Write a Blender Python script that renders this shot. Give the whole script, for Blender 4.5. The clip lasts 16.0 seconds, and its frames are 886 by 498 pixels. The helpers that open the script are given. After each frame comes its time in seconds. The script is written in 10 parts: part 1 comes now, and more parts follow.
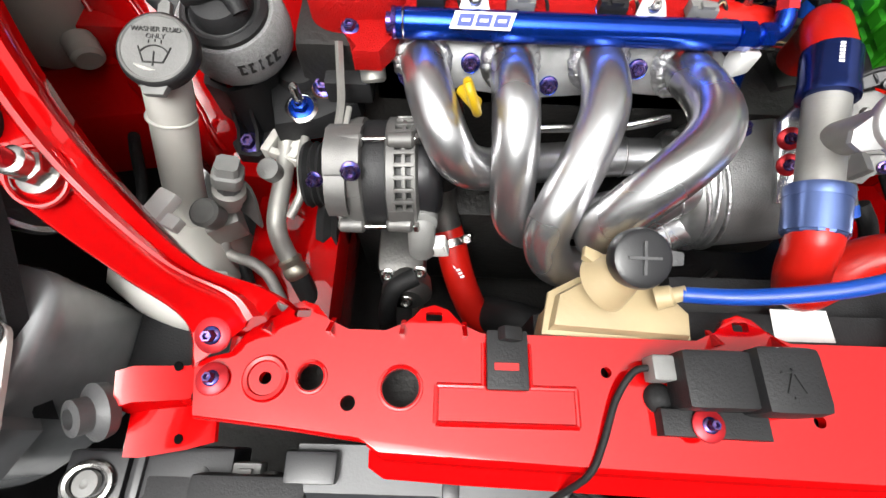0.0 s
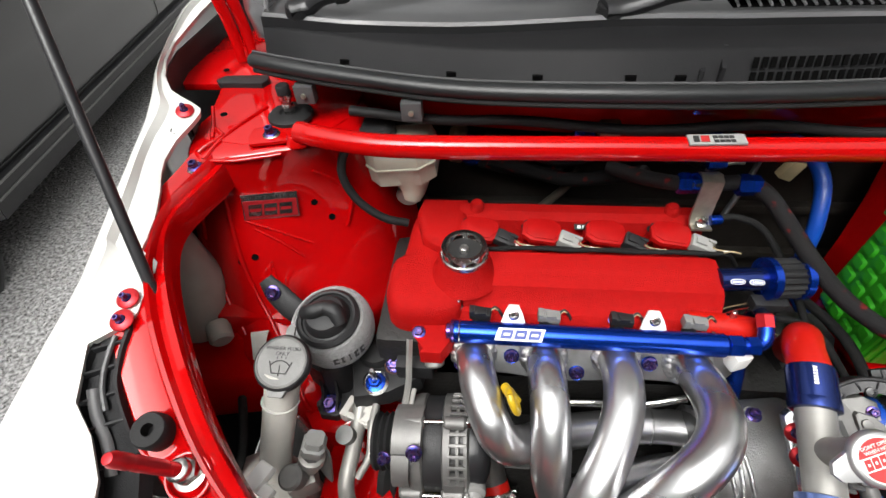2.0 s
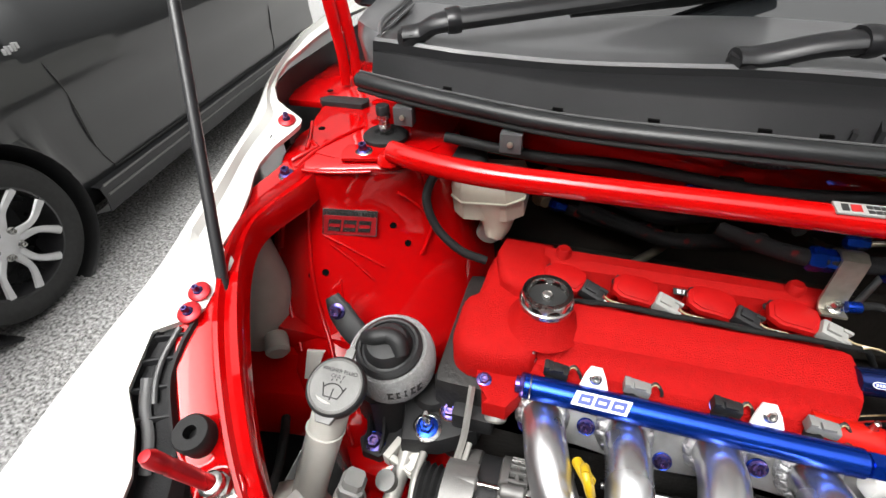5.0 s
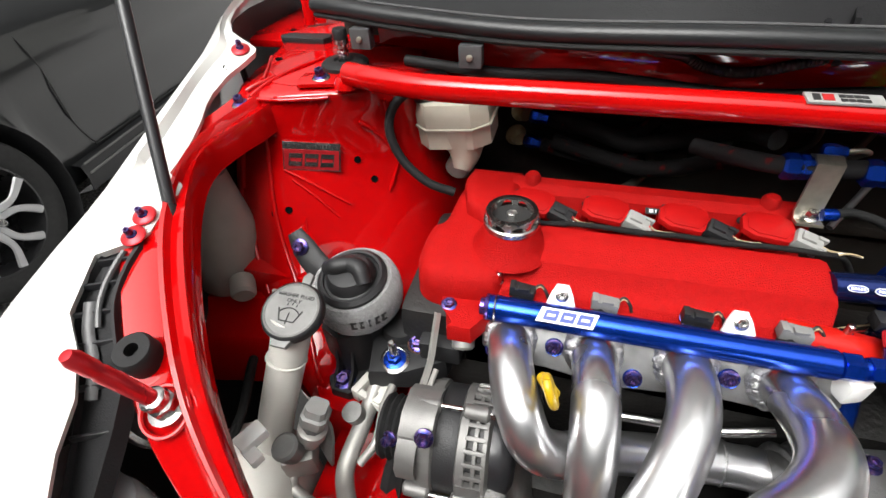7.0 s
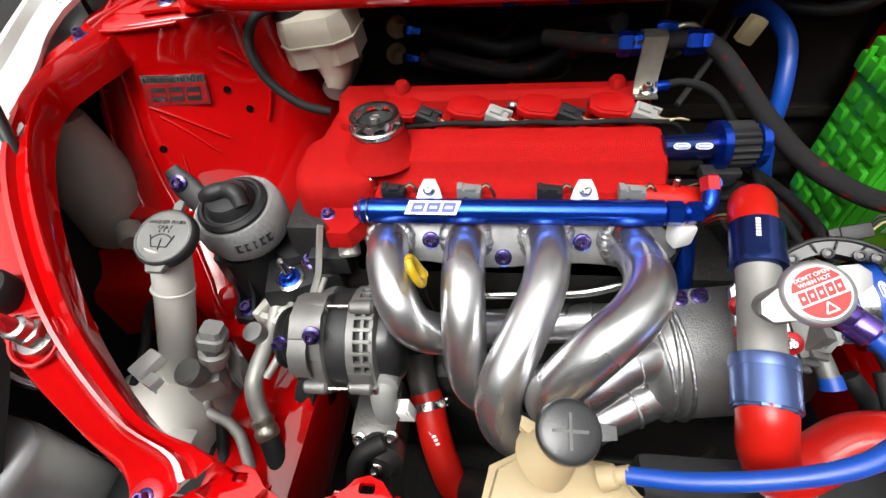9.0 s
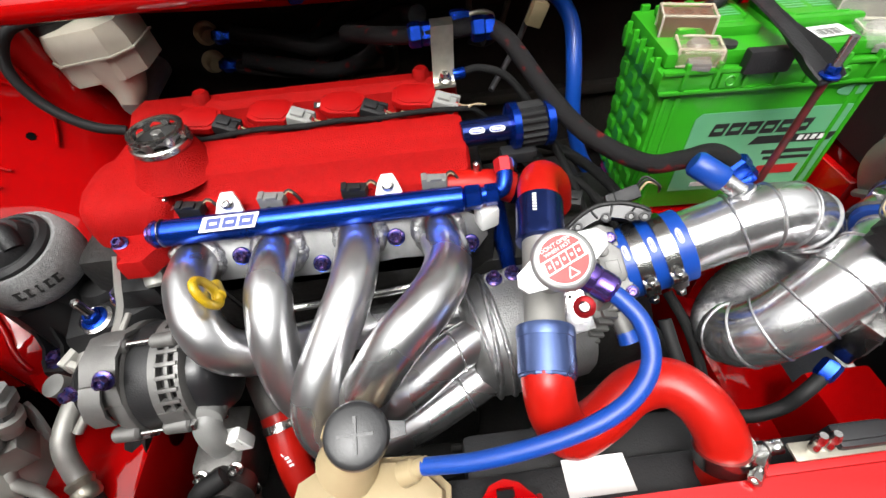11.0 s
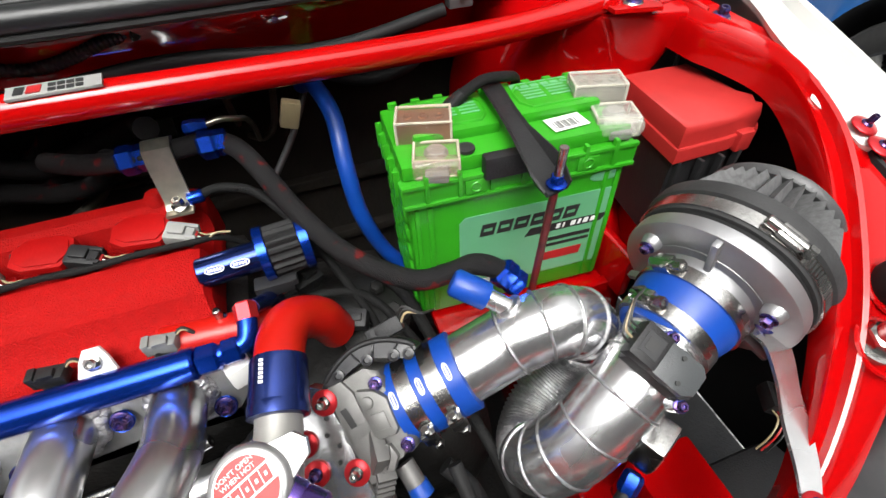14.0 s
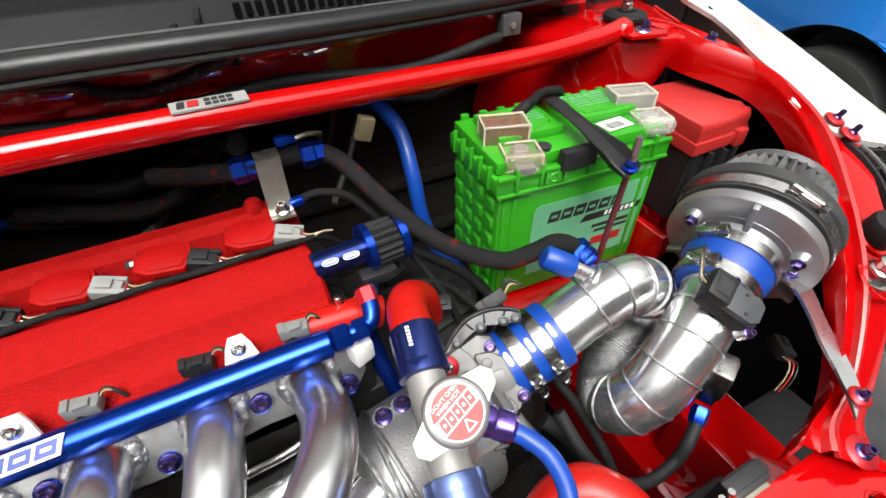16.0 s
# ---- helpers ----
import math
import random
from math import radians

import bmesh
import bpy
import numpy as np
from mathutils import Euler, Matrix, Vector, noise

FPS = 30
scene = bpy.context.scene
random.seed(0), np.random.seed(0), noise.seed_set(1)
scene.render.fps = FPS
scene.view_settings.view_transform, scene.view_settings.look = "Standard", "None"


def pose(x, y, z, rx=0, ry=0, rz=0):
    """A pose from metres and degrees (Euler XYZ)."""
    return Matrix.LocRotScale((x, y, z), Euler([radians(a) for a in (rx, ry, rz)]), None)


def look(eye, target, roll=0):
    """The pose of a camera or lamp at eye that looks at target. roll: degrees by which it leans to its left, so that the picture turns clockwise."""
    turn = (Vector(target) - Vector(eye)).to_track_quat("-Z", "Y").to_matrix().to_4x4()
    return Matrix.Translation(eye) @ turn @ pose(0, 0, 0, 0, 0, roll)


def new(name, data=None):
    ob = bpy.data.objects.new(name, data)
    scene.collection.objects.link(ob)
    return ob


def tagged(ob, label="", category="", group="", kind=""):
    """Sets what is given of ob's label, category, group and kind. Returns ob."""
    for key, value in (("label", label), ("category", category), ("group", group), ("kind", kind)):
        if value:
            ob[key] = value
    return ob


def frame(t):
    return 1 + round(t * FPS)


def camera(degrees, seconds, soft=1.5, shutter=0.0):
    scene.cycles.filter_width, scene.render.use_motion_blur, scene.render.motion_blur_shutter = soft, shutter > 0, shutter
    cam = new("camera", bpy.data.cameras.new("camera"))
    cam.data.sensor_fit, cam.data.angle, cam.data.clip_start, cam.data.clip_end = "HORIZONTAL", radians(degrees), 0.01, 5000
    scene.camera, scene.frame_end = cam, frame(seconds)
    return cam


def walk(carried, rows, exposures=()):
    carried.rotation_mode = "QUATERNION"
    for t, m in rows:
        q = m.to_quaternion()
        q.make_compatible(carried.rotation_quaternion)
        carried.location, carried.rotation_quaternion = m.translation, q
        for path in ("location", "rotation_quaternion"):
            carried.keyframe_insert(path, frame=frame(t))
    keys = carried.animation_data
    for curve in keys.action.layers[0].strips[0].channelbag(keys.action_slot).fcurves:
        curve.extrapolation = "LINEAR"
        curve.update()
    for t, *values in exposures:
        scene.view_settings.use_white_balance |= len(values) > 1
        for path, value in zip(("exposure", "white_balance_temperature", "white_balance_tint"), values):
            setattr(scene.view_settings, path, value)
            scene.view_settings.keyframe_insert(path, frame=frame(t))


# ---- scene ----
cam = camera(89.1, 16.0)
PATH = [
    (0, (-0.225, 0.021, 1.149), (-0.202, 0.808, -0.69), 3.6),
    (0.5, (-0.232, 0.033, 1.197), (-0.264, 0.998, -0.554), 0.3),
    (1, (-0.233, 0.043, 1.253), (-0.316, 1.167, -0.4), -1.8),
    (1.5, (-0.236, 0.065, 1.291), (-0.385, 1.306, -0.27), -3.7),
    (2, (-0.232, 0.068, 1.315), (-0.433, 1.445, -0.122), -4.2),
    (2.5, (-0.231, 0.066, 1.322), (-0.457, 1.507, -0.046), -4.0),
    (3, (-0.221, 0.068, 1.322), (-0.461, 1.522, -0.029), -3.6),
    (3.5, (-0.218, 0.064, 1.319), (-0.469, 1.528, -0.02), -3.4),
    (4, (-0.24, 0.063, 1.314), (-0.51, 1.54, -0.007), -2.8),
    (4.2, (-0.258, 0.066, 1.309), (-0.569, 1.544, -0.003), -2.5),
    (6.3, (-0.266, 0.092, 1.227), (-0.833, 1.566, 0.001), -1.9),
    (6.5, (-0.245, 0.084, 1.223), (-0.778, 1.547, -0.031), -3.3),
    (7, (-0.218, 0.063, 1.208), (-0.674, 1.498, -0.109), -3.8),
    (7.5, (-0.196, 0.045, 1.198), (-0.592, 1.446, -0.174), -4.0),
    (8, (-0.172, 0.027, 1.188), (-0.527, 1.402, -0.22), -4.7),
    (8.5, (-0.147, 0.023, 1.182), (-0.455, 1.381, -0.253), -6.1),
    (9, (-0.121, 0.021, 1.174), (-0.372, 1.364, -0.288), -6.5),
    (9.5, (-0.086, 0.024, 1.171), (-0.262, 1.355, -0.312), -6.8),
    (9.7, (-0.073, 0.024, 1.169), (-0.212, 1.357, -0.316), -6.5),
    (11.8, (0.033, 0.048, 1.157), (0.204, 1.378, -0.326), -3.5),
    (12, (0.04, 0.055, 1.159), (0.244, 1.379, -0.327), -2.9),
    (12.5, (0.096, 0.073, 1.154), (0.337, 1.395, -0.327), -3.0),
    (13, (0.125, 0.091, 1.159), (0.449, 1.404, -0.315), -2.5),
    (13.5, (0.157, 0.103, 1.163), (0.508, 1.436, -0.286), -3.7),
    (14, (0.18, 0.116, 1.17), (0.598, 1.468, -0.243), -3.5),
    (14.5, (0.192, 0.123, 1.178), (0.67, 1.509, -0.182), -2.7),
    (15, (0.195, 0.127, 1.184), (0.712, 1.544, -0.129), -2.2),
    (15.5, (0.157, 0.119, 1.177), (0.686, 1.528, -0.141), -1.9),
    (16, (0.023, 0.098, 1.187), (0.684, 1.446, -0.135), -1.1),
]
walk(cam, [(t, look(eye, target, roll)) for t, eye, target, roll in PATH], exposures=[(0.0, -0.26), (0.5, -0.27), (1.2, -0.38), (2.0, -0.55), (2.5, -0.42), (3.5, -0.28), (6.5, -0.30), (8.0, -0.37), (9.5, -0.39), (12.0, -0.37), (15.0, -0.46), (16.0, -0.38)])

from mathutils.bvhtree import BVHTree

# ---- light ----
world = bpy.data.worlds.new("sky")
scene.world = world
world.use_nodes = True
wn = world.node_tree
wn.nodes.clear()
sky = wn.nodes.new("ShaderNodeTexSky")
sky.sky_type = "NISHITA"
sky.sun_disc = False
sky.sun_elevation, sky.sun_rotation = radians(58), radians(200)
sky.air_density, sky.dust_density, sky.ozone_density = 1.0, 6.0, 0.6
hsv = wn.nodes.new("ShaderNodeHueSaturation")
hsv.inputs["Saturation"].default_value = 0.02
bg = wn.nodes.new("ShaderNodeBackground")
bg.inputs["Strength"].default_value = 0.185
wout = wn.nodes.new("ShaderNodeOutputWorld")
wn.links.new(sky.outputs[0], hsv.inputs["Color"])
# an overcast dome: brightest overhead, falling off to the horizon
where = wn.nodes.new("ShaderNodeTexCoord")
split = wn.nodes.new("ShaderNodeSeparateXYZ")
dome = wn.nodes.new("ShaderNodeMapRange")
dome.inputs["From Min"].default_value, dome.inputs["From Max"].default_value = 0.0, 1.0
dome.inputs["To Min"].default_value, dome.inputs["To Max"].default_value = 0.40, 4.4
wn.links.new(where.outputs["Generated"], split.inputs[0])
square = wn.nodes.new("ShaderNodeMath")
square.operation = "MULTIPLY"
wn.links.new(split.outputs["Z"], square.inputs[0])
wn.links.new(split.outputs["Z"], square.inputs[1])
wn.links.new(square.outputs[0], dome.inputs["Value"])
scaled = wn.nodes.new("ShaderNodeVectorMath")
scaled.operation = "SCALE"
wn.links.new(hsv.outputs[0], scaled.inputs[0])
wn.links.new(dome.outputs[0], scaled.inputs["Scale"])
warm = wn.nodes.new("ShaderNodeVectorMath")
warm.operation = "MULTIPLY"
warm.inputs[1].default_value = (1.0, 0.995, 0.975)
wn.links.new(scaled.outputs[0], warm.inputs[0])
wn.links.new(warm.outputs[0], bg.inputs["Color"])
wn.links.new(bg.outputs[0], wout.inputs["Surface"])
sun = new("sun", bpy.data.lights.new("sun", "SUN"))
sun.data.energy, sun.data.angle, sun.data.color = 1.25, radians(40), (1.0, 0.965, 0.92)
sun.matrix_world = look((-0.6, -1.2, 3.0), (0, 0.1, 0))


# ---- materials ----
def paint(name, color, rough=0.5, metal=0.0, coat=0.0, vary=0.12, scale=40.0, bump=0.0, bump_scale=300.0,
          rough_vary=0.1, tint=None, spec=0.5, sheen=0.0, transmission=0.0, streak=(1, 1, 1), coat_ior=1.5, coat_rough=0.05):
    """A surface with grain at two scales: broad tint and wear, and fine relief."""
    m = bpy.data.materials.new(name)
    m.use_nodes = True
    nt = m.node_tree
    b = nt.nodes["Principled BSDF"]
    co = nt.nodes.new("ShaderNodeTexCoord")
    mp = nt.nodes.new("ShaderNodeMapping")
    mp.inputs["Scale"].default_value = streak
    nt.links.new(co.outputs["Object"], mp.inputs["Vector"])
    n1 = nt.nodes.new("ShaderNodeTexNoise")
    n1.inputs["Scale"].default_value, n1.inputs["Detail"].default_value = scale, 6
    nt.links.new(mp.outputs[0], n1.inputs["Vector"])
    ramp = nt.nodes.new("ShaderNodeMapRange")
    ramp.inputs["From Min"].default_value, ramp.inputs["From Max"].default_value = 0.3, 0.7
    nt.links.new(n1.outputs["Fac"], ramp.inputs["Value"])
    mix = nt.nodes.new("ShaderNodeMix")
    mix.data_type = "RGBA"
    dark = tint or tuple(c * (1 - vary) for c in color)
    mix.inputs["A"].default_value = (*dark, 1)
    mix.inputs["B"].default_value = (*color, 1)
    nt.links.new(ramp.outputs[0], mix.inputs["Factor"])
    nt.links.new(mix.outputs["Result"], b.inputs["Base Color"])
    n2 = nt.nodes.new("ShaderNodeTexNoise")
    n2.inputs["Scale"].default_value, n2.inputs["Detail"].default_value = scale * 0.37, 3
    nt.links.new(mp.outputs[0], n2.inputs["Vector"])
    r2 = nt.nodes.new("ShaderNodeMapRange")
    r2.inputs["To Min"].default_value = max(0.02, rough - rough_vary)
    r2.inputs["To Max"].default_value = min(1.0, rough + rough_vary)
    nt.links.new(n2.outputs["Fac"], r2.inputs["Value"])
    nt.links.new(r2.outputs[0], b.inputs["Roughness"])
    b.inputs["Metallic"].default_value = metal
    b.inputs["Coat Weight"].default_value = coat
    b.inputs["Coat Roughness"].default_value = coat_rough
    b.inputs["Coat IOR"].default_value = coat_ior
    b.inputs["Specular IOR Level"].default_value = spec
    b.inputs["Sheen Weight"].default_value = sheen
    b.inputs["Transmission Weight"].default_value = transmission
    if bump:
        n3 = nt.nodes.new("ShaderNodeTexNoise")
        n3.inputs["Scale"].default_value, n3.inputs["Detail"].default_value = bump_scale, 3
        nt.links.new(mp.outputs[0], n3.inputs["Vector"])
        bp = nt.nodes.new("ShaderNodeBump")
        bp.inputs["Strength"].default_value, bp.inputs["Distance"].default_value = bump, 0.002
        nt.links.new(n3.outputs["Fac"], bp.inputs["Height"])
        nt.links.new(bp.outputs[0], b.inputs["Normal"])
    return m


RED = paint("red_gloss_paint", (0.422, 0.0013, 0.0019), 0.5, 0, 1.0, 0.12, 9, 0.10, 30, spec=0.0, coat_ior=1.6, coat_rough=0.025)
RED_BAR = paint("red_bar_paint", (0.422, 0.0019, 0.0019), 0.5, 0, 1.0, 0.1, 14, 0.04, 60, spec=0.0, coat_rough=0.06)
RED_WRINKLE = paint("red_wrinkle_paint", (0.384, 0.0026, 0.0022), 0.58, 0, 0, 0.14, 160, 1.0, 650, spec=0.15)
RED_COIL = paint("red_coil_plastic", (0.352, 0.0032, 0.0032), 0.45, 0, 0.1, 0.2, 50, 0.15, 400, spec=0.25)
RED_PLASTIC = paint("red_fuse_lid_plastic", (0.41, 0.019, 0.017), 0.5, 0, 0.2, 0.12, 60, 0.25, 900)
RED_RUBBER = paint("red_silicone_hose", (0.422, 0.0077, 0.0038), 0.38, 0, 0.2, 0.12, 40, 0.1, 300, spec=0.25)
RED_ANO = paint("red_anodised_metal", (0.576, 0.024, 0.032), 0.3, 0.6, 0, 0.2, 80)
WHITE = paint("white_car_paint", (0.63, 0.63, 0.60), 0.3, 0, 0.9, 0.05, 5, 0.02, 40)
ALU = paint("polished_aluminium", (0.80, 0.80, 0.81), 0.24, 0.94, 0, 0.14, 26, 0.06, 110, 0.16, spec=0.5, streak=(1, 2.2, 1))
ALU_RUNNER = paint("hand_polished_cast_aluminium", (0.74, 0.74, 0.75), 0.27, 0.96, 0, 0.26, 16, 0.10, 60, 0.12)
ALU_PLATE = paint("brushed_aluminium_plate", (0.336, 0.336, 0.336), 0.45, 0.9, 0, 0.3, 45, 0.12, 420)
ALU_WELD = paint("weld_bead_metal", (0.576, 0.576, 0.584), 0.38, 1.0, 0, 0.4, 160, 0.8, 420)
ALU_PLENUM = paint("sand_cast_aluminium_drum", (0.304, 0.304, 0.304), 0.52, 0.75, 0, 0.25, 30, 0.5, 500)
ALU_CAST = paint("cast_aluminium", (0.172, 0.169, 0.163), 0.5, 0.55, 0, 0.25, 55, 0.14, 700)
ALU_DULL = paint("satin_aluminium_pipe", (0.36, 0.352, 0.33), 0.5, 0.6, 0, 0.12, 60, 0.08, 500)
ALU_DARK = paint("bare_dark_aluminium", (0.192, 0.188, 0.18), 0.46, 0.9, 0, 0.35, 30, 0.25, 260, 0.14)
STEEL = paint("bright_steel", (0.528, 0.52, 0.504), 0.25, 1.0, 0, 0.25, 90, 0.1, 300)
ZINC = paint("zinc_plated_steel", (0.496, 0.464, 0.384), 0.34, 0.9, 0, 0.3, 60, 0.1, 300)
BLUE_ANO = paint("blue_anodised_aluminium", (0.0048, 0.052, 0.44), 0.24, 0.85, 0.2, 0.2, 40, 0.03, 200)
BLUE_DARK = paint("deep_blue_anodised_aluminium", (0.018, 0.036, 0.168), 0.2, 0.85, 0.2, 0.2, 30, 0.03, 200)
BLUE_PALE = paint("pale_blue_anodised_sleeve", (0.128, 0.184, 0.4), 0.28, 0.85, 0, 0.2, 30, 0.04, 200)
BLUE_RUBBER = paint("blue_silicone_hose", (0.0026, 0.052, 0.33), 0.42, 0, 0.1, 0.15, 50, 0.08, 300)
PURPLE = paint("purple_anodised_fitting", (0.16, 0.096, 0.4), 0.25, 0.9, 0, 0.2, 60)
TITAN = paint("burnt_titanium", (0.024, 0.048, 0.24), 0.28, 0.9, 0, 0.3, 240, tint=(0.16, 0.08, 0.16))
BLACK = paint("black_plastic", (0.016, 0.016, 0.017), 0.5, 0, 0, 0.3, 40, 0.25, 500, spec=0.35)
BLACK_SATIN = paint("satin_black_trim", (0.018, 0.018, 0.02), 0.36, 0, 0.1, 0.3, 20, 0.08, 500)
RUBBER = paint("black_rubber", (0.014, 0.014, 0.0145), 0.6, 0, 0, 0.3, 60, 0.2, 400, spec=0.22)
BRAID = paint("black_braided_hose", (0.020, 0.019, 0.020), 0.55, 0, 0, 0.5, 45, 0.9, 900, spec=0.15)
flecks = BRAID.node_tree
fleck_noise = flecks.nodes.new("ShaderNodeTexNoise")
fleck_noise.inputs["Scale"].default_value, fleck_noise.inputs["Detail"].default_value = 55, 5
fleck_co = flecks.nodes.new("ShaderNodeTexCoord")
flecks.links.new(fleck_co.outputs["Object"], fleck_noise.inputs["Vector"])
fleck_range = flecks.nodes.new("ShaderNodeMapRange")
fleck_range.inputs["From Min"].default_value, fleck_range.inputs["From Max"].default_value = 0.60, 0.66
flecks.links.new(fleck_noise.outputs["Fac"], fleck_range.inputs["Value"])
fleck_mix = flecks.nodes.new("ShaderNodeMix")
fleck_mix.data_type = "RGBA"
fleck_mix.inputs["A"].default_value, fleck_mix.inputs["B"].default_value = (0.012, 0.0115, 0.012, 1), (0.11, 0.007, 0.007, 1)
flecks.links.new(fleck_range.outputs[0], fleck_mix.inputs["Factor"])
flecks.links.new(fleck_mix.outputs["Result"], flecks.nodes["Principled BSDF"].inputs["Base Color"])
GREY_PLASTIC = paint("grey_plastic", (0.192, 0.192, 0.186), 0.5, 0, 0, 0.15, 60, 0.15, 500)
DARK_GREY = paint("dark_grey_plastic", (0.07, 0.07, 0.072), 0.45, 0, 0.1, 0.25, 30, 0.2, 500)
CAP_GREY = paint("worn_grey_black_cap", (0.16, 0.16, 0.154), 0.5, 0, 0, 0.3, 50, 0.2, 500)
TERRY = paint("grey_terry_cloth", (0.211, 0.211, 0.211), 0.95, 0, 0, 0.45, 330, 1.0, 900, 0.03, sheen=0.5)
MILKY = paint("milky_polythene", (0.52, 0.51, 0.47), 0.42, 0, 0, 0.12, 14, 0.08, 120)
# base lifted above faded black to stand for sky sheen on the cowl top
COWL = paint("faded_cowl_plastic_sky_sheen", (0.102, 0.102, 0.106), 0.35, 0, 0.9, 0.25, 9, 0.08, 500, coat_rough=0.16, coat_ior=1.6)
DUCT = paint("smoky_plastic", (0.36, 0.335, 0.30), 0.5, 0, 0, 0.3, 12)
CREAM = paint("aged_cream_plastic", (0.384, 0.301, 0.173), 0.45, 0, 0, 0.18, 18, 0.1, 160)
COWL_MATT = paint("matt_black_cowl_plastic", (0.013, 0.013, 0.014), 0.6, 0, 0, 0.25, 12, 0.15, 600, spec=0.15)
FIREWALL = paint("dark_bulkhead_felt", (0.030, 0.026, 0.022), 0.8, 0, 0, 0.4, 12, 0.5, 120, spec=0.2)
DEEP = paint("grimy_black_engine_metal", (0.018, 0.017, 0.016), 0.55, 0.2, 0, 0.5, 25, 0.6, 160)
GREEN = paint("green_battery_case", (0.027, 0.295, 0.009), 0.4, 0, 0.15, 0.14, 30, 0.12, 500)
GREEN_PALE = paint("pale_green_label", (0.16, 0.397, 0.23), 0.35, 0, 0.2, 0.3, 6, tint=(0.08, 0.32, 0.14))
LABEL_WHITE = paint("white_label", (0.78, 0.78, 0.76), 0.45, 0, 0, 0.06, 40)
INK = paint("black_print", (0.02, 0.02, 0.02), 0.5)
BLUE_INK = paint("blue_print", (0.013, 0.038, 0.256), 0.4)
RED_INK = paint("red_print", (0.397, 0.019, 0.019), 0.4)
CLEARISH = paint("clear_smoked_cover", (0.352, 0.256, 0.192), 0.12, 0, 0.6, 0.2, 40)
CLEAR = paint("clear_terminal_cover", (0.512, 0.499, 0.448), 0.12, 0, 0.6, 0.2, 40)
for clear, seen in ((CLEARISH, 0.26), (CLEAR, 0.42)):
    for node in clear.node_tree.nodes:
        if node.type == "BSDF_PRINCIPLED":
            node.inputs["Alpha"].default_value = seen
# milky colour for the bright edge highlights of the clear covers
EDGE_HIGHLIGHT = paint("clear_cover_edge_highlight", (0.62, 0.58, 0.47), 0.2, 0, 0.6, 0.2, 60)
COPPER = paint("copper_block", (0.52, 0.264, 0.16), 0.35, 1.0, 0, 0.2, 60)
YELLOW = paint("yellow_plastic", (0.512, 0.333, 0.0064), 0.4, 0, 0.2, 0.1, 60)
YELLOW_LABEL = paint("yellow_sticker", (0.397, 0.352, 0.019), 0.45)
PAPER = paint("pleated_filter_gauze", (0.125, 0.125, 0.127), 0.8, 0, 0, 0.4, 200, 0.5, 900)
# pale grey base stands for the sky reflected in clear lamp plastic
LAMP = paint("headlamp_sky_reflection", (0.27, 0.28, 0.29), 0.2, 0, 0.7, 0.4, 12)
# slightly darker, rougher and less shiny than BLACK
BLACK_DEEP = paint("rough_black_plastic", (0.012, 0.012, 0.013), 0.6, 0, 0, 0.3, 30, 0.3, 500, spec=0.25)
ASPHALT = paint("worn_asphalt", (0.46, 0.456, 0.452), 0.9, 0, 0, 0.95, 75, 1.0, 120)
CAR_GREY = paint("dark_grey_car_paint", (0.010, 0.011, 0.012), 0.3, 0.1, 1.0, 0.12, 3, coat_rough=0.02)
CAR_BLUE = paint("blue_car_paint", (0.0026, 0.122, 0.422), 0.3, 0.0, 0.6, 0.1, 3)
VOID = paint("dark_opening", (0.004, 0.004, 0.004), 1.0, spec=0.0)
SEAL_RUBBER = paint("shiny_black_seal_rubber", (0.012, 0.013, 0.014), 0.42, 0, 0.0, 0.3, 30, 0.1, 300)
LOOM = paint("black_taped_loom", (0.012, 0.012, 0.012), 0.75, 0, 0, 0.4, 120, 0.6, 500, spec=0.15)
CAP_METAL = paint("machined_cap_metal", (0.4, 0.392, 0.376), 0.28, 0.85, 0, 0.2, 70, 0.1, 300)
RIM_GREY = paint("dull_grey_wheel", (0.166, 0.166, 0.16), 0.4, 0.4, 0.1, 0.15, 20)
TYRE = paint("tyre_rubber", (0.025, 0.025, 0.025), 0.8, 0, 0, 0.3, 50, 0.4, 300)
RIM_SILVER = paint("silver_wheel", (0.62, 0.62, 0.63), 0.35, 0.55, 0.2, 0.1, 20)
RIM_BLACK = paint("black_wheel", (0.03, 0.03, 0.032), 0.3, 0.3, 0.4, 0.2, 20)
GLASS_DARK = paint("dark_car_glass", (0.02, 0.022, 0.024), 0.04, 0, 1.0, 0.1, 2, coat_rough=0.02)


PLATE = paint("satin_silver_plate", (0.397, 0.397, 0.384), 0.45, 0.3, 0, 0.1, 60)
TARNISH = paint("tarnished_pipe", (0.136, 0.116, 0.092), 0.45, 0.7, 0, 0.25, 50, 0.1, 300)
SHROUD_GREY = paint("grey_bumper_plastic", (0.042, 0.044, 0.047), 0.35, 0, 0.2, 0.2, 20, 0.08, 400)


# ---- mesh tools ----
V = Vector


def thing(name, label, category, base, group="", kind=""):
    ob = new(name)
    ob.empty_display_size = 0.02
    ob.location = base
    return tagged(ob, label, category, group, kind)


def adopt(ob, parent, label=""):
    ob.parent = parent
    if parent is not None and parent.type == "EMPTY":
        ob.matrix_parent_inverse = Matrix.Translation(-parent.location)
    if label:
        ob["label"] = label
    return ob


def part(name, bm, material, parent=None, label="", sharp=40):
    me = bpy.data.meshes.new(name)
    bmesh.ops.recalc_face_normals(bm, faces=bm.faces)
    bm.to_mesh(me)
    bm.free()
    me.materials.append(material)
    me.polygons.foreach_set("use_smooth", [True] * len(me.polygons))
    me.set_sharp_from_angle(angle=radians(sharp))
    return adopt(new(name, me), parent, label)


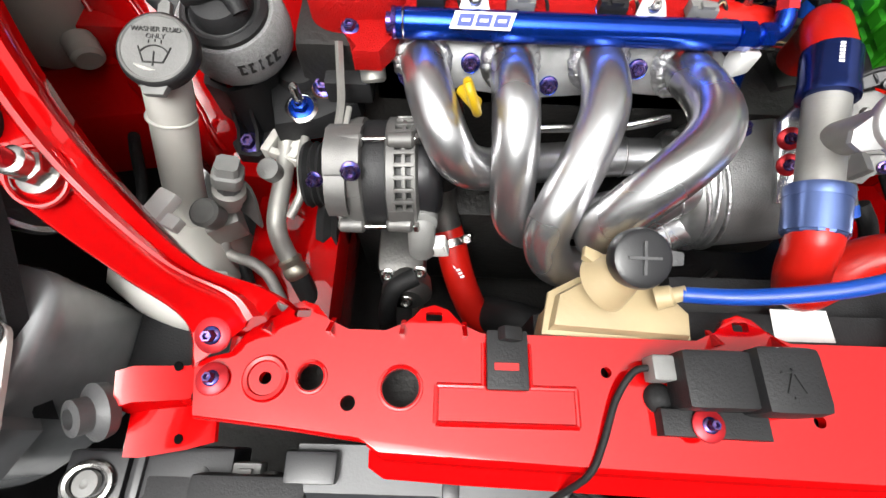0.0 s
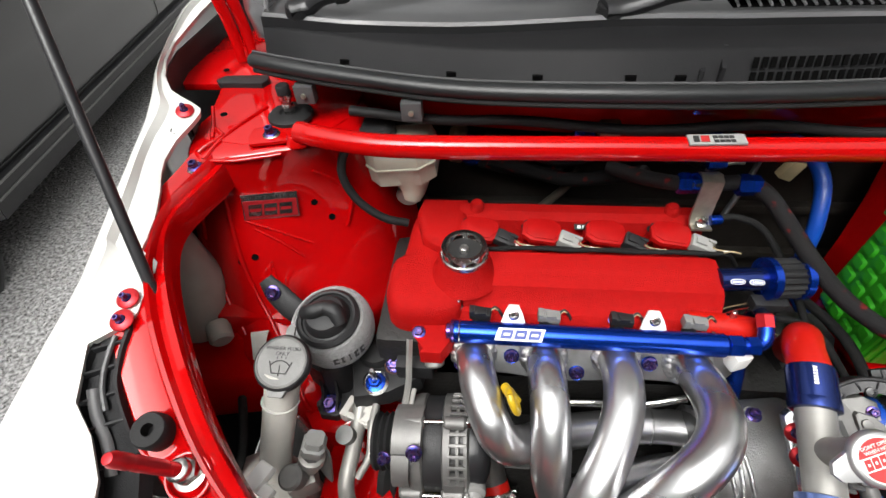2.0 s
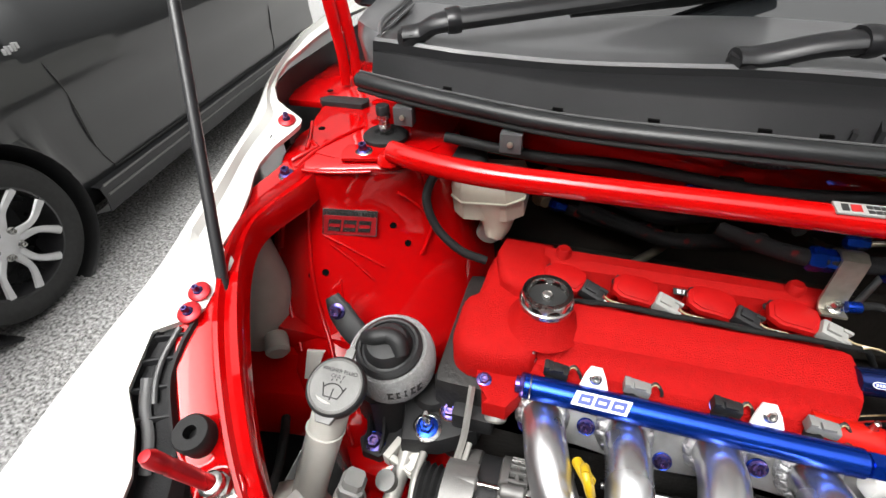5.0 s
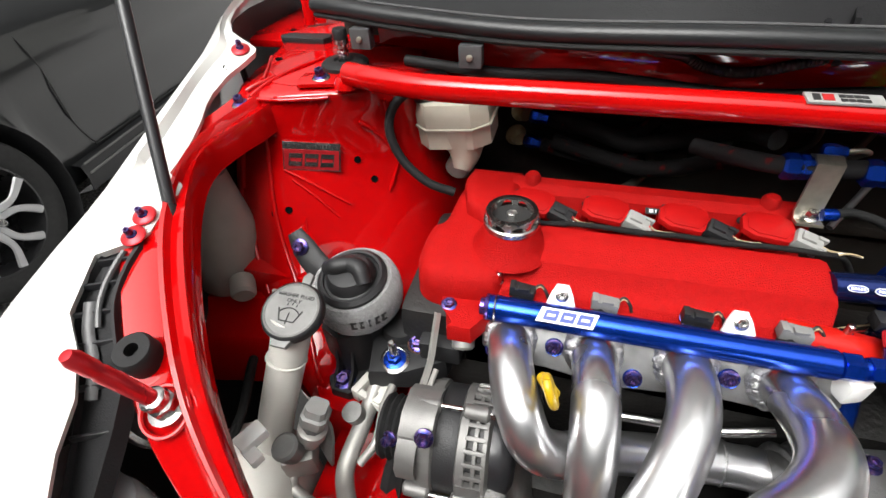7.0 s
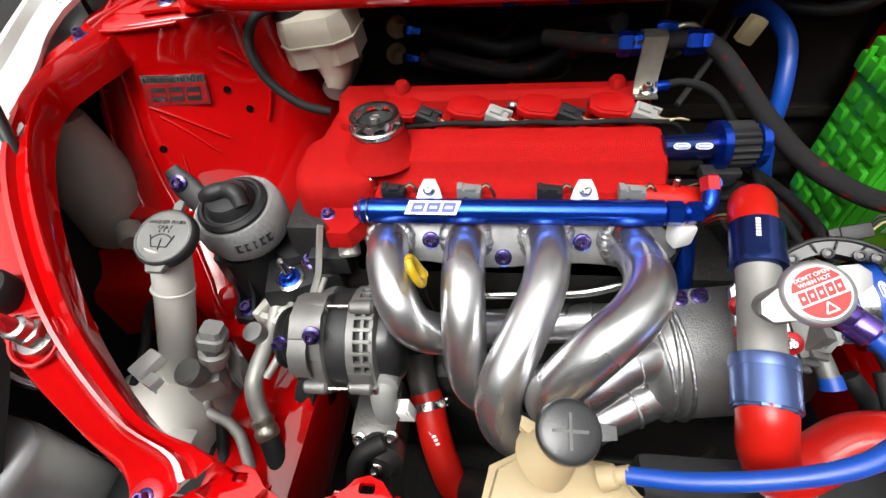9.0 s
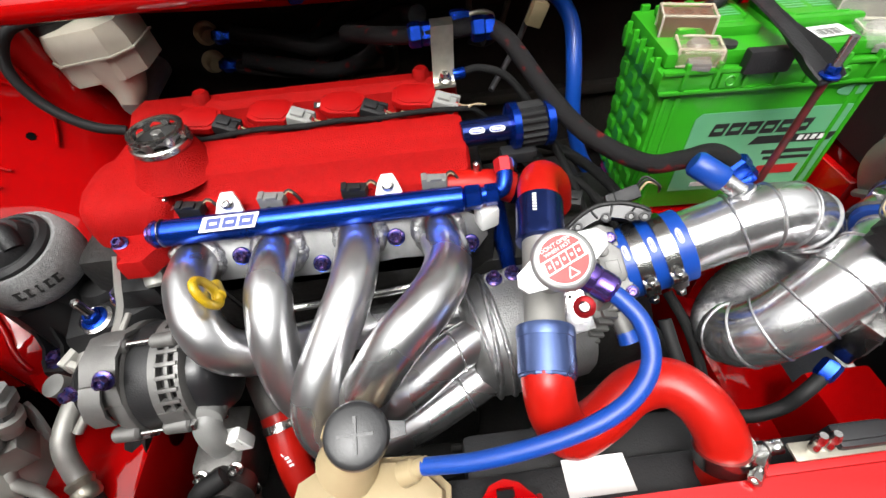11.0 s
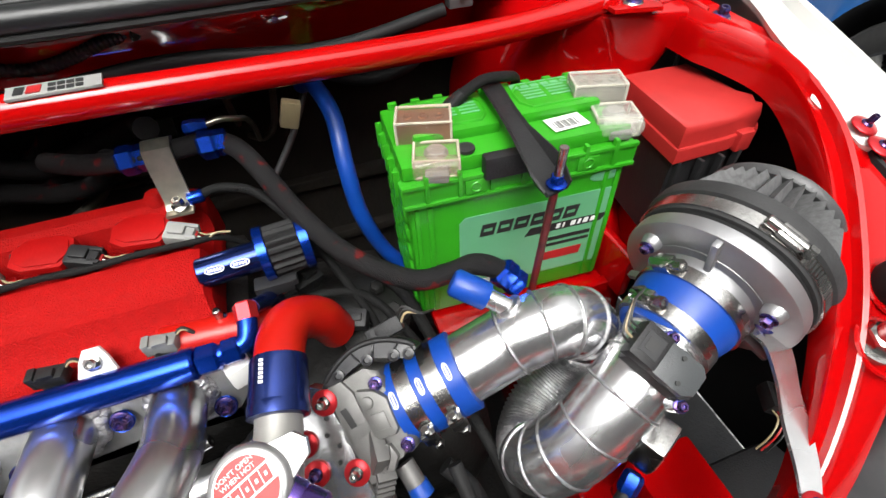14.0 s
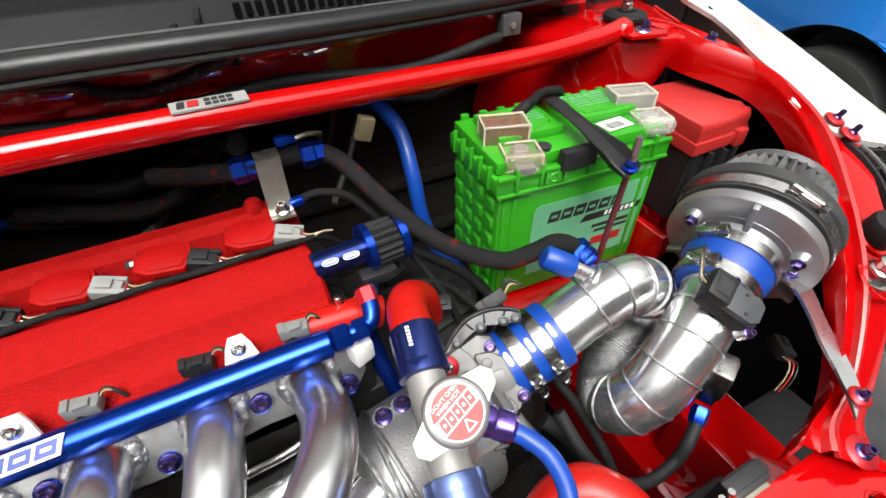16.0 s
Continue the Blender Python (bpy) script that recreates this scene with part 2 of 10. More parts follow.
def solo(name, bm, material, label, category, group="", kind="", sharp=40):
    return tagged(part(name, bm, material, None, "", sharp), label, category, group, kind)


def axes(direction, up=(0, 0, 1)):
    """A turn whose Z goes along direction."""
    d = V(direction).normalized()
    x = V(up).cross(d)
    if x.length < 1e-4:
        x = V((1, 0, 0)) if abs(d.x) < 0.9 else V((0, 1, 0))
        x = (x - d * x.dot(d))
    x.normalize()
    return Matrix((x, d.cross(x), d)).transposed().to_4x4()


def box(bm, c, size, bevel=0.0, turn=None, seg=2, taper=1.0):
    """A block of that size about c, its edges rounded; taper narrows the top."""
    sx, sy, sz = (s / 2 for s in size)
    vs = [bm.verts.new((x * sx * (taper if z > 0 else 1), y * sy * (taper if z > 0 else 1), z * sz))
          for z in (-1, 1) for x, y in ((-1, -1), (1, -1), (1, 1), (-1, 1))]
    fs = [bm.faces.new([vs[i] for i in q]) for q in
          ((3, 2, 1, 0), (4, 5, 6, 7), (0, 1, 5, 4), (1, 2, 6, 5), (2, 3, 7, 6), (3, 0, 4, 7))]
    if bevel:
        es = {e for f in fs for e in f.edges}
        r = bmesh.ops.bevel(bm, geom=list(es), offset=bevel, segments=seg, profile=0.6, affect="EDGES")
        vs = list({v for f in r["faces"] for v in f.verts} | {v for v in vs if v.is_valid})
        vs = [v for v in vs if v.is_valid]
    m = Matrix.Translation(c) @ (turn.to_4x4() if turn is not None else Matrix())
    bmesh.ops.transform(bm, matrix=m, verts=vs)
    return bm


def prism(bm, outline, z0, z1, m=None, bevel=0.0):
    """A plate with that outline (x, y), from z0 to z1, placed by m."""
    lo = [bm.verts.new((x, y, z0)) for x, y in outline]
    hi = [bm.verts.new((x, y, z1)) for x, y in outline]
    n = len(outline)
    top = bm.faces.new(hi)
    bm.faces.new(lo[::-1])
    for i in range(n):
        bm.faces.new((lo[i], lo[(i + 1) % n], hi[(i + 1) % n], hi[i]))
    vs = lo + hi
    if bevel:
        r = bmesh.ops.bevel(bm, geom=list(top.edges), offset=bevel, segments=2, profile=0.6, affect="EDGES")
        vs = list({v for f in r["faces"] for v in f.verts} | {v for v in vs if v.is_valid})
    if m is not None:
        bmesh.ops.transform(bm, matrix=m, verts=vs)
    return bm


def lathe(bm, profile, origin=(0, 0, 0), direction=(0, 0, 1), seg=32, up=(0, 0, 1), wobble=None, cap=True):
    """Turns (radius, height) points round an axis from origin along direction."""
    m = Matrix.Translation(origin) @ axes(direction, up)
    rings = []
    for r, h in profile:
        if r < 1e-6:
            rings.append([bm.verts.new(m @ V((0, 0, h)))])
        else:
            rings.append([bm.verts.new(m @ V(((r * (wobble(i, h) if wobble else 1)) * math.cos(2 * math.pi * i / seg),
                                              (r * (wobble(i, h) if wobble else 1)) * math.sin(2 * math.pi * i / seg), h))) for i in range(seg)])
    for a, b in zip(rings, rings[1:]):
        for i in range(seg):
            j = (i + 1) % seg
            if len(a) == 1 and len(b) == 1:
                continue
            if len(a) == 1:
                bm.faces.new((a[0], b[i], b[j]))
            elif len(b) == 1:
                bm.faces.new((a[i], a[j], b[0]))
            else:
                bm.faces.new((a[i], a[j], b[j], b[i]))
    for r in (rings[0], rings[-1]):
        if cap and len(r) > 1:
            bm.faces.new(r)
    return bm


def rod(bm, p0, p1, r0, r1=None, seg=24, edge=0.0):
    d = (V(p1) - V(p0))
    h = d.length
    r1 = r0 if r1 is None else r1
    e = min(edge, h / 3)
    prof = [(r0 - e, 0), (r0, e), (r1, h - e), (r1 - e, h)] if e else [(r0, 0), (r1, h)]
    return lathe(bm, prof, p0, d, seg)


def spline(pts, per=8):
    """Points along a smooth curve through pts."""
    p = [V(q) for q in pts]
    p = [p[0] * 2 - p[1]] + p + [p[-1] * 2 - p[-2]]
    out = []
    for i in range(1, len(p) - 2):
        a, b, c, d = p[i - 1:i + 3]
        for k in range(per):
            t = k / per
            out.append(0.5 * ((2 * b) + (c - a) * t + (2 * a - 5 * b + 4 * c - d) * t * t + (3 * b - a - 3 * c + d) * t ** 3))
    out.append(p[-2])
    return out


def tube(bm, pts, r, seg=20, per=8, flat=1.0, up=(0, 0, 1), ripple=None):
    """A round pipe or hose along a smooth curve; r is one radius or one for each point."""
    path = spline(pts, per) if per > 1 else [V(q) for q in pts]
    n = len(path)
    rs = [r] * n if not hasattr(r, "__len__") else list(np.interp(np.linspace(0, len(r) - 1, n), range(len(r)), r))
    tan = [(path[min(i + 1, n - 1)] - path[max(i - 1, 0)]).normalized() for i in range(n)]
    side = axes(tan[0], up).col[0].to_3d()
    rings = []
    for i in range(n):
        side = (side - tan[i] * side.dot(tan[i])).normalized()
        other = tan[i].cross(side)
        k = rs[i] * (1 + (ripple(i, n) if ripple else 0))
        rings.append([bm.verts.new(path[i] + (side * math.cos(2 * math.pi * j / seg) + other * flat * math.sin(2 * math.pi * j / seg)) * k)
                      for j in range(seg)])
    for a, b in zip(rings, rings[1:]):
        for j in range(seg):
            bm.faces.new((a[j], a[(j + 1) % seg], b[(j + 1) % seg], b[j]))
    bm.faces.new(rings[0][::-1])
    bm.faces.new(rings[-1])
    return bm


def loft(bm, rows, thick=0.0):
    """A skin through rows of points; thick gives it depth along its normals."""
    g = [[bm.verts.new(p) for p in row] for row in rows]
    fs = []
    for a, b in zip(g, g[1:]):
        for i in range(len(a) - 1):
            fs.append(bm.faces.new((a[i], a[i + 1], b[i + 1], b[i])))
    if thick:
        bmesh.ops.recalc_face_normals(bm, faces=fs)
        bmesh.ops.solidify(bm, geom=fs, thickness=thick)
    return bm


def ring_bead(bm, c, direction, r, w=0.002, seg=32):
    """A bead round a pipe."""
    lathe(bm, [(r - 0.001, -w), (r + w * 0.7, -w * 0.6), (r + w, 0), (r + w * 0.7, w * 0.6), (r - 0.001, w)], c, direction, seg)
    return bm


B = bmesh.new
HEX_MESH = {}


def bolt(parent, p, direction=(0, 0, 1), r=0.006, h=0.007, material=None, washer=None, wr=1.9, name="bolt"):
    """A flanged hexagon bolt head; with washer, a dished ring of that material under it."""
    material = material or TITAN
    if washer is RED_ANO:
        r, wr = r * 0.74, wr * 1.40
    key = (round(r, 4), round(h, 4), material.name)
    if key not in HEX_MESH:
        b = B()
        lathe(b, [(r * 1.45, 0), (r * 1.45, h * 0.18), (r * 1.1, h * 0.3)], seg=16)
        lathe(b, [(r, h * 0.2), (r, h * 0.85), (r * 0.85, h), (r * 0.55, h), (r * 0.5, h * 0.6), (0, h * 0.55)], seg=6)
        ob = part(name, b, material)
        HEX_MESH[key] = ob.data
        adopt(ob, parent)
    else:
        ob = adopt(new(name, HEX_MESH[key]), parent)
    m = Matrix.Translation(p) @ axes(direction)
    ob.matrix_basis = m
    if washer:
        wkey = (round(r, 4), wr, washer.name)
        if wkey not in HEX_MESH:
            b = B()
            lathe(b, [(r * wr, 0), (r * wr, 0.0012), (r * wr * 0.92, 0.0020), (r * 1.5, 0.0032), (r * 1.2, 0.0022)], seg=28)
            w = part("washer", b, washer)
            HEX_MESH[wkey] = w.data
            adopt(w, parent)
        else:
            w = adopt(new("washer", HEX_MESH[wkey]), parent)
        w.matrix_basis = m @ Matrix.Translation((0, 0, -0.0005))
        ob.matrix_basis = m @ Matrix.Translation((0, 0, 0.0012))
    return ob


def clamp(parent, c, direction, r, w=0.011, material=None, screw=(0, 0, 1)):
    """A band clamp with its screw block."""
    b = B()
    lathe(b, [(r, -w / 2), (r + 0.0018, -w / 2), (r + 0.0018, w / 2), (r, w / 2)], c, direction, 36)
    d = V(direction).normalized()
    s = V(screw) - d * V(screw).dot(d)
    s.normalize()
    t = d.cross(s)
    p = V(c) + s * (r + 0.005)
    box(b, p, (w * 1.05, 0.016, 0.008), 0.0015, Matrix((d, t, s)).transposed())
    rod(b, p - t * 0.013, p + t * 0.013, 0.0042, seg=12, edge=0.001)
    lathe(b, [(0.0052, 0), (0.0052, 0.006), (0.003, 0.006), (0.003, 0.003)], p + t * 0.012, t, 6)
    return part("hose_clamp", b, material or STEEL, parent, "bright steel band clamp")


def bars(bm, m, rects, depth=0.0006):
    """Flat marks on a face: (x, y, width, height, slant) in the face's own metres."""
    for x, y, w, h, sl in rects:
        prism(bm, [(x, y), (x + w, y), (x + w + sl, y + h), (x + sl, y + h)], 0, depth, m)
    return bm


def block_letters(bm, m, x, y, w, h, n, gap, stroke, slant=0.0, depth=0.0005):
    """A row of plain slotted blocks that stands for a maker's mark."""
    for k in range(n):
        x0 = x + k * (w + gap)
        bars(bm, m, [(x0, y, w, h * 0.36, slant * 0.36), (x0 + slant * 0.64, y + h * 0.64, w, h * 0.36, slant * 0.36), (x0 + slant * 0.36, y + h * 0.36, stroke, h * 0.28, slant * 0.28), (x0 + w - stroke + slant * 0.36, y + h * 0.36, stroke, h * 0.28, slant * 0.28)], depth)
    return bm


def words(text, size, m, material, parent, name="lettering", depth=0.0003):
    cu = bpy.data.curves.new(name, "FONT")
    cu.body, cu.size, cu.extrude, cu.align_x, cu.align_y = text, size, depth, "CENTER", "CENTER"
    tmp = new(name, cu)
    me = bpy.data.meshes.new_from_object(tmp.evaluated_get(bpy.context.evaluated_depsgraph_get()))
    bpy.data.objects.remove(tmp)
    me.materials.append(material)
    ob = adopt(new(name, me), parent)
    ob.matrix_basis = m
    return ob


def face(c, normal, right=(1, 0, 0)):
    """A pose whose Z is the face's normal and whose X runs along right."""
    z = V(normal).normalized()
    x = V(right) - z * V(right).dot(z)
    x.normalize()
    return Matrix.Translation(c) @ Matrix((x, z.cross(x), z)).transposed().to_4x4()


AXIS = 0.012


def mirror(p):
    return (2 * AXIS - p[0], p[1], p[2])

# ---- ground and neighbours ----
b = B()
bmesh.ops.create_grid(b, x_segments=2, y_segments=2, size=60)
solo("ground", b, ASPHALT, "worn grey asphalt car park with pale gravel specks", "asphalt", kind="structure")

# unseen wall, added to block low sky and darken reflections on the red paint
b = B()
box(b, (0, -3.6, 2.3), (16, 0.2, 4.6), 0.01)
solo("sky_blocking_wall", b, paint("dark_sky_blocker", (0.060, 0.060, 0.058), 0.9, 0, 0, 0.3, 3, 0.4, 60), "plain dark unseen wall, added to block low sky and darken reflections", "wall", kind="structure")

rnd = np.random.default_rng(4)
cube_v = np.array([(x, y, z) for z in (-0.5, 0.5) for x, y in ((-0.5, -0.5), (0.5, -0.5), (0.5, 0.5), (-0.5, 0.5))])
cube_f = [(3, 2, 1, 0), (4, 5, 6, 7), (0, 1, 5, 4), (1, 2, 6, 5), (2, 3, 7, 6), (3, 0, 4, 7)]
verts, faces = [], []
for i in range(9000):
    sgn = -1 if rnd.random() < 0.8 else 1
    size = rnd.uniform(0.004, 0.010)
    turn = np.array(Euler(rnd.uniform(0, 6.28, 3)).to_matrix())
    p = (cube_v * rnd.uniform(0.6, 1.2, (8, 1)) * size) @ turn + (sgn * rnd.uniform(0.95, 2.6) + 0.02, rnd.uniform(-0.6, 2.6), size * 0.2)
    faces += [tuple(i * 8 + k for k in q) for q in cube_f]
    verts += [tuple(q) for q in p]
chips = bpy.data.meshes.new("gravel")
chips.from_pydata(verts, [], faces)
GRAVEL = paint("pale_gravel", (0.435, 0.429, 0.422), 0.85, 0, 0, 0.6, 90, 0.4, 300)
chips.materials.append(GRAVEL)
tagged(new("gravel", chips), "loose pale stone chips on the asphalt", "gravel", kind="stuff")


def wheel(parent, c, axis, r, spokes, rim_mat, second):
    """A road wheel: tyre, rim barrel, spokes, hub and nuts."""
    a = V(axis).normalized()
    t = B()
    lathe(t, [(r * 0.66, -0.09), (r * 0.80, -0.1), (r * 0.95, -0.095), (r, -0.07), (r * 1.005, 0.0), (r, 0.07), (r * 0.95, 0.095), (r * 0.86, 0.102), (r * 0.80, 0.1), (r * 0.70, 0.092), (r * 0.66, 0.085)], c, a, 64, cap=False)
    tyre = part("tyre", t, TYRE, parent, "black rubber tyre")
    t = B()
    lathe(t, [(r * 0.69, 0.09), (r * 0.66, 0.092), (r * 0.63, 0.06), (r * 0.60, -0.06), (0.06, -0.06)], c, a, 48, cap=False)
    rim = part("rim", t, RIM_BLACK, parent, "dark wheel barrel")
    m = Matrix.Translation(c) @ axes(a)
    for i in range(spokes):
        t = B()
        ang = 2 * math.pi * i / spokes
        w = 0.016 if second else 0.030
        fork, tip = (0.17, 0.36) if second else (0.16, 0.24)
        for k in (-1, 1):
            p0 = m @ V((0.05 * math.cos(ang + k * 0.25), 0.05 * math.sin(ang + k * 0.25), 0.062))
            p1 = m @ V((r * 0.40 * math.cos(ang + k * fork), r * 0.40 * math.sin(ang + k * fork), 0.078))
            p2 = m @ V((r * 0.66 * math.cos(ang + k * tip), r * 0.66 * math.sin(ang + k * tip), 0.084))
            tube(t, [p0, p1, p2], [w, w * 0.8, w * 1.1], 8, 5, 0.55, up=a)
        part("spoke", t, rim_mat, rim, "bright machined spoke pair" if second else "grey spoke pair")
    t = B()
    lathe(t, [(0.065, 0.03), (0.06, 0.07), (0.03, 0.078), (0, 0.078)], c, a, 32)
    part("hub_cap", t, rim_mat, rim)
    for i in range(5):
        ang = 2 * math.pi * (i + 0.5) / 5
        bolt(rim, m @ V((0.05 * math.cos(ang), 0.05 * math.sin(ang), 0.07)), a, 0.011, 0.02, STEEL, name="wheel_nut")


def car_side(name, label, mat, x, y0, yaw, sign, r_wheel, spokes, rim_mat, second):
    """The flank of a parked car: body skin with its arch, door gaps, sill, glass, and the front wheel."""
    base = V((x, y0, 0))
    car = thing(name, label, "car", base)
    m = Matrix.Translation(base) @ Matrix.Rotation(radians(yaw), 4, "Z")

    def at(u, out, z):
        return m @ V((sign * out, u, z))
    # section of the flank from roof to sill: (out, z)
    sec = [(-0.62, 1.44), (-0.30, 1.42), (-0.26, 1.36), (-0.03, 0.98), (0.015, 0.92), (0.045, 0.80), (0.055, 0.68), (0.035, 0.60), (0.02, 0.48), (0.03, 0.36), (0.015, 0.26), (-0.03, 0.20)]
    far = [(-1.70, 0.20), (-1.75, 0.36), (-1.76, 0.68), (-1.73, 0.90)] + [(-1.66, 0.97), (-1.42, 1.36), (-1.36, 1.42)]
    arch = r_wheel + (0.055 if second else 0.08)
    rows = []
    for u in np.linspace(-1.05, 3.1, 167):
        row = []
        for out, z in far + sec:
            if u < 0.55 and out > -1.5:
                f = min(1.0, (0.55 - u) / 0.9)
                if z > 0.92:
                    z = 0.92 + (z - 0.92) * max(0.0, 1 - 2.2 * f) ** 1.5 + 0.02 * min(1.0, 4 * f)
                    out = out - 0.1 * f
                out -= 0.10 * f * f
            inside = abs(u) < arch and out > -0.3
            if inside:
                low = 0.31 + math.sqrt(max(0, arch * arch - u * u))
                if z < low:
                    z, out = low, max(out, 0.035)
            row.append(at(u, out, z))
        rows.append(row)
    b = B()
    loft(b, rows)
    for end in (rows[0], rows[-1]):
        b.faces.new([b.verts.new(p) for p in end])
    part("body", b, mat, car)
    b = B()
    lathe(b, [(arch + 0.01, -0.28), (arch - 0.004, -0.28), (arch - 0.004, 0.02), (arch + 0.004, 0.03)], at(0, 0, 0.31), m.to_3x3() @ V((sign, 0, 0)), 48, cap=False)
    lathe(b, [(0.05, -0.29), (arch, -0.29), (arch, -0.28), (0.05, -0.28)], at(0, 0, 0.31), m.to_3x3() @ V((sign, 0, 0)), 48)
    part("wheel_arch", b, BLACK, car, "black wheel arch liner")
    b = B()
    rows = [[at(u, o, z) for o, z in ((-0.02, 0.31), (0.055, 0.30), (0.062, 0.25), (0.05, 0.19), (-0.05, 0.16))] for u in np.linspace(arch + 0.04, 3.0, 30)]
    loft(b, rows, 0.004)
    part("sill", b, BLACK_SATIN, car, "black sill skirt with a pale edge")
    for k, (o, z) in enumerate(((0.058, 0.303), (0.066, 0.262))):
        b = B()
        tube(b, [at(u, o, z) for u in (arch + 0.06, 1.0, 2.0, 2.9)], 0.005, 8, 2)
        part("sill_edge", b, RIM_GREY, car, "pale edge line of the sill")
    for uu in ([(0.44, 1.0), (0.47, 0.78), (0.495, 0.65), (0.515, 0.45), (0.53, 0.38), (0.555, 0.338), (0.61, 0.322), (1.2, 0.322), (2.0, 0.322), (2.24, 0.33), (2.29, 0.37), (2.32, 0.46), (2.33, 0.60), (2.31, 0.78), (2.29, 0.95)],):
        b = B()
        pts = [at(u, float(np.interp(z, [s[1] for s in sec[::-1]], [s[0] for s in sec[::-1]])) + 0.001 - (0.10 * min(1.0, (0.55 - u) / 0.9) ** 2 if u < 0.55 else 0), z) for u, z in uu]
        tube(b, pts, 0.0040, 6, 3)
        part("door_gap", b, INK, car, "dark shut line of the door")
    b = B()
    rows = [[at(u, o + 0.003, z) for o, z in ((-0.255, 1.34), (-0.15, 1.18), (-0.045, 1.0))] for u in np.linspace(0.75, 2.7, 12)]
    loft(b, rows, 0.003)
    part("side_window", b, GLASS_DARK, car, "dark side glass")
    if second:
        for k in range(5):
            b = B()
            box(b, at(0.372 + 0.014 * k, 0.030 - 0.004 * (0.55 - 0.37), 0.862 + 0.002 * k), (0.006, 0.010, 0.020 + 0.008 * (k % 2)), 0.001, m.to_3x3())
            part("badge_mark", b, RIM_SILVER, car, "bright plated badge stroke")
    wheel(car, at(0, -0.07, 0.31), m.to_3x3() @ V((sign, 0, 0)), r_wheel, spokes, rim_mat, second)
    return car


car_side("grey_car", "dark grey parked car with black and silver alloy wheel", CAR_GREY, -2.15, 0.84, 9, 1, 0.30, 5, RIM_SILVER, True)
car_side("blue_car", "bright blue parked car with dull grey five-spoke wheel", CAR_BLUE, 2.10, 0.985, -8, -1, 0.31, 5, RIM_GREY, False)

# ---- body shell of the open car ----
RAIL_IN = [(-0.345, 0.122, 0.806), (-0.363, 0.129, 0.815), (-0.412, 0.144, 0.832), (-0.470, 0.196, 0.878), (-0.520, 0.258, 0.916), (-0.562, 0.325, 0.949), (-0.594, 0.386, 0.966), (-0.604, 0.430, 0.975), (-0.590, 0.470, 0.983), (-0.577, 0.503, 0.987), (-0.572, 0.545, 0.991)]
RAIL_OUT = [(-0.420, 0.070, 0.775), (-0.428, 0.105, 0.790), (-0.470, 0.132, 0.821), (-0.536, 0.178, 0.867), (-0.588, 0.241, 0.907), (-0.632, 0.315, 0.946), (-0.650, 0.396, 0.965), (-0.648, 0.460, 0.979), (-0.632, 0.515, 0.990), (-0.622, 0.552, 0.998), (-0.610, 0.600, 1.002)]


def apron(side):
    """The curved upper rail of the engine bay, with its ridge and turned-down edges."""
    f = mirror if side else (lambda p: p)
    inn, out = spline(RAIL_IN, 6), spline(RAIL_OUT, 6)
    rows = []
    for i, (a, o) in enumerate(zip(inn, out)):
        up = V((0, 0, 1))

        def mix(k, dz):
            return f(a.lerp(o, k) + up * dz)
        rows.append([mix(-0.02, -0.035), mix(-0.015, -0.02), mix(0.0, -0.004), mix(0.03, 0.0), mix(0.24, -0.004), mix(0.30, 0.004), mix(0.36, 0.006), mix(0.42, -0.002), mix(0.6, -0.003), mix(0.95, 0.0), mix(1.0, -0.004), mix(1.02, -0.03)])
    b = B()
    loft(b, rows, 0.003)
    return b


WING_EDGE = [(-0.585, 0.020, 0.735), (-0.597, 0.090, 0.795), (-0.601, 0.139, 0.840), (-0.596, 0.175, 0.870), (-0.608, 0.206, 0.895), (-0.627, 0.229, 0.915), (-0.632, 0.279, 0.940), (-0.606, 0.300, 0.943), (-0.596, 0.315, 0.946), (-0.598, 0.342, 0.953), (-0.597, 0.364, 0.958), (-0.599, 0.374, 0.960),
             (-0.607, 0.380, 0.962), (-0.622, 0.386, 0.966), (-0.622, 0.400, 0.970), (-0.622, 0.425, 0.978), (-0.627, 0.446, 0.983), (-0.633, 0.467, 0.988), (-0.643, 0.493, 0.994), (-0.646, 0.512, 1.000), (-0.637, 0.537, 1.013), (-0.620, 0.561, 1.025), (-0.615, 0.575, 1.030), (-0.618, 0.584, 1.032), (-0.632, 0.593, 1.035),
             (-0.651, 0.602, 1.039), (-0.672, 0.616, 1.042), (-0.697, 0.650, 1.046), (-0.716, 0.692, 1.050), (-0.730, 0.748, 1.055), (-0.734, 0.855, 1.065), (-0.742, 1.00, 1.07), (-0.75, 1.20, 1.06)]
CROWN = [(0.0, -0.76, 0.74), (0.09, -0.745, 0.815), (0.139, -0.726, 0.858), (0.20, -0.698, 0.902), (0.23, -0.685, 0.922), (0.268, -0.673, 0.942), (0.325, -0.662, 0.964), (0.345, -0.660, 0.972), (0.385, -0.662, 0.985), (0.44, -0.667, 1.001), (0.50, -0.673, 1.017), (0.56, -0.678, 1.034), (0.60, -0.686, 1.046), (0.65, -0.706, 1.054), (0.70, -0.722, 1.060), (0.85, -0.764, 1.070), (1.02, -0.80, 1.068), (1.2, -0.82, 1.066)]


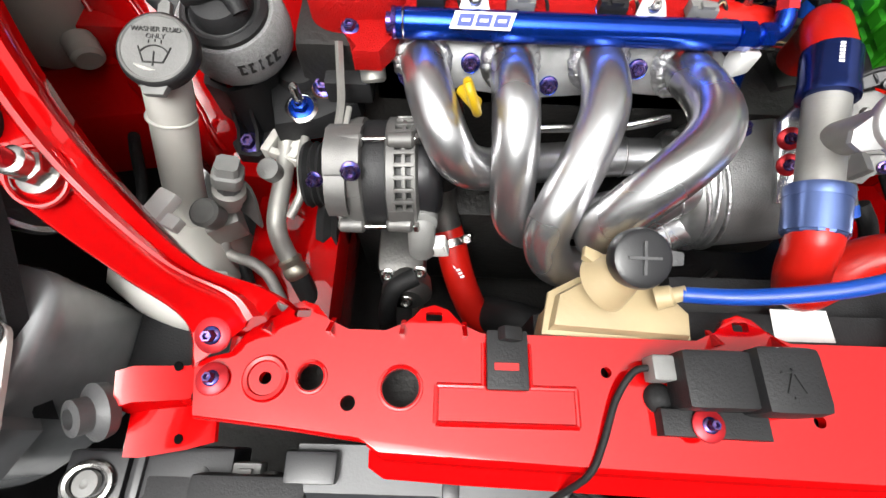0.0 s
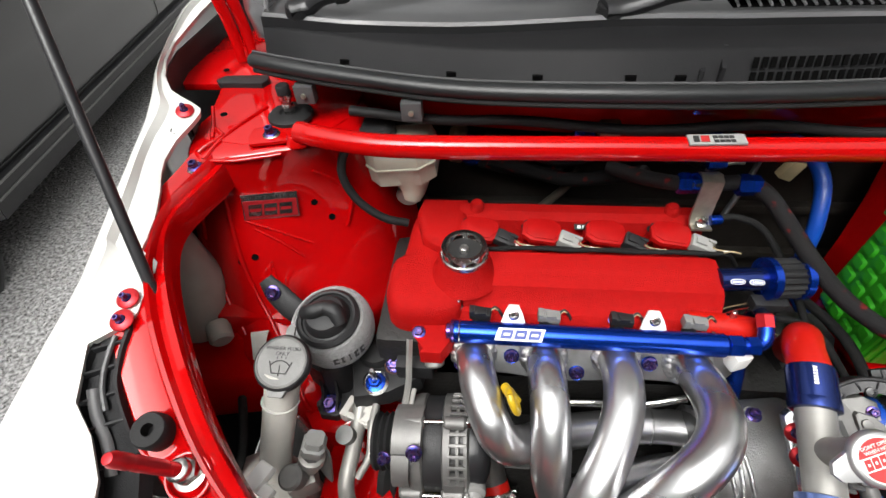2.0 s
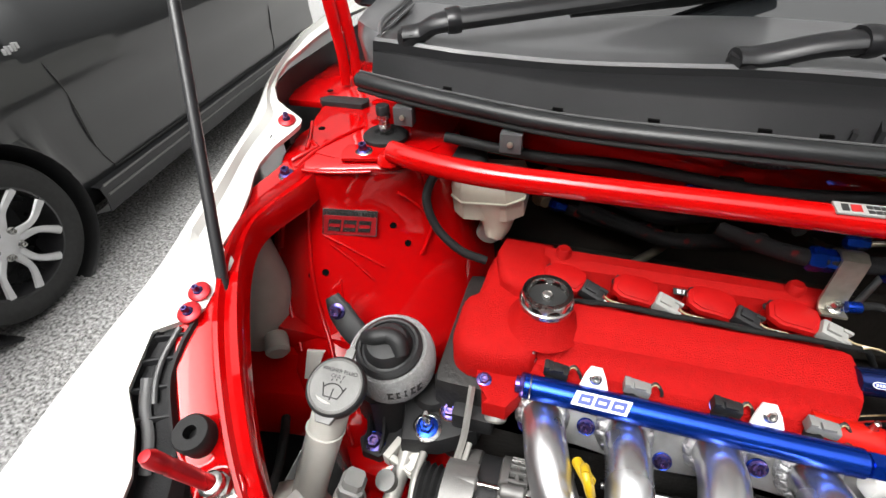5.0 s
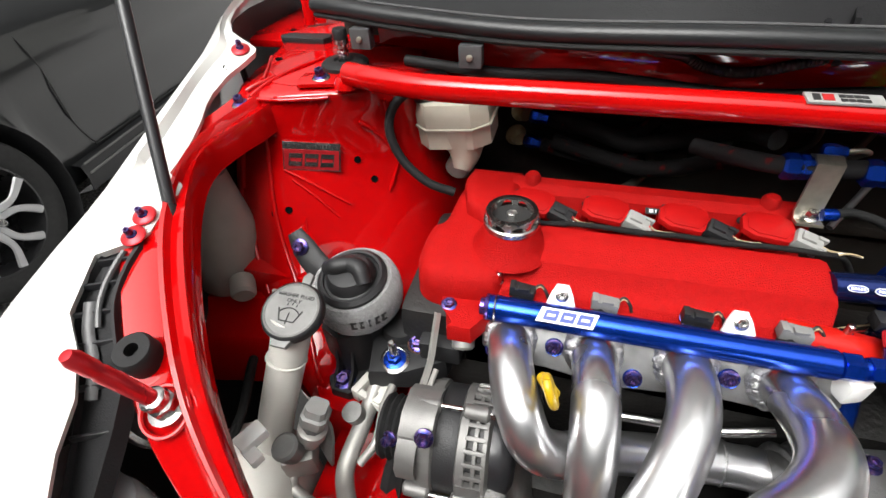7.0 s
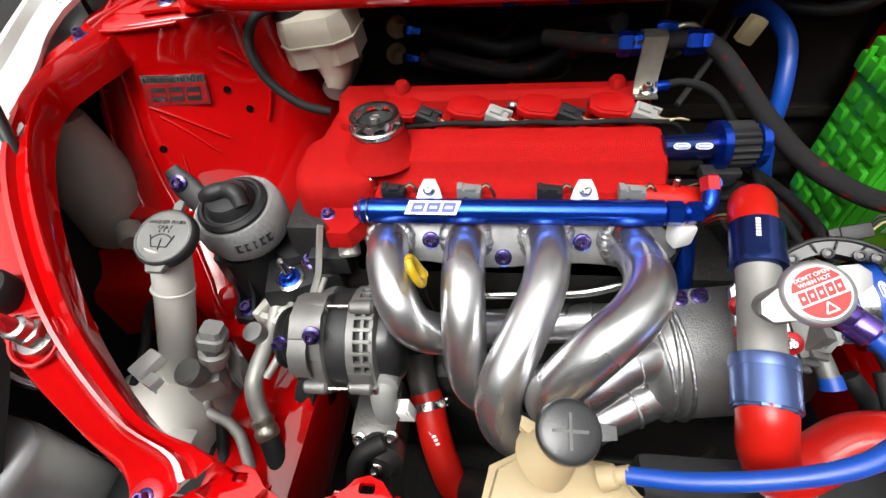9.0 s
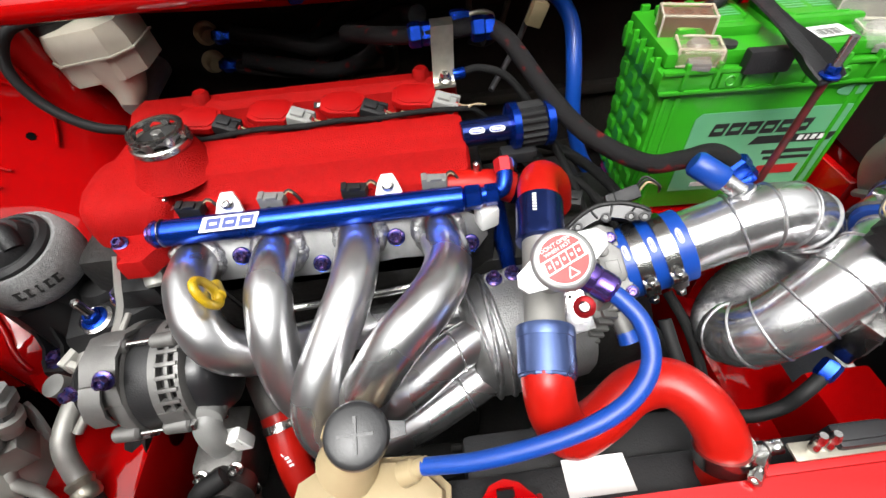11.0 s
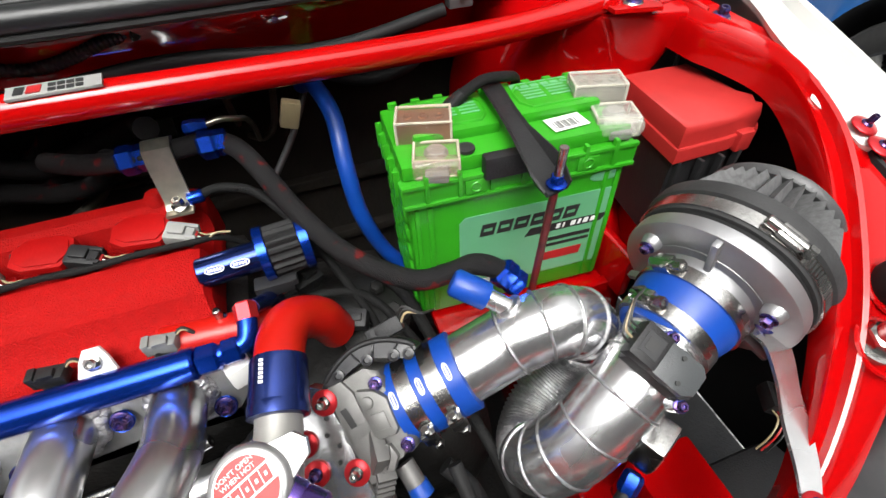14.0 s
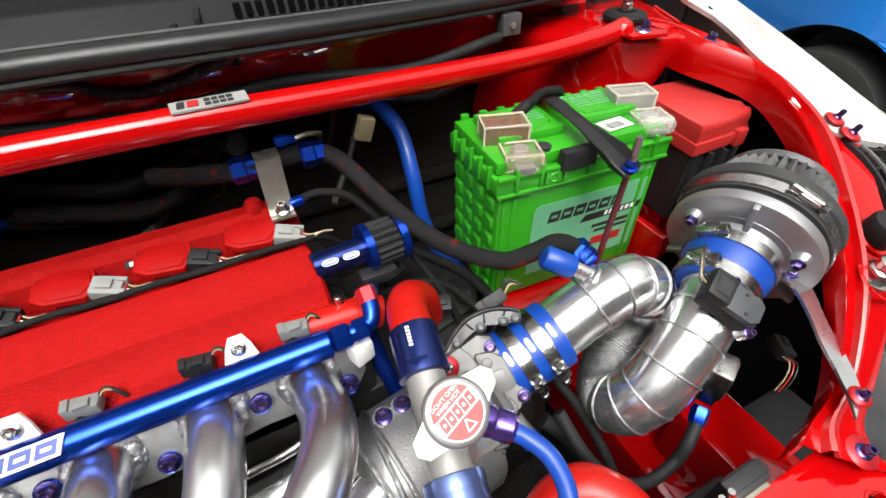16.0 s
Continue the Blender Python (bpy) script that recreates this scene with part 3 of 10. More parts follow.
def fender(side):
    """White wing: inner flange with its scalloped edge, raised bead, rounded crown and outer flank."""
    f = mirror if side else (lambda p: p)
    yy = [c[0] for c in CROWN]
    rows, y = [], -1.0
    for a in WING_EDGE:
        a = V(a)
        y = max(a.y, y + 0.004)
        c = V((float(np.interp(y, yy, [q[1] for q in CROWN])), y, float(np.interp(y, yy, [q[2] for q in CROWN]))))
        flare = 0.25 * max(0, 0.34 - y)
        rows.append([f(p) for p in (a + V((-0.002, 0, -0.007)), a, a.lerp(c, 0.25), a.lerp(c, 0.5) + V((0, 0, -0.003)), a.lerp(c, 0.66) + V((0, 0, -0.004)), a.lerp(c, 0.80) + V((0, 0, 0.003)), c, c + V((-0.004, -0.002, -0.003)),
                                    c + V((-0.008, -0.003, -0.012)), c + V((-0.014 - flare * 0.5, -0.006, -0.04)), c + V((-0.03 - flare, -0.01, -0.10)), c + V((-0.055 - flare, -0.02, -0.25)), c + V((-0.05 - flare, -0.02, -0.45)))])
    b = B()
    loft(b, rows, 0.002)
    return b


TOWER = [
    (1.002, (-0.62, 0.660), (-0.61, 0.590), (-0.57, 0.555), (-0.50, 0.560), (-0.44, 0.590), (-0.42, 0.660)),
    (0.998, (-0.64, 0.620), (-0.62, 0.550), (-0.57, 0.528), (-0.50, 0.540), (-0.43, 0.572), (-0.41, 0.650)),
    (0.985, (-0.655, 0.600), (-0.635, 0.540), (-0.585, 0.520), (-0.50, 0.540), (-0.42, 0.578), (-0.395, 0.670)),
    (0.930, (-0.67, 0.588), (-0.645, 0.530), (-0.588, 0.512), (-0.50, 0.546), (-0.41, 0.595), (-0.385, 0.688)),
    (0.870, (-0.685, 0.568), (-0.655, 0.510), (-0.578, 0.480), (-0.48, 0.544), (-0.40, 0.593), (-0.375, 0.688)),
    (0.800, (-0.685, 0.532), (-0.650, 0.474), (-0.552, 0.439), (-0.47, 0.512), (-0.39, 0.580), (-0.36, 0.665)),
    (0.740, (-0.67, 0.484), (-0.610, 0.416), (-0.512, 0.375), (-0.452, 0.470), (-0.385, 0.560), (-0.35, 0.650)),
    (0.700, (-0.62, 0.44), (-0.560, 0.362), (-0.478, 0.330), (-0.435, 0.430), (-0.38, 0.545), (-0.34, 0.640)),
    (0.550, (-0.60, 0.43), (-0.550, 0.360), (-0.478, 0.330), (-0.435, 0.430), (-0.38, 0.540), (-0.34, 0.635)),
]

for side in (0, 1):
    f = mirror if side else (lambda p: p)
    rail = thing("inner_wing_rail", "red painted curved steel rail along the engine bay edge", "car body", f((-0.55, 0.3, 0.80)), "inner wing rails", "structure")
    part("rail", apron(side), RED, rail)
    wing = thing("front_wing", "white painted front wing of the open car", "car body", f((-0.72, 0.4, 0.5)), "front wings", "structure")
    part("wing_skin", fender(side), WHITE, wing)
    for p, nrm in (((-0.609, 0.327, 0.9545), (0.1, -0.35, 1)), ((-0.634, 0.574, 1.034), (0.2, -0.3, 1))):
        bolt(wing, f(p), nrm, 0.0046, 0.011, TITAN, RED_ANO, 2.4)
    bolt(rail, f((-0.606, 0.508, 0.991)), (0, -0.2, 1), 0.006, 0.010, TITAN, STEEL, 1.8)
    bolt(rail, f((-0.402, 0.094, 0.787)), (0, -0.3, 1), 0.007, 0.011, TITAN, RED_ANO, 2.0)
    b = B()
    lathe(b, [(0.0048, 0.0), (0.0048, 0.0012), (0, 0.0012)], f((-0.642, 0.548, 1.0195)), (0.25, -0.4, 1), 14)
    part("drain_hole", b, VOID, wing)
    b = B()
    loft(b, [[f((x - 0.006, y, z)) for x, y in ((-0.652, 0.596), (-0.675, 0.615), (-0.700, 0.655), (-0.722, 0.70), (-0.738, 0.76), (-0.742, 0.86), (-0.75, 1.0), (-0.755, 1.2))] for z in (1.036, 1.0, 0.94, 0.80)], 0.003)
    part("wing_inner_wall", b, BLACK, wing, "black inner face of the wing")
    for p in ((-0.598, 0.294, 0.9215), (-0.560, 0.250, 0.9045)):
        b = B()
        lathe(b, [(0.0060, 0.0), (0.0060, 0.001), (0, 0.001)], f(p), (0.1, -0.55, 1), 16)
        part("drain_hole", b, VOID, rail)
    for p, r in (((-0.577, 0.262, 0.9045), 0.013), ((-0.571, 0.250, 0.8995), 0.010), ((-0.545, 0.214, 0.8875), 0.021), ((-0.598, 0.294, 0.9215), 0.009), ((-0.508, 0.184, 0.872), 0.021)):
        b = B()
        lathe(b, [(r - 0.0022, 0), (r - 0.001, 0.0016), (r + 0.001, 0.0016), (r + 0.0022, 0)], f(p), (0.1, -0.55, 1), 28, cap=False)
        part("pressed_ring", b, RED, rail)
    # strut tower
    rings = []
    for z, *cols in TOWER:
        if side:
            cols = [(-0.37 + (x + 0.37) * float(np.interp(z, [0.88, 0.98], [0.62, 0.96])), y + float(np.interp(z, [0.88, 0.98], [0.045, 0.012]))) for x, y in cols]
        rings.append([f((p.x, p.y, p.z)) for p in spline([(x, y, z) for x, y in cols], 5)])
    rings = [[V(p) for p in col] for col in zip(*[spline(c, 4) for c in zip(*rings)])]
    b = B()
    loft(b, rings, 0.003)
    tower = thing("strut_tower", "glossy red painted suspension tower", "car body", f((-0.51, 0.6, 0.6)), "strut towers", "structure")
    skin = BVHTree.FromBMesh(b)
    part("tower_wall", b, RED, tower)
    b = B()
    box(b, f((-0.60, 0.83, 0.994)), (0.29, 0.22, 0.012), 0.004)
    prism(b, [f((x, y, 0))[:2] for x, y in ((-0.425, 0.72), (-0.425, 0.62), (-0.445, 0.585), (-0.50, 0.558), (-0.555, 0.545), (-0.590, 0.552), (-0.615, 0.585), (-0.640, 0.64), (-0.66, 0.72))][::-1 if side else 1], 0.988, 1.003, bevel=0.004)
    part("tower_top", b, RED, tower)
    cx, cy = (-0.543, 0.606) if side else (-0.507, 0.606)
    b = B()
    lathe(b, [(0.027, 0), (0.0305, 0.003), (0.0305, 0.008), (0.027, 0.011), (0.014, 0.012), (0.012, 0.009)], f((cx, cy, 1.004)), (0, 0, 1), 40)
    part("top_mount", b, RUBBER, tower, "black rubber top mount cup")
    b = B()
    lathe(b, [(0.0085, 0), (0.0085, 0.012), (0.0068, 0.013)], f((cx, cy, 1.014)), (0, 0, 1), 6)
    lathe(b, [(0.0062, 0.010), (0.0062, 0.020), (0.0092, 0.021), (0.0092, 0.027), (0, 0.027)], f((cx, cy, 1.014)), (0, 0, 1), 24)
    part("damper_rod", b, STEEL, tower, "steel damper top nut and rod")
    b = B()
    lathe(b, [(0.0082, 0), (0.0092, 0.001), (0.0092, 0.010), (0.0080, 0.012), (0, 0.012)], f((cx, cy, 1.041)), (0, 0, 1), 20)
    part("damper_cap", b, BLACK, tower, "black cap of the damper rod")
    b = B()
    prism(b, [(-0.04, -0.012), (0.03, -0.014), (0.036, 0.0), (0.03, 0.016), (-0.04, 0.014), (-0.05, 0.0)], 0, 0.010, Matrix.Translation(f((-0.615, 0.712, 1.001))), bevel=0.003)
    part("seal_end_bracket", b, BLACK, tower, "black plastic bracket at the seal's end")
    # folded crease that runs from the tower top to the wing
    for pts, r in (([(-0.556, 0.640, 1.003), (-0.580, 0.585, 1.003), (-0.592, 0.545, 1.000), (-0.600, 0.522, 0.994)], 0.0035), ([(-0.640, 0.640, 1.002), (-0.615, 0.590, 1.003), (-0.604, 0.560, 1.001)], 0.003)):
        b = B()
        tube(b, [f(p) for p in spline(pts, 4)], r, 10, 1)
        part("pressed_bead", b, RED, tower)
    # pressed seams, beads and drain holes of the tower
    if side == 0:
        def on_skin(p, lift=0.0):
            """The nearest point of the tower's outer skin, lifted off it."""
            q, nrm, _, _ = skin.find_nearest(V(p))
            if nrm.y > 0:
                nrm = -nrm
            return q + nrm * lift, nrm

        for pts, r in (([(-0.592, 0.497, 0.960), (-0.590, 0.489, 0.920), (-0.582, 0.464, 0.870), (-0.568, 0.443, 0.825), (-0.540, 0.413, 0.785), (-0.505, 0.366, 0.742), (-0.478, 0.322, 0.705)], 0.0042), ([(-0.640, 0.511, 0.935), (-0.645, 0.500, 0.905), (-0.648, 0.490, 0.875)], 0.004), ([(-0.632, 0.470, 0.835), (-0.622, 0.452, 0.800), (-0.600, 0.428, 0.770), (-0.588, 0.415, 0.755)], 0.004),
                       ([(-0.655, 0.52, 0.900), (-0.650, 0.50, 0.86), (-0.640, 0.48, 0.83), (-0.632, 0.47, 0.81)], 0.003), ([(-0.665, 0.53, 0.900), (-0.662, 0.51, 0.86), (-0.650, 0.49, 0.825), (-0.636, 0.475, 0.808)], 0.003), ([(-0.55, 0.49, 0.84), (-0.545, 0.47, 0.80), (-0.53, 0.44, 0.765)], 0.003), ([(-0.47, 0.54, 0.955), (-0.445, 0.55, 0.93), (-0.42, 0.56, 0.89)], 0.003), ([(-0.44, 0.56, 0.985), (-0.43, 0.555, 0.94), (-0.425, 0.55, 0.90), (-0.44, 0.54, 0.86)], 0.0035), ([(-0.52, 0.40, 0.775), (-0.49, 0.40, 0.76), (-0.455, 0.43, 0.75)], 0.003), ([(-0.570, 0.503, 0.905), (-0.535, 0.506, 0.885), (-0.490, 0.517, 0.850)], 0.0025), ([(-0.560, 0.500, 0.893), (-0.53, 0.497, 0.872), (-0.500, 0.498, 0.840)], 0.0025), ([(-0.600, 0.522, 0.992), (-0.55, 0.522, 0.993), (-0.50, 0.532, 0.993)], 0.003), ([(-0.612, 0.53, 1.002), (-0.590, 0.56, 1.014), (-0.575, 0.60, 1.014)], 0.004)):
            b = B()
            tube(b, [on_skin(p, 0.0022)[0] for p in spline(pts, 4)], r * 0.8, 10, 1)
            part("pressed_bead", b, RED, tower)
        for p, nr in (((-0.560, 0.4695, 0.864), (-0.3, -0.9, 0.2)), ((-0.582, 0.461, 0.860), (-0.2, -0.95, 0.2)), ((-0.460, 0.540, 0.877), (0.35, -0.9, 0.1)), ((-0.478, 0.534, 0.905), (0.3, -0.9, 0.1)), ((-0.60, 0.60, 1.0135), (0, 0, 1)), ((-0.67, 0.758, 1.0045), (0, 0, 1)), ((-0.662, 0.80, 1.0045), (0, 0, 1))):
            b = B()
            if p[2] < 0.99:
                p, nr = on_skin(p, 0.0004)
            lathe(b, [(0.0048, 0.0), (0.0048, 0.0012), (0, 0.0012)], p, nr, 14)
            part("drain_hole", b, VOID, tower)
        pc, pn = on_skin((-0.5375, 0.524, 0.9165), 0.001)
        mm = face(pc, pn, (0.9, 0.28, -0.14)) @ Matrix.Scale(0.86, 4)
        b = B()
        prism(b, [(-0.043, -0.022), (0.043, -0.022), (0.043, 0.022), (-0.043, 0.022)], 0, 0.0022, mm, bevel=0.0008)
        plq = part("maker_plate", b, STEEL, tower, "silver framed plate with red block marks")
        b = B()
        prism(b, [(-0.041, -0.020), (0.041, -0.020), (0.041, 0.011), (-0.041, 0.011)], 0.0010, 0.0028, mm)
        part("plate_field", b, RED_ANO, plq)
        b = B()
        block_letters(b, mm @ Matrix.Translation((0, 0, 0.0028)), -0.035, -0.015, 0.020, 0.020, 3, 0.0035, 0.0016, 0.002)
        part("plate_mark", b, STEEL, plq)
        b = B()
        bars(b, mm @ Matrix.Translation((0, 0, 0.0024)), [(-0.039 + k * 0.0044, 0.0125, 0.0032 if k % 3 else 0.0018, 0.006, 0) for k in range(18)], 0.0004)
        part("plate_mark", b, INK, plq)
    # inner frame rail, low
    b = B()
    if side:
        box(b, (0.42, 0.30, 0.50), (0.10, 0.60, 0.12), 0.012)
        box(b, (0.448, 0.118, 0.60), (0.078, 0.222, 0.115), 0.006)
    else:
        box(b, (-0.40, 0.345, 0.572), (0.11, 0.51, 0.14), 0.012)
    box(b, f((-0.62, 0.450, 0.740)), (0.22, 0.06, 0.10), 0.016)
    solo("chassis_leg", b, RED, "red painted chassis leg low in the engine bay", "car body", "chassis legs", "structure")
    # liner that closes the wheel side
    b = B()
    loft(b, [[f((-0.69, y, z)) for y, z in zip(np.linspace(-0.1, 0.9, 11), h)] for h in ([0.60, 0.66, 0.74, 0.82, 0.88] + [0.93] * 6, [0.5] * 11, [0.4] * 11)], 0.004)
    solo("wing_liner", b, BLACK_DEEP, "dark inner wing liner", "liner", "wing liners", "structure")

# dark floor and bulkhead of the bay
b = B()
box(b, (0.02, 0.36, 0.30), (1.5, 1.0, 0.02), 0.004)
solo("bay_floor", b, DEEP, "grimy dark undertray below the engine", "undertray", kind="structure")
b = B()
box(b, (0.02, 0.775, 0.68), (1.20, 0.03, 0.78), 0.006)
bulkhead = solo("bulkhead", b, FIREWALL, "dark felt-covered bulkhead behind the engine", "bulkhead", kind="structure")
for z in (0.62, 0.74):
    b = B()
    box(b, (0.0, 0.752, z), (0.9, 0.02, 0.02), 0.006)
    part("bulkhead_rib", b, FIREWALL, bulkhead)
b = B()
loft(b, [[(x, y + 0.10 * ((x - 0.02) / 0.6) ** 2, z) for x in np.linspace(-0.50, 0.54, 21)] for y, z in ((0.77, 0.940), (0.690, 0.945), (0.655, 0.955), (0.642, 0.985), (0.640, 1.030))], 0.003)
solo("scuttle_panel", b, RED, "red painted scuttle panel below the cowl", "car body", kind="structure")

# rest of the open car behind the windscreen
cabin = thing("car_cabin", "white painted cabin of the open car", "car body", (AXIS, 2.4, 0.3), kind="structure")
for nm, mat, rings in (("lower_body", WHITE, [(1.22, 0.80, 0.30, 1.02), (1.6, 0.83, 0.25, 1.03), (2.8, 0.84, 0.25, 1.05), (3.6, 0.82, 0.28, 1.06), (3.95, 0.74, 0.35, 1.0)]), ("roof", WHITE, [(1.62, 0.60, 1.42, 1.47), (2.2, 0.62, 1.46, 1.52), (3.2, 0.60, 1.44, 1.50), (3.6, 0.56, 1.38, 1.44)])):
    b = B()
    loft(b, [[(AXIS + k * w, y, z) for k, z in ((-0.97, z0), (-1, z0 * 0.4 + z1 * 0.6), (-0.96, z1 - 0.01), (-0.80, z1), (0, z1 + 0.01), (0.80, z1), (0.96, z1 - 0.01), (1, z0 * 0.4 + z1 * 0.6), (0.97, z0))] for y, w, z0, z1 in rings], 0.004)
    part(nm, b, mat, cabin)
for k in (-1, 1):
    b = B()
    loft(b, [[(AXIS + k * (0.80 - 0.20 * t), 1.35 + 0.35 * t + u * (2.25 - 0.45 * t), 1.04 + 0.40 * t) for u in np.linspace(0, 1, 8)] for t in (0, 0.5, 1)], 0.004)
    part("side_window", b, GLASS_DARK, cabin, "dark side glass")
b = B()
loft(b, [[(AXIS + x * (0.74 - 0.2 * t), 3.86 - 0.28 * t, 1.03 + 0.38 * t) for x in np.linspace(-1, 1, 7)] for t in (0, 1)], 0.004)
part("rear_window", b, GLASS_DARK, cabin, "dark rear glass")

# open bonnet, hinged at the cowl
bonnet = thing("bonnet", "white painted bonnet standing open", "bonnet", (0.012, 0.82, 1.15), kind="structure")
HU = V((0, -math.cos(radians(61)), math.sin(radians(61))))
HN = V((0, -math.sin(radians(61)), -math.cos(radians(61))))


def bonnet_at(u, x, off):
    """A point of the bonnet: u metres up from its hinge edge."""
    k = (x - AXIS) / 0.66
    return V((x, 0.83, 1.17)) + HU * u + HN * (off + 0.035 * k * k - 0.03 * math.sin(u / 0.9 * 3.14))


for nm, off, mt, lab, inset in (("outer_skin", -0.022, WHITE, "white painted outer skin", 0.0), ("underside", 0.0, WHITE, "white painted bare underside", 0.03)):
    b = B()
    loft(b, [[bonnet_at(u, AXIS + (0.64 - inset - 0.10 * (u / 0.9) ** 2) * k, off) for k in np.linspace(-1, 1, 21)] for u in np.linspace(inset, 0.90 - inset, 12)], 0.003)
    part(nm, b, mt, bonnet, lab)

# radiator support
sup = thing("radiator_support", "glossy red painted radiator support panel with holes", "car body", (0, 0.05, 0.70), kind="structure")
SUP_HOLES = [(-0.324, 0.066, 0.0105), (-0.292, 0.047, 0.006), (-0.251, 0.060, 0.015), (-0.083, 0.077, 0.0045), (0.085, 0.044, 0.005), (-0.360, 0.064, 0.005), (0.165, 0.055, 0.012), (0.23, 0.05, 0.006), (0.30, 0.06, 0.014), (0.36, 0.045, 0.005), (0.41, 0.06, 0.010)]


def support_top():
    """The pressed plate with its bolt ears; the holes are cut through."""
    out = [(-0.420, 0.076), (-0.412, 0.034), (-0.28, 0.024), (-0.265, 0.012), (-0.10, 0.006), (0.12, 0.000), (0.30, 0.006), (0.43, 0.030), (0.452, 0.080), (0.42, 0.112), (0.405, 0.114), (0.236, 0.114), (0.222, 0.104)]
    for ex in (0.038, -0.226, -0.338):
        out += [(ex + 0.040, 0.104), (ex + 0.022, 0.112), (ex + 0.012, 0.126), (ex, 0.130), (ex - 0.012, 0.126), (ex - 0.022, 0.112), (ex - 0.040, 0.104)]
    out += [(-0.384, 0.100), (-0.390, 0.082)]
    b = B()
    prism(b, out, 0.764, 0.772, bevel=0.002)
    return b


plate = part("top_plate", support_top(), RED, sup)
b = B()
prism(b, [(0.236, 0.106), (0.405, 0.106), (0.405, 0.114), (0.236, 0.114)], 0.7722, 0.7752, bevel=0.0012)
part("back_lip", b, RED, sup)
b = B()
for x, y, r in SUP_HOLES:
    rod(b, (x, y, 0.74), (x, y, 0.79), r, seg=24)
for ex in (0.038, -0.226, -0.338):
    box(b, (ex, 0.119, 0.77), (0.014, 0.008, 0.04), 0.002)
cutter = part("cutter", b, RED)
mod = plate.modifiers.new("holes", "BOOLEAN")
mod.object, mod.solver = cutter, "EXACT"
dep = bpy.context.evaluated_depsgraph_get()
cut = bpy.data.meshes.new_from_object(plate.evaluated_get(dep))
plate.modifiers.clear()
plate.data = cut
plate.data.set_sharp_from_angle(angle=radians(40))
bpy.data.objects.remove(cutter)
b = B()
loft(b, [[(x, y0 + d, z) for x, y0 in ((-0.275, 0.020), (-0.262, 0.012), (-0.20, 0.009), (-0.10, 0.006), (0.12, 0.0), (0.30, 0.006), (0.43, 0.03))] for d, z in ((0.001, 0.768), (-0.004, 0.765), (-0.007, 0.748), (-0.020, 0.743), (-0.022, 0.725))], 0.003)
part("front_lip", b, RED, sup)
b = B()
tube(b, [(-0.412, 0.036, 0.766), (-0.345, 0.030, 0.766), (-0.275, 0.022, 0.766)], 0.004, 8, 4)
part("folded_edge", b, RED, sup)
b = B()
loft(b, [[(x, 0.101 + d, z) for x in np.linspace(-0.40, 0.43, 12)] for d, z in ((0.0, 0.766), (0.004, 0.755), (0.004, 0.70))], 0.003)
part("rear_lip", b, RED, sup)
for ex in (0.038, -0.226, -0.338):
    for k in (-1, 1):
        b = B()
        prism(b, [(0, 0), (0.016, 0), (0, 0.018)], -0.002, 0.002, Matrix.Translation((ex + k * 0.026, 0.101, 0.766)) @ pose(0, 0, 0, 90, 0, 90))
        part("rib", b, RED, sup)
for x, y, r in SUP_HOLES:
    if r > 0.009:
        b = B()
        lathe(b, [(r, 0), (r + 0.0012, 0.0012), (r + 0.003, 0.001), (r + 0.0035, 0)], (x, y, 0.7718), (0, 0, 1), 28, cap=False)
        part("hole_rim", b, RED, sup)
b = B()
lathe(b, [(0.013, 0), (0.014, 0.002), (0.017, 0.0025), (0.019, 0.0)], (-0.360, 0.064, 0.7718), (0, 0, 1), 32, cap=False)
part("hole_rim", b, RED, sup)
b = B()
for x0, x1, y0, y1 in ((-0.222, -0.109, 0.034, 0.063),):
    for p, q in (((x0, y0), (x1, y0)), ((x1, y0), (x1, y1)), ((x1, y1), (-0.146, y1)), ((-0.184, y1), (x0, y1)), ((x0, y1), (x0, y0)), ((-0.146, y1), (-0.146, 0.098)), ((-0.184, y1), (-0.184, 0.098))):
        tube(b, [(p[0], p[1], 0.7715), ((p[0] + q[0]) / 2, (p[1] + q[1]) / 2, 0.7715), (q[0], q[1], 0.7715)], 0.0024, 8, 2)
part("pressed_rib", b, RED, sup)
bolt(sup, (-0.401, 0.062, 0.774), (0, 0, 1), 0.006, 0.010, TITAN, RED_ANO, 2.1)
b = B()
box(b, (0.0, 0.062, 0.675), (0.76, 0.060, 0.12), 0.004)
solo("radiator_core", b, DEEP, "black radiator core below the red support", "radiator")
# side bracket towards the lamp
for side in (0, 1):
    f = mirror if side else (lambda p: p)
    b = B()
    loft(b, [[f(p) for p in row] for row in (((-0.405, 0.075, 0.765), (-0.44, 0.075, 0.745), (-0.49, 0.075, 0.735), (-0.505, 0.070, 0.735)),
                                            ((-0.405, 0.052, 0.758), (-0.44, 0.048, 0.735), (-0.49, 0.045, 0.725), (-0.505, 0.040, 0.725)),
                                            ((-0.41, 0.048, 0.735), (-0.44, 0.044, 0.715), (-0.485, 0.040, 0.705), (-0.50, 0.036, 0.705)),
                                            ((-0.41, 0.015, 0.725), (-0.44, 0.008, 0.71), (-0.485, 0.0, 0.70), (-0.50, 0.0, 0.70)))], 0.003)
    skin = BVHTree.FromBMesh(b)
    bracket = part("side_bracket", b, RED, sup)
    for p in ((-0.437, 0.0745, 0.75), (-0.452, 0.0745, 0.745), (-0.432, 0.046, 0.727), (-0.455, 0.022, 0.712)):
        q, nrm, _, _ = skin.find_nearest(V(f(p)) + V((0, -0.01, 0.03)))
        b = B()
        lathe(b, [(0.0042, 0.0006), (0.0042, 0.0012), (0, 0.0012)], q, nrm if nrm.z > 0 else -nrm, 16)
        part("bracket_hole", b, VOID, bracket)

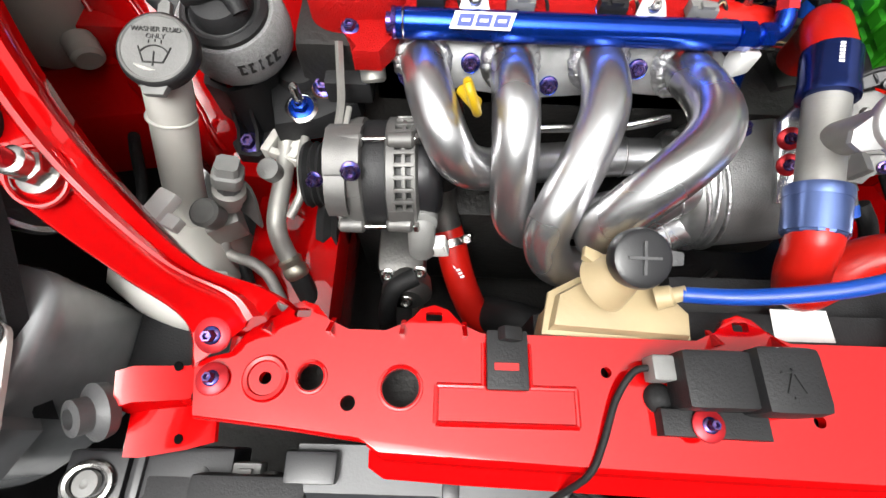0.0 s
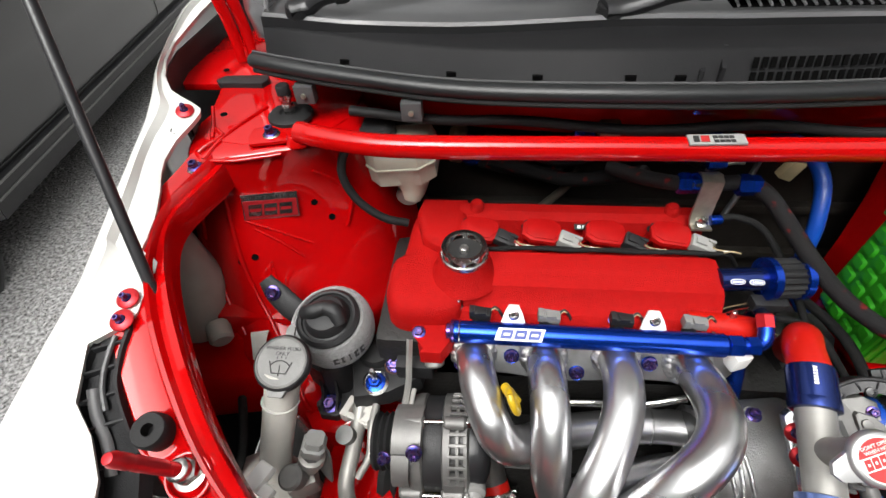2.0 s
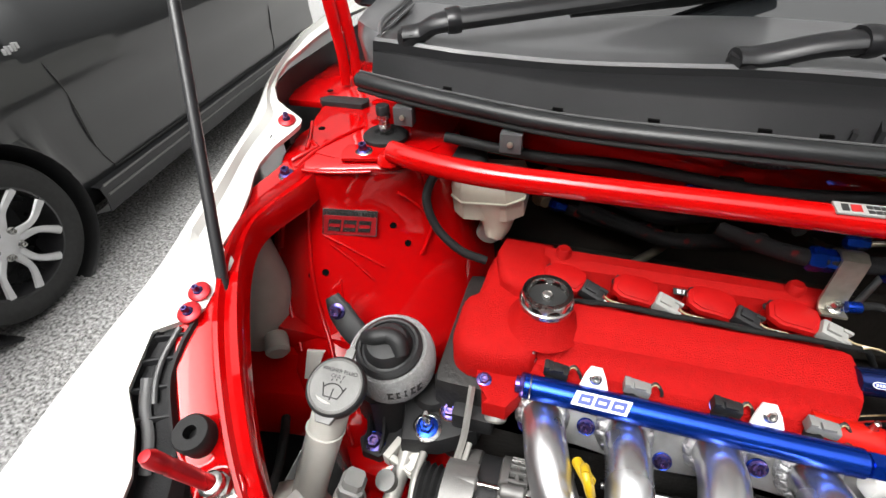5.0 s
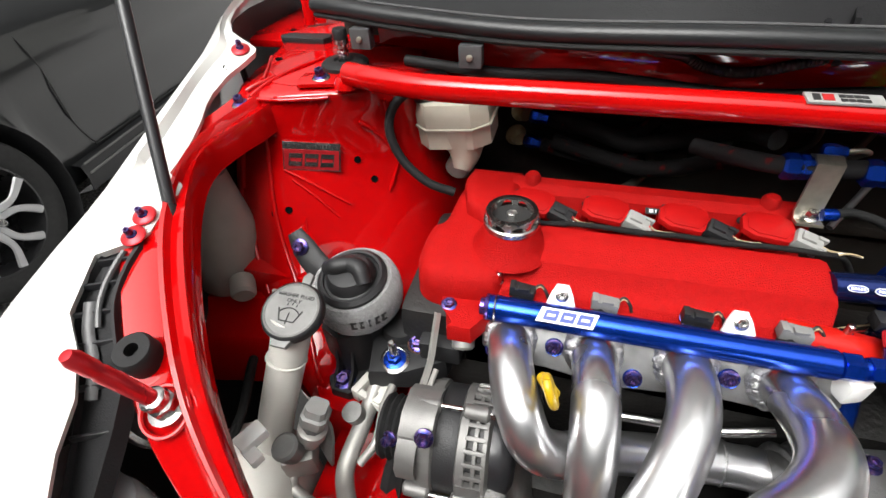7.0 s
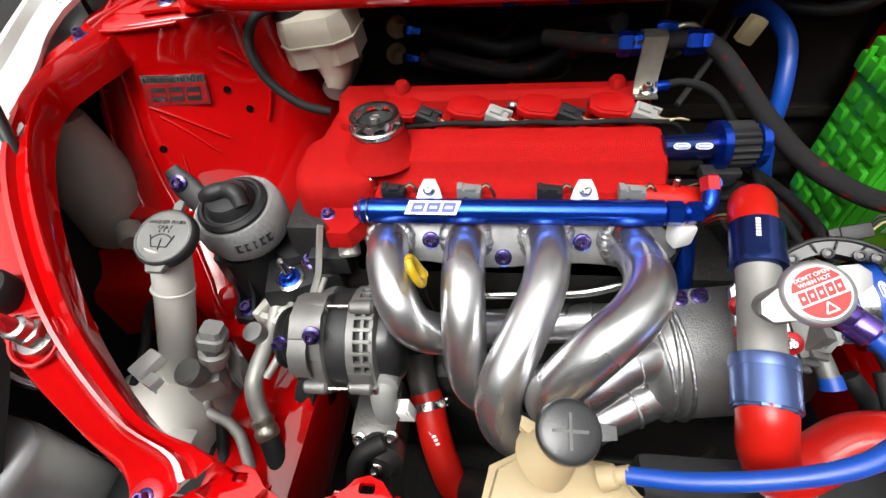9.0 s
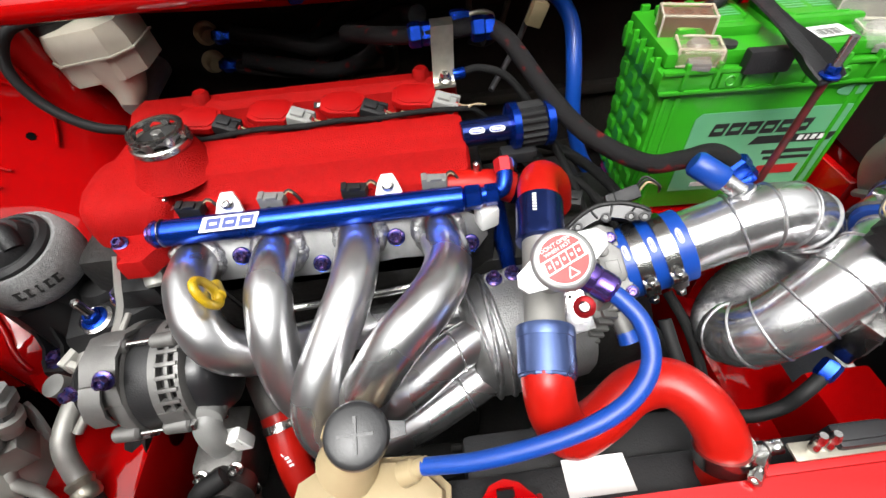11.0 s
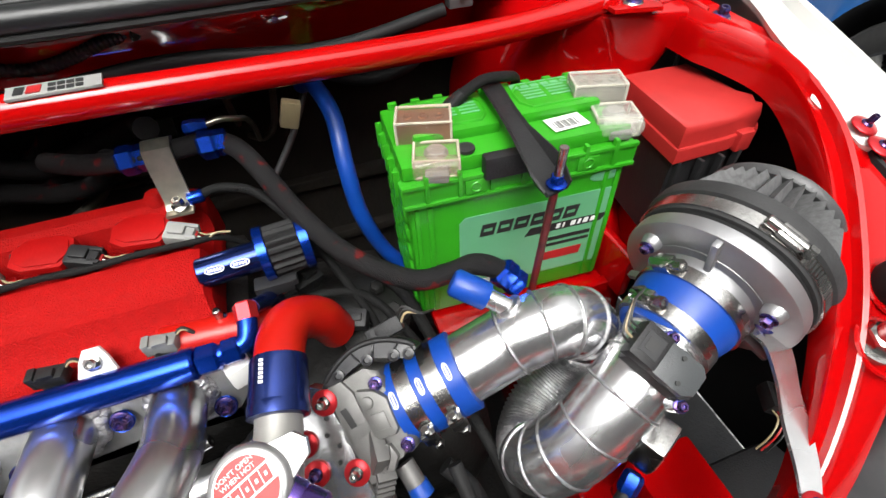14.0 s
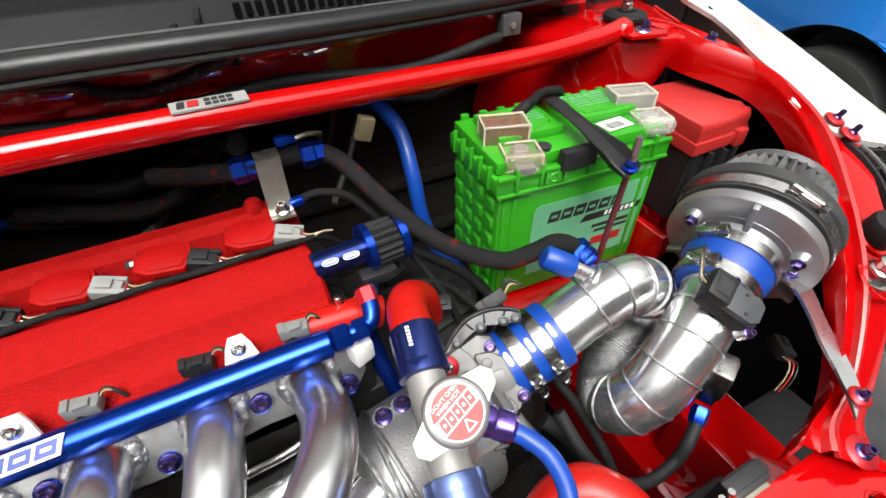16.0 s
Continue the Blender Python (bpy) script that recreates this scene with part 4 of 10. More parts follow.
# hood latch tongue on the support
b = B()
box(b, (-0.165, 0.084, 0.776), (0.034, 0.048, 0.006), 0.002)
box(b, (-0.163, 0.104, 0.783), (0.018, 0.012, 0.012), 0.003, Matrix.Rotation(radians(25), 3, "Y"))
clip = thing("hood_stay_clip", "black plastic clip on the radiator support", "clip", (-0.165, 0.084, 0.772))
part("clip_body", b, BLACK, clip)
b = B()
box(b, (-0.166, 0.078, 0.7795), (0.020, 0.006, 0.0012))
part("clip_slot", b, RED, clip, "slot showing red paint beneath")

# strut brace
brace = thing("strut_brace", "red painted steel brace bar between the strut towers", "strut brace", (0.02, 0.53, 1.0))
b = B()
tube(b, [(-0.473, 0.546, 1.020), (-0.436, 0.532, 1.021), (-0.364, 0.515, 1.022), (-0.260, 0.510, 1.023), (-0.092, 0.5145, 1.0204), (0.0, 0.519, 1.0175), (0.095, 0.528, 1.012), (0.292, 0.551, 0.999), (0.399, 0.560, 0.997), (0.490, 0.564, 1.002), (0.526, 0.564, 1.009)], 0.0138, 28, 6)
part("bar", b, RED_BAR, brace)
for bx, by, ang, px, py in ((-0.519, 0.560, 12, -0.478, 0.548), (0.542, 0.546, -14, 0.520, 0.562)):
    foot = Matrix.Translation((bx, by, 1.003)) @ Matrix.Rotation(radians(ang), 4, "Z")
    b = B()
    prism(b, [(-0.026, -0.018), (0.026, -0.018), (0.030, 0.0), (0.026, 0.022), (-0.026, 0.022), (-0.030, 0.0)], 0.0, 0.0045, foot, bevel=0.0015)
    part("bar_foot", b, RED_BAR, brace)
    b = B()
    rod(b, (px, py, 1.003), (px, py, 1.018), 0.017, 0.013, 24, 0.002)
    part("bar_foot", b, RED_BAR, brace)
    bolt(brace, (bx, by, 1.0075), (0, -0.2, 1), 0.006, 0.012, TITAN, STEEL, 1.9)
b = B()
m = face((0.011, 0.517, 1.0312), (0.05, -0.2, 1), (1, 0.09, -0.055))
prism(b, [(-0.031, -0.0075), (0.031, -0.0075), (0.031, 0.0075), (-0.031, 0.0075)], -0.001, 0.001, m)
badge = part("name_plate", b, PLATE, brace, "silver maker's plate with red and black marks")
b = B()
bars(b, m @ Matrix.Translation((0, 0, 0.001)), [(-0.026, -0.004, 0.006, 0.009, 0.001), (-0.004, 0.001, 0.005, 0.004, 0), (0.002, 0.001, 0.005, 0.004, 0), (0.008, 0.001, 0.005, 0.004, 0), (0.014, 0.001, 0.005, 0.004, 0), (-0.004, -0.005, 0.005, 0.004, 0), (0.002, -0.005, 0.005, 0.004, 0), (0.008, -0.005, 0.005, 0.004, 0), (0.014, -0.005, 0.005, 0.004, 0)])
part("plate_mark", b, INK, badge)
b = B()
bars(b, m @ Matrix.Translation((0, 0, 0.001)), [(-0.018, -0.004, 0.009, 0.009, 0.001)])
part("plate_mark", b, RED_INK, badge)

# ---- cowl, wipers, windscreen ----
cowl = thing("cowl_panel", "black plastic windscreen cowl with grilles", "cowl", (0.02, 0.7, 1.04), kind="structure")


SEAL = spline([(-0.551, 0.641, 1.071), (-0.506, 0.619, 1.073), (-0.416, 0.594, 1.070), (-0.266, 0.560, 1.068), (-0.076, 0.537, 1.074), (0.107, 0.549, 1.069), (0.294, 0.582, 1.061), (0.437, 0.624, 1.053), (0.581, 0.679, 1.041)], 6)


def seal_at(x):
    """Depth and height of the bonnet seal at x."""
    k = [p.x for p in SEAL]
    return float(np.interp(x, k, [p.y for p in SEAL])), float(np.interp(x, k, [p.z for p in SEAL]))


RIM = ((-0.56, 0.712), (-0.50, 0.690), (-0.42, 0.676), (-0.30, 0.668), (-0.15, 0.664), (0.05, 0.668), (0.25, 0.690), (0.45, 0.735), (0.58, 0.775))


def cowl_at(x, k, d=0.0, h=0.0):
    """A point of the cowl skin at x: k from 0 (at the seal) to 4 (at the glass)."""
    y, z = seal_at(x)
    ry = float(np.interp(x, [p[0] for p in RIM], [p[1] for p in RIM]))
    sec = ((y + 0.016, z - 0.020), (y + 0.050, z - 0.016), (y + 0.064, z + 0.018), (ry, z + 0.034), (ry + 0.165, z + 0.044))
    i = min(int(k), 3)
    t = k - i
    return (x, sec[i][0] * (1 - t) + sec[i + 1][0] * t + d, sec[i][1] * (1 - t) + sec[i + 1][1] * t + h)


XS = list(np.linspace(-0.555, 0.57, 46))
b = B()
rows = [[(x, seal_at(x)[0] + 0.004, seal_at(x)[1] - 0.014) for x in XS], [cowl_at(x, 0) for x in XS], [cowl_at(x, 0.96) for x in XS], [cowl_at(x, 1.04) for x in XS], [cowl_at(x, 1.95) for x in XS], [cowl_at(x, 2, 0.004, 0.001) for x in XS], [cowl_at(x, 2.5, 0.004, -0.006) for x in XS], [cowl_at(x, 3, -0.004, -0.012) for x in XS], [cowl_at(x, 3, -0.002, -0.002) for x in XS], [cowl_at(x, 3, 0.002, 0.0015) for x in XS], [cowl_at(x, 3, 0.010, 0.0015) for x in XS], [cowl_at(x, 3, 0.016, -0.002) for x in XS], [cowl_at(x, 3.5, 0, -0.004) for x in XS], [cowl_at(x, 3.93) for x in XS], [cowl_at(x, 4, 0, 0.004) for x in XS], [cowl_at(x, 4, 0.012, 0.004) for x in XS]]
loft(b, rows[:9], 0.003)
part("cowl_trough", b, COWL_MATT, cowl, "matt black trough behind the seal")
b = B()
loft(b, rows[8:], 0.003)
part("cowl_skin", b, COWL, cowl, "smooth faded black top of the cowl, sky sheen put into its grey")
b = B()
tube(b, SEAL, 0.0115, 16, 1, 0.85)
part("rubber_seal", b, SEAL_RUBBER, cowl, "black rubber bonnet seal")
b = B()
tube(b, [(p.x, p.y - 0.007, p.z - 0.0105) for p in SEAL], 0.0034, 8, 1)
part("seal_lip", b, RUBBER, cowl)
b = B()
tube(b, [(p.x, p.y + 0.003, p.z + 0.0104) for p in SEAL], 0.0016, 8, 1)
part("seal_bead", b, DARK_GREY, cowl)
# upper grille on the plateau: dark opening, cross bars and two long bars
b = B()
loft(b, [[cowl_at(x, k, 0, 0.0022) for x in np.linspace(0.055, 0.42, 14)] for k in (3.12, 3.32)], 0.001)
part("grille_void", b, VOID, cowl, "dark opening under the grille")
for k in range(27):
    x = 0.06 + k * 0.0135
    p, q = V(cowl_at(x, 3.11, 0, 0.004)), V(cowl_at(x + 0.006, 3.33, 0, 0.004))
    b = B()
    tube(b, [p, p.lerp(q, 0.5), q], 0.0017, 6, 2)
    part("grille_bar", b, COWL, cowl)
# lower grille on the sloping wall: slots in two rows
for k in range(34):
    x = 0.056 + k * 0.0102
    for lo, hi in ((1.13, 1.44), (1.56, 1.87)):
        p, q = V(cowl_at(x, lo, -0.0062, 0.001)), V(cowl_at(x + 0.0065, hi, -0.0062, 0.001))
        r, t = V(cowl_at(x + 0.0065, lo, -0.0062, 0.001)), V(cowl_at(x, hi, -0.0062, 0.001))
        b = B()
        loft(b, [[p, r], [t, q]], 0.0008)
        part("vent_slot", b, VOID, cowl)
b = B()
tube(b, [cowl_at(x, 1.02, -0.003, 0.0) for x in np.linspace(-0.02, 0.40, 12)], 0.0018, 6, 2)
part("cowl_bead", b, DARK_GREY, cowl)
for x in (-0.31, -0.205, -0.05, 0.022, 0.235):
    p = cowl_at(x, 0.75)
    b = B()
    if x == 0.022:
        prism(b, [(0, 0), (0.045, 0.01), (0.040, 0.030), (0.030, 0.040), (0.018, 0.030), (0.004, 0.024)], -0.0025, 0.0025, Matrix.Translation(p) @ pose(0, 0, 0, 90, 0, 80), bevel=0.001)
        prism(b, [(0, 0), (0.04, 0.01), (0.030, 0.024), (0.004, 0.020)], -0.0025, 0.0025, Matrix.Translation((x - 0.022, p[1], p[2])) @ pose(0, 0, 0, 90, 0, 75), bevel=0.001)
    elif x == 0.235:
        lathe(b, [(0.020, 0), (0.021, 0.012), (0.016, 0.02), (0, 0.022)], p, (0, -0.4, 1), 20)
    else:
        box(b, p, (0.024, 0.010, 0.016), 0.003)
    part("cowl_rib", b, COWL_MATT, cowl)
for x in (-0.43, -0.285, -0.18, -0.075, -0.02):
    p = cowl_at(x, 1.3, -0.003)
    b = B()
    box(b, p, (0.012, 0.006, 0.005))
    part("cowl_slot", b, VOID, cowl)
for x in (-0.330, -0.475, 0.36):
    y, z = seal_at(x)
    b = B()
    box(b, (x, y - 0.008, z - 0.028), (0.026, 0.016, 0.024), 0.002)
    part("cowl_clip", b, DARK_GREY, cowl, "black clip with brass rivet")
    b = B()
    lathe(b, [(0.0035, 0), (0.0035, 0.002), (0, 0.003)], (x, y - 0.017, z - 0.028), (0, -1, 0.2), 12)
    part("rivet", b, ZINC, cowl)
# moulded end cheeks where the cowl meets the wings
for s in (0, 1):
    f = mirror if s else (lambda p: p)
    b = B()
    loft(b, [[f((x, y, z)) for x, y, z in row] for row in (
        ((-0.600, 0.80, 1.045), (-0.590, 0.745, 1.060), (-0.565, 0.712, 1.072), (-0.545, 0.700, 1.060)),
        ((-0.622, 0.82, 1.085), (-0.606, 0.762, 1.094), (-0.576, 0.722, 1.102), (-0.548, 0.706, 1.100)),
        ((-0.628, 0.84, 1.105), (-0.612, 0.780, 1.112), (-0.580, 0.736, 1.116), (-0.552, 0.716, 1.112)),
        ((-0.622, 0.86, 1.118), (-0.604, 0.800, 1.124), (-0.572, 0.765, 1.120), (-0.548, 0.752, 1.112)),
        ((-0.60, 0.93, 1.145), (-0.58, 0.90, 1.142), (-0.565, 0.87, 1.134), (-0.545, 0.86, 1.122)))], 0.004)
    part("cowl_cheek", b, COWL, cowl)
    b = B()
    tube(b, [f(p) for p in ((-0.548, 0.712, 1.108), (-0.556, 0.745, 1.121), (-0.556, 0.80, 1.126), (-0.552, 0.87, 1.133))], 0.0035, 8, 5)
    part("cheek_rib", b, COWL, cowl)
b = B()
loft(b, [[(x, seal_at(max(-0.555, min(0.57, x)))[0] * 0.4 + 0.51 + dy + 0.25 * max(0, abs(x - 0.012) - 0.56), z) for x in np.linspace(-0.66, 0.68, 25)] for dy, z in ((0.10, 1.112), (0.34, 1.25), (0.70, 1.45))], 0.005)
glass = solo("windscreen", b, GLASS_DARK, "dark sloping windscreen glass reflecting the sky", "windscreen", kind="structure")
for s in (0, 1):
    f = mirror if s else (lambda p: p)
    b = B()
    tube(b, [f((-0.655, 0.90, 1.12)), f((-0.70, 1.02, 1.20)), f((-0.79, 1.29, 1.36))], 0.018, 12, 6)
    solo("pillar_trim", b, BLACK_SATIN, "black trim at the foot of the windscreen pillar", "trim", "pillar trims", "structure")


def wiper(p, elbow, tip):
    p, elbow, tip = V(p), V(elbow), V(tip)
    w = thing("wiper", "black windscreen wiper arm and blade", "wiper", p, "wipers")
    d = (tip - elbow).normalized()
    b = B()
    lathe(b, [(0.017, -0.03), (0.019, -0.004), (0.017, 0.004), (0, 0.006)], p, (0, -0.1, 1), 24)
    part("pivot", b, BLACK, w)
    b = B()
    tube(b, [p - d * 0.012, p + d * 0.015, p.lerp(elbow, 0.6) + V((0, 0, 0.002)), elbow], [0.018, 0.020, 0.019, 0.020], 12, 6, 0.62)
    part("arm_head", b, BLACK_SATIN, w)
    b = B()
    tube(b, [elbow - d * 0.008, elbow + d * 0.002, elbow + d * 0.010], [0.021, 0.0225, 0.021], 12, 3, 0.75)
    part("knuckle", b, BLACK_SATIN, w)
    b = B()
    tube(b, [elbow + d * 0.005, elbow.lerp(tip, 0.5), tip], [0.021, 0.018, 0.013], 12, 6, 0.6)
    part("arm", b, BLACK_SATIN, w)
    b = B()
    lo = V((0, 0.016, -0.014))
    tube(b, [elbow.lerp(tip, 0.35) + lo, elbow.lerp(tip, 0.7) + lo, tip + lo * 0.8], [0.004, 0.008, 0.008], 8, 4, 1.4)
    part("blade", b, BLACK, w)


wiper((-0.497, 0.702, 1.116), (-0.438, 0.706, 1.134), (-0.02, 0.88, 1.165))
wiper((-0.090, 0.680, 1.113), (0.018, 0.690, 1.133), (0.46, 0.78, 1.145))

# ---- engine ----
block = thing("engine_block", "grimy dark engine block and front cover", "engine", (-0.13, 0.47, 0.40))
b = B()
box(b, (-0.15, 0.475, 0.60), (0.46, 0.20, 0.44), 0.02)
box(b, (-0.15, 0.36, 0.50), (0.40, 0.14, 0.26), 0.03)
part("crankcase", b, DEEP, block)
b = B()
box(b, (-0.335, 0.47, 0.69), (0.06, 0.17, 0.26), 0.015)
part("timing_cover", b, ALU_CAST, block, "cast aluminium timing cover")
b = B()
box(b, (-0.125, 0.40, 0.775), (0.36, 0.05, 0.07), 0.008)
part("cylinder_head", b, ALU_CAST, block, "cast aluminium cylinder head")
b = B()
box(b, (0.13, 0.47, 0.60), (0.20, 0.20, 0.30), 0.03)
lathe(b, [(0.10, 0), (0.12, 0.03), (0.12, 0.10), (0.09, 0.14), (0, 0.14)], (0.16, 0.42, 0.55), (1, 0, 0), 32)
part("gearbox", b, DEEP, block, "dark gearbox casing")

cover = thing("valve_cover", "red wrinkle-painted engine valve cover", "engine cover", (-0.14, 0.49, 0.82))
# lengthwise skin: front edge, slope, ledge, coil valley, back ridge
prof = [(0.398, 0.826), (0.400, 0.838), (0.408, 0.848), (0.418, 0.851), (0.424, 0.857), (0.432, 0.872), (0.440, 0.876), (0.447, 0.877), (0.452, 0.879), (0.460, 0.883), (0.480, 0.883), (0.485, 0.879), (0.489, 0.852), (0.533, 0.852), (0.539, 0.886), (0.550, 0.893), (0.566, 0.893), (0.574, 0.886), (0.578, 0.86), (0.578, 0.826)]
b = B()
xs = [-0.286, -0.283, -0.275, -0.15, -0.05, 0.045, 0.053, 0.057]
drop = [0.02, 0.004, 0, 0, 0, 0, 0.003, 0.014]
rows = [[(x, y, max(0.826, z - d)) for y, z in prof] for x, d in zip(xs, drop)]
loft(b, rows)
for r in (rows[0], rows[-1]):
    b.faces.new([b.verts.new(p) for p in r])
part("cover_body", b, RED_WRINKLE, cover, sharp=30)
b = B()
out = []
for x, y in ((-0.365, 0.425), (-0.355, 0.402), (-0.33, 0.392), (-0.27, 0.398), (-0.262, 0.44), (-0.262, 0.577), (-0.33, 0.577), (-0.345, 0.56), (-0.35, 0.49), (-0.364, 0.47)):
    out.append((x, y))
ring = [(q.x, q.y) for q in spline([(x, y, 0) for x, y in out + out[:1]], 5)][:-1]
mx, my = -0.305, 0.485
hump = [[b.verts.new((mx + (x - mx) * k, my + (y - my) * k, z)) for x, y in ring] for k, z in ((1.0, 0.812), (1.0, 0.838), (0.985, 0.850), (0.95, 0.860), (0.88, 0.867), (0.72, 0.871), (0.40, 0.873))]
for lo, hi in zip(hump, hump[1:]):
    for i in range(len(lo)):
        j = (i + 1) % len(lo)
        b.faces.new((lo[i], lo[j], hi[j], hi[i]))
b.faces.new(hump[-1])
part("chain_end", b, RED_WRINKLE, cover, "rounded chain-end hump", sharp=75)
b = B()
prism(b, [(-0.336, 0.548), (-0.330, 0.578), (-0.262, 0.578), (-0.262, 0.486), (-0.300, 0.484), (-0.322, 0.498)], 0.86, 0.893, bevel=0.012)
part("rear_block", b, RED_WRINKLE, cover, "raised rear block", sharp=60)
b = B()
lathe(b, [(0.046, -0.016), (0.040, -0.008), (0.0345, 0.002), (0.0315, 0.012), (0.0300, 0.016), (0, 0.016)], (-0.262, 0.455, 0.884), (0, 0, 1), 40)
part("filler_neck", b, RED_WRINKLE, cover, "round filler neck", sharp=60)
b = B()
prism(b, [(-0.330, 0.398), (-0.268, 0.398), (-0.270, 0.378), (-0.286, 0.352), (-0.312, 0.352), (-0.318, 0.378)], 0.812, 0.836, bevel=0.006)
part("corner_tab", b, RED_WRINKLE, cover)
bolt(cover, (-0.316, 0.380, 0.836), (0, -0.3, 1), 0.006, 0.008)
for x in (-0.268, 0.061):
    b = B()
    rod(b, (x, 0.413, 0.838), (x, 0.413, 0.864), 0.0035, seg=12, edge=0.001)
    lathe(b, [(0.007, 0), (0.007, 0.006), (0.005, 0.007)], (x, 0.413, 0.846), (0, 0, 1), 6)
    part("stud", b, STEEL, cover, "steel stud with blue nut")
    bolt(cover, (x, 0.413, 0.842), (0, 0, 1), 0.0065, 0.006, BLUE_ANO)
bolt(cover, (-0.075, 0.404, 0.848), (0, -0.5, 1), 0.006, 0.008, TITAN)
for x in (-0.25, 0.015):
    b = B()
    lathe(b, [(0.010, 0), (0.010, 0.014), (0.007, 0.018), (0, 0.018)], (x, 0.556, 0.886), (0, 0, 1), 20)
    part("cover_boss", b, RED_WRINKLE, cover)

cap = thing("oil_filler_cap", "machined steel oil filler cap with crown of round cut-outs", "oil cap", (-0.262, 0.455, 0.900))
OC = V((-0.262, 0.455, 0.900))
b = B()
lathe(b, [(0.0285, 0), (0.0305, 0.0015), (0.0305, 0.0070), (0.0290, 0.0085), (0.0, 0.0085)], OC, (0, 0, 1), 56)
part("base_ring", b, STEEL, cap)
b = B()
lathe(b, [(0.0225, 0.0086), (0.0225, 0.0092), (0, 0.0092)], OC, (0, 0, 1), 40)
part("cap_floor", b, INK, cap, "dark recessed floor")
for i in range(8):
    a0 = i * math.pi / 4
    b = B()
    rows = []
    for t in np.linspace(0.10, 0.90, 9):
        a = a0 + t * math.pi / 4
        low = 0.0075 + 0.0075 * math.sin(math.pi * (t - 0.10) / 0.80) ** 0.6
        rows.append([OC + V((r * math.cos(a), r * math.sin(a), z)) for r, z in ((0.0235, low), (0.0282, low), (0.0270, 0.0175), (0.0235, 0.0175))])
    loft(b, [list(r) + [r[0]] for r in rows])
    part("crown_arch", b, CAP_METAL, cap)
    b = B()
    box(b, OC + V((0.0258 * math.cos(a0), 0.0258 * math.sin(a0), 0.0125)), (0.0056, 0.0068, 0.0110), 0.001, Matrix.Rotation(a0, 3, "Z"))
    part("crown_post", b, STEEL, cap)
b = B()
lathe(b, [(0.0215, 0.0168), (0.0282, 0.0168), (0.0275, 0.0192), (0.0225, 0.0192), (0.0215, 0.0168)], OC, (0, 0, 1), 48, cap=False)
part("crown_rim", b, STEEL, cap, "bright crown rim")
b = B()
lathe(b, [(0.0060, 0.0090), (0.0060, 0.0150), (0.0045, 0.0160), (0, 0.0160)], OC, (0, 0, 1), 6)
part("centre_hub", b, CAP_METAL, cap)

# ignition coils with their plugs
PLUG_GREY = paint("pale_grey_plug", (0.269, 0.269, 0.256), 0.5, 0, 0, 0.15, 60)
for i, x in enumerate((-0.212, -0.129, -0.046, 0.037)):
    coil = thing("ignition_coil", "red ignition coil with a %s plug" % ("black" if i % 2 == 0 else "pale grey"), "ignition coil", (x - 0.03, 0.515, 0.868), "ignition coils")
    hm = Matrix.Translation((x - 0.030, 0.514, 0.887)) @ pose(0, 0, 0, 10, 4, -8)
    out = [(-0.028, -0.012), (-0.016, -0.019), (0.016, -0.018), (0.024, -0.004), (0.020, 0.014), (0.006, 0.020), (-0.020, 0.017), (-0.029, 0.006)]
    b = B()
    prism(b, out, 0, 0.007, hm, bevel=0.0015)
    head = part("coil_head", b, RED_COIL, coil)
    b = B()
    prism(b, [(px * 0.82, py * 0.80) for px, py in out], 0.006, 0.0085, hm, bevel=0.001)
    part("head_lid", b, RED_COIL, coil)
    b = B()
    rod(b, hm @ V((-0.004, 0, -0.018)), hm @ V((-0.004, 0, 0.001)), 0.015, seg=24)
    part("coil_neck", b, RED_COIL, coil)
    b = B()
    tube(b, [hm @ V((0.020, -0.006, 0.002)), hm @ V((0.040, -0.006, -0.002)), hm @ V((0.052, -0.002, -0.006))], 0.0032, 8, 4, 0.6)
    part("coil_arm", b, RED_COIL, coil)
    b = B()
    m = Matrix.Translation((x + 0.001, 0.500, 0.887)) @ pose(0, 0, 0, 12, 14, -16)
    box(b, m.translation, (0.026, 0.020, 0.014), 0.0025, m.to_3x3())
    box(b, m @ V((-0.002, 0, 0.008)), (0.014, 0.010, 0.004), 0.001, m.to_3x3())
    box(b, m @ V((0.011, 0.006, 0.004)), (0.010, 0.004, 0.010), 0.001, m.to_3x3())
    box(b, m @ V((0.011, -0.006, 0.003)), (0.010, 0.004, 0.009), 0.001, m.to_3x3())
    part("plug", b, BLACK if i % 2 == 0 else PLUG_GREY, coil, "black plug" if i % 2 == 0 else "pale grey plug")
    b = B()
    box(b, m @ V((0.013, 0, -0.001)), (0.004, 0.012, 0.007), 0.001, m.to_3x3())
    part("plug_seal", b, RED_INK, coil, "orange wire seal")
    for k in range(3):
        b = B()
        tube(b, [m @ V((0.013, -0.005 + k * 0.005, 0)), m @ V((0.022, -0.006 + k * 0.004, 0.001)), (x + 0.034, 0.488 + 0.001 * k, 0.888 - 0.001 * k), (x + 0.046, 0.486, 0.887)], 0.0010, 6, 4)
        part("wire", b, (CREAM, LABEL_WHITE, CREAM)[k], coil)
    bolt(coil, (x - 0.052, 0.526, 0.886), (0, 0, 1), 0.0048, 0.010, BLACK)
    b = B()
    rod(b, (x - 0.052, 0.526, 0.866), (x - 0.052, 0.526, 0.888), 0.006, seg=14)
    part("stud", b, RED_COIL, coil)
b = B()
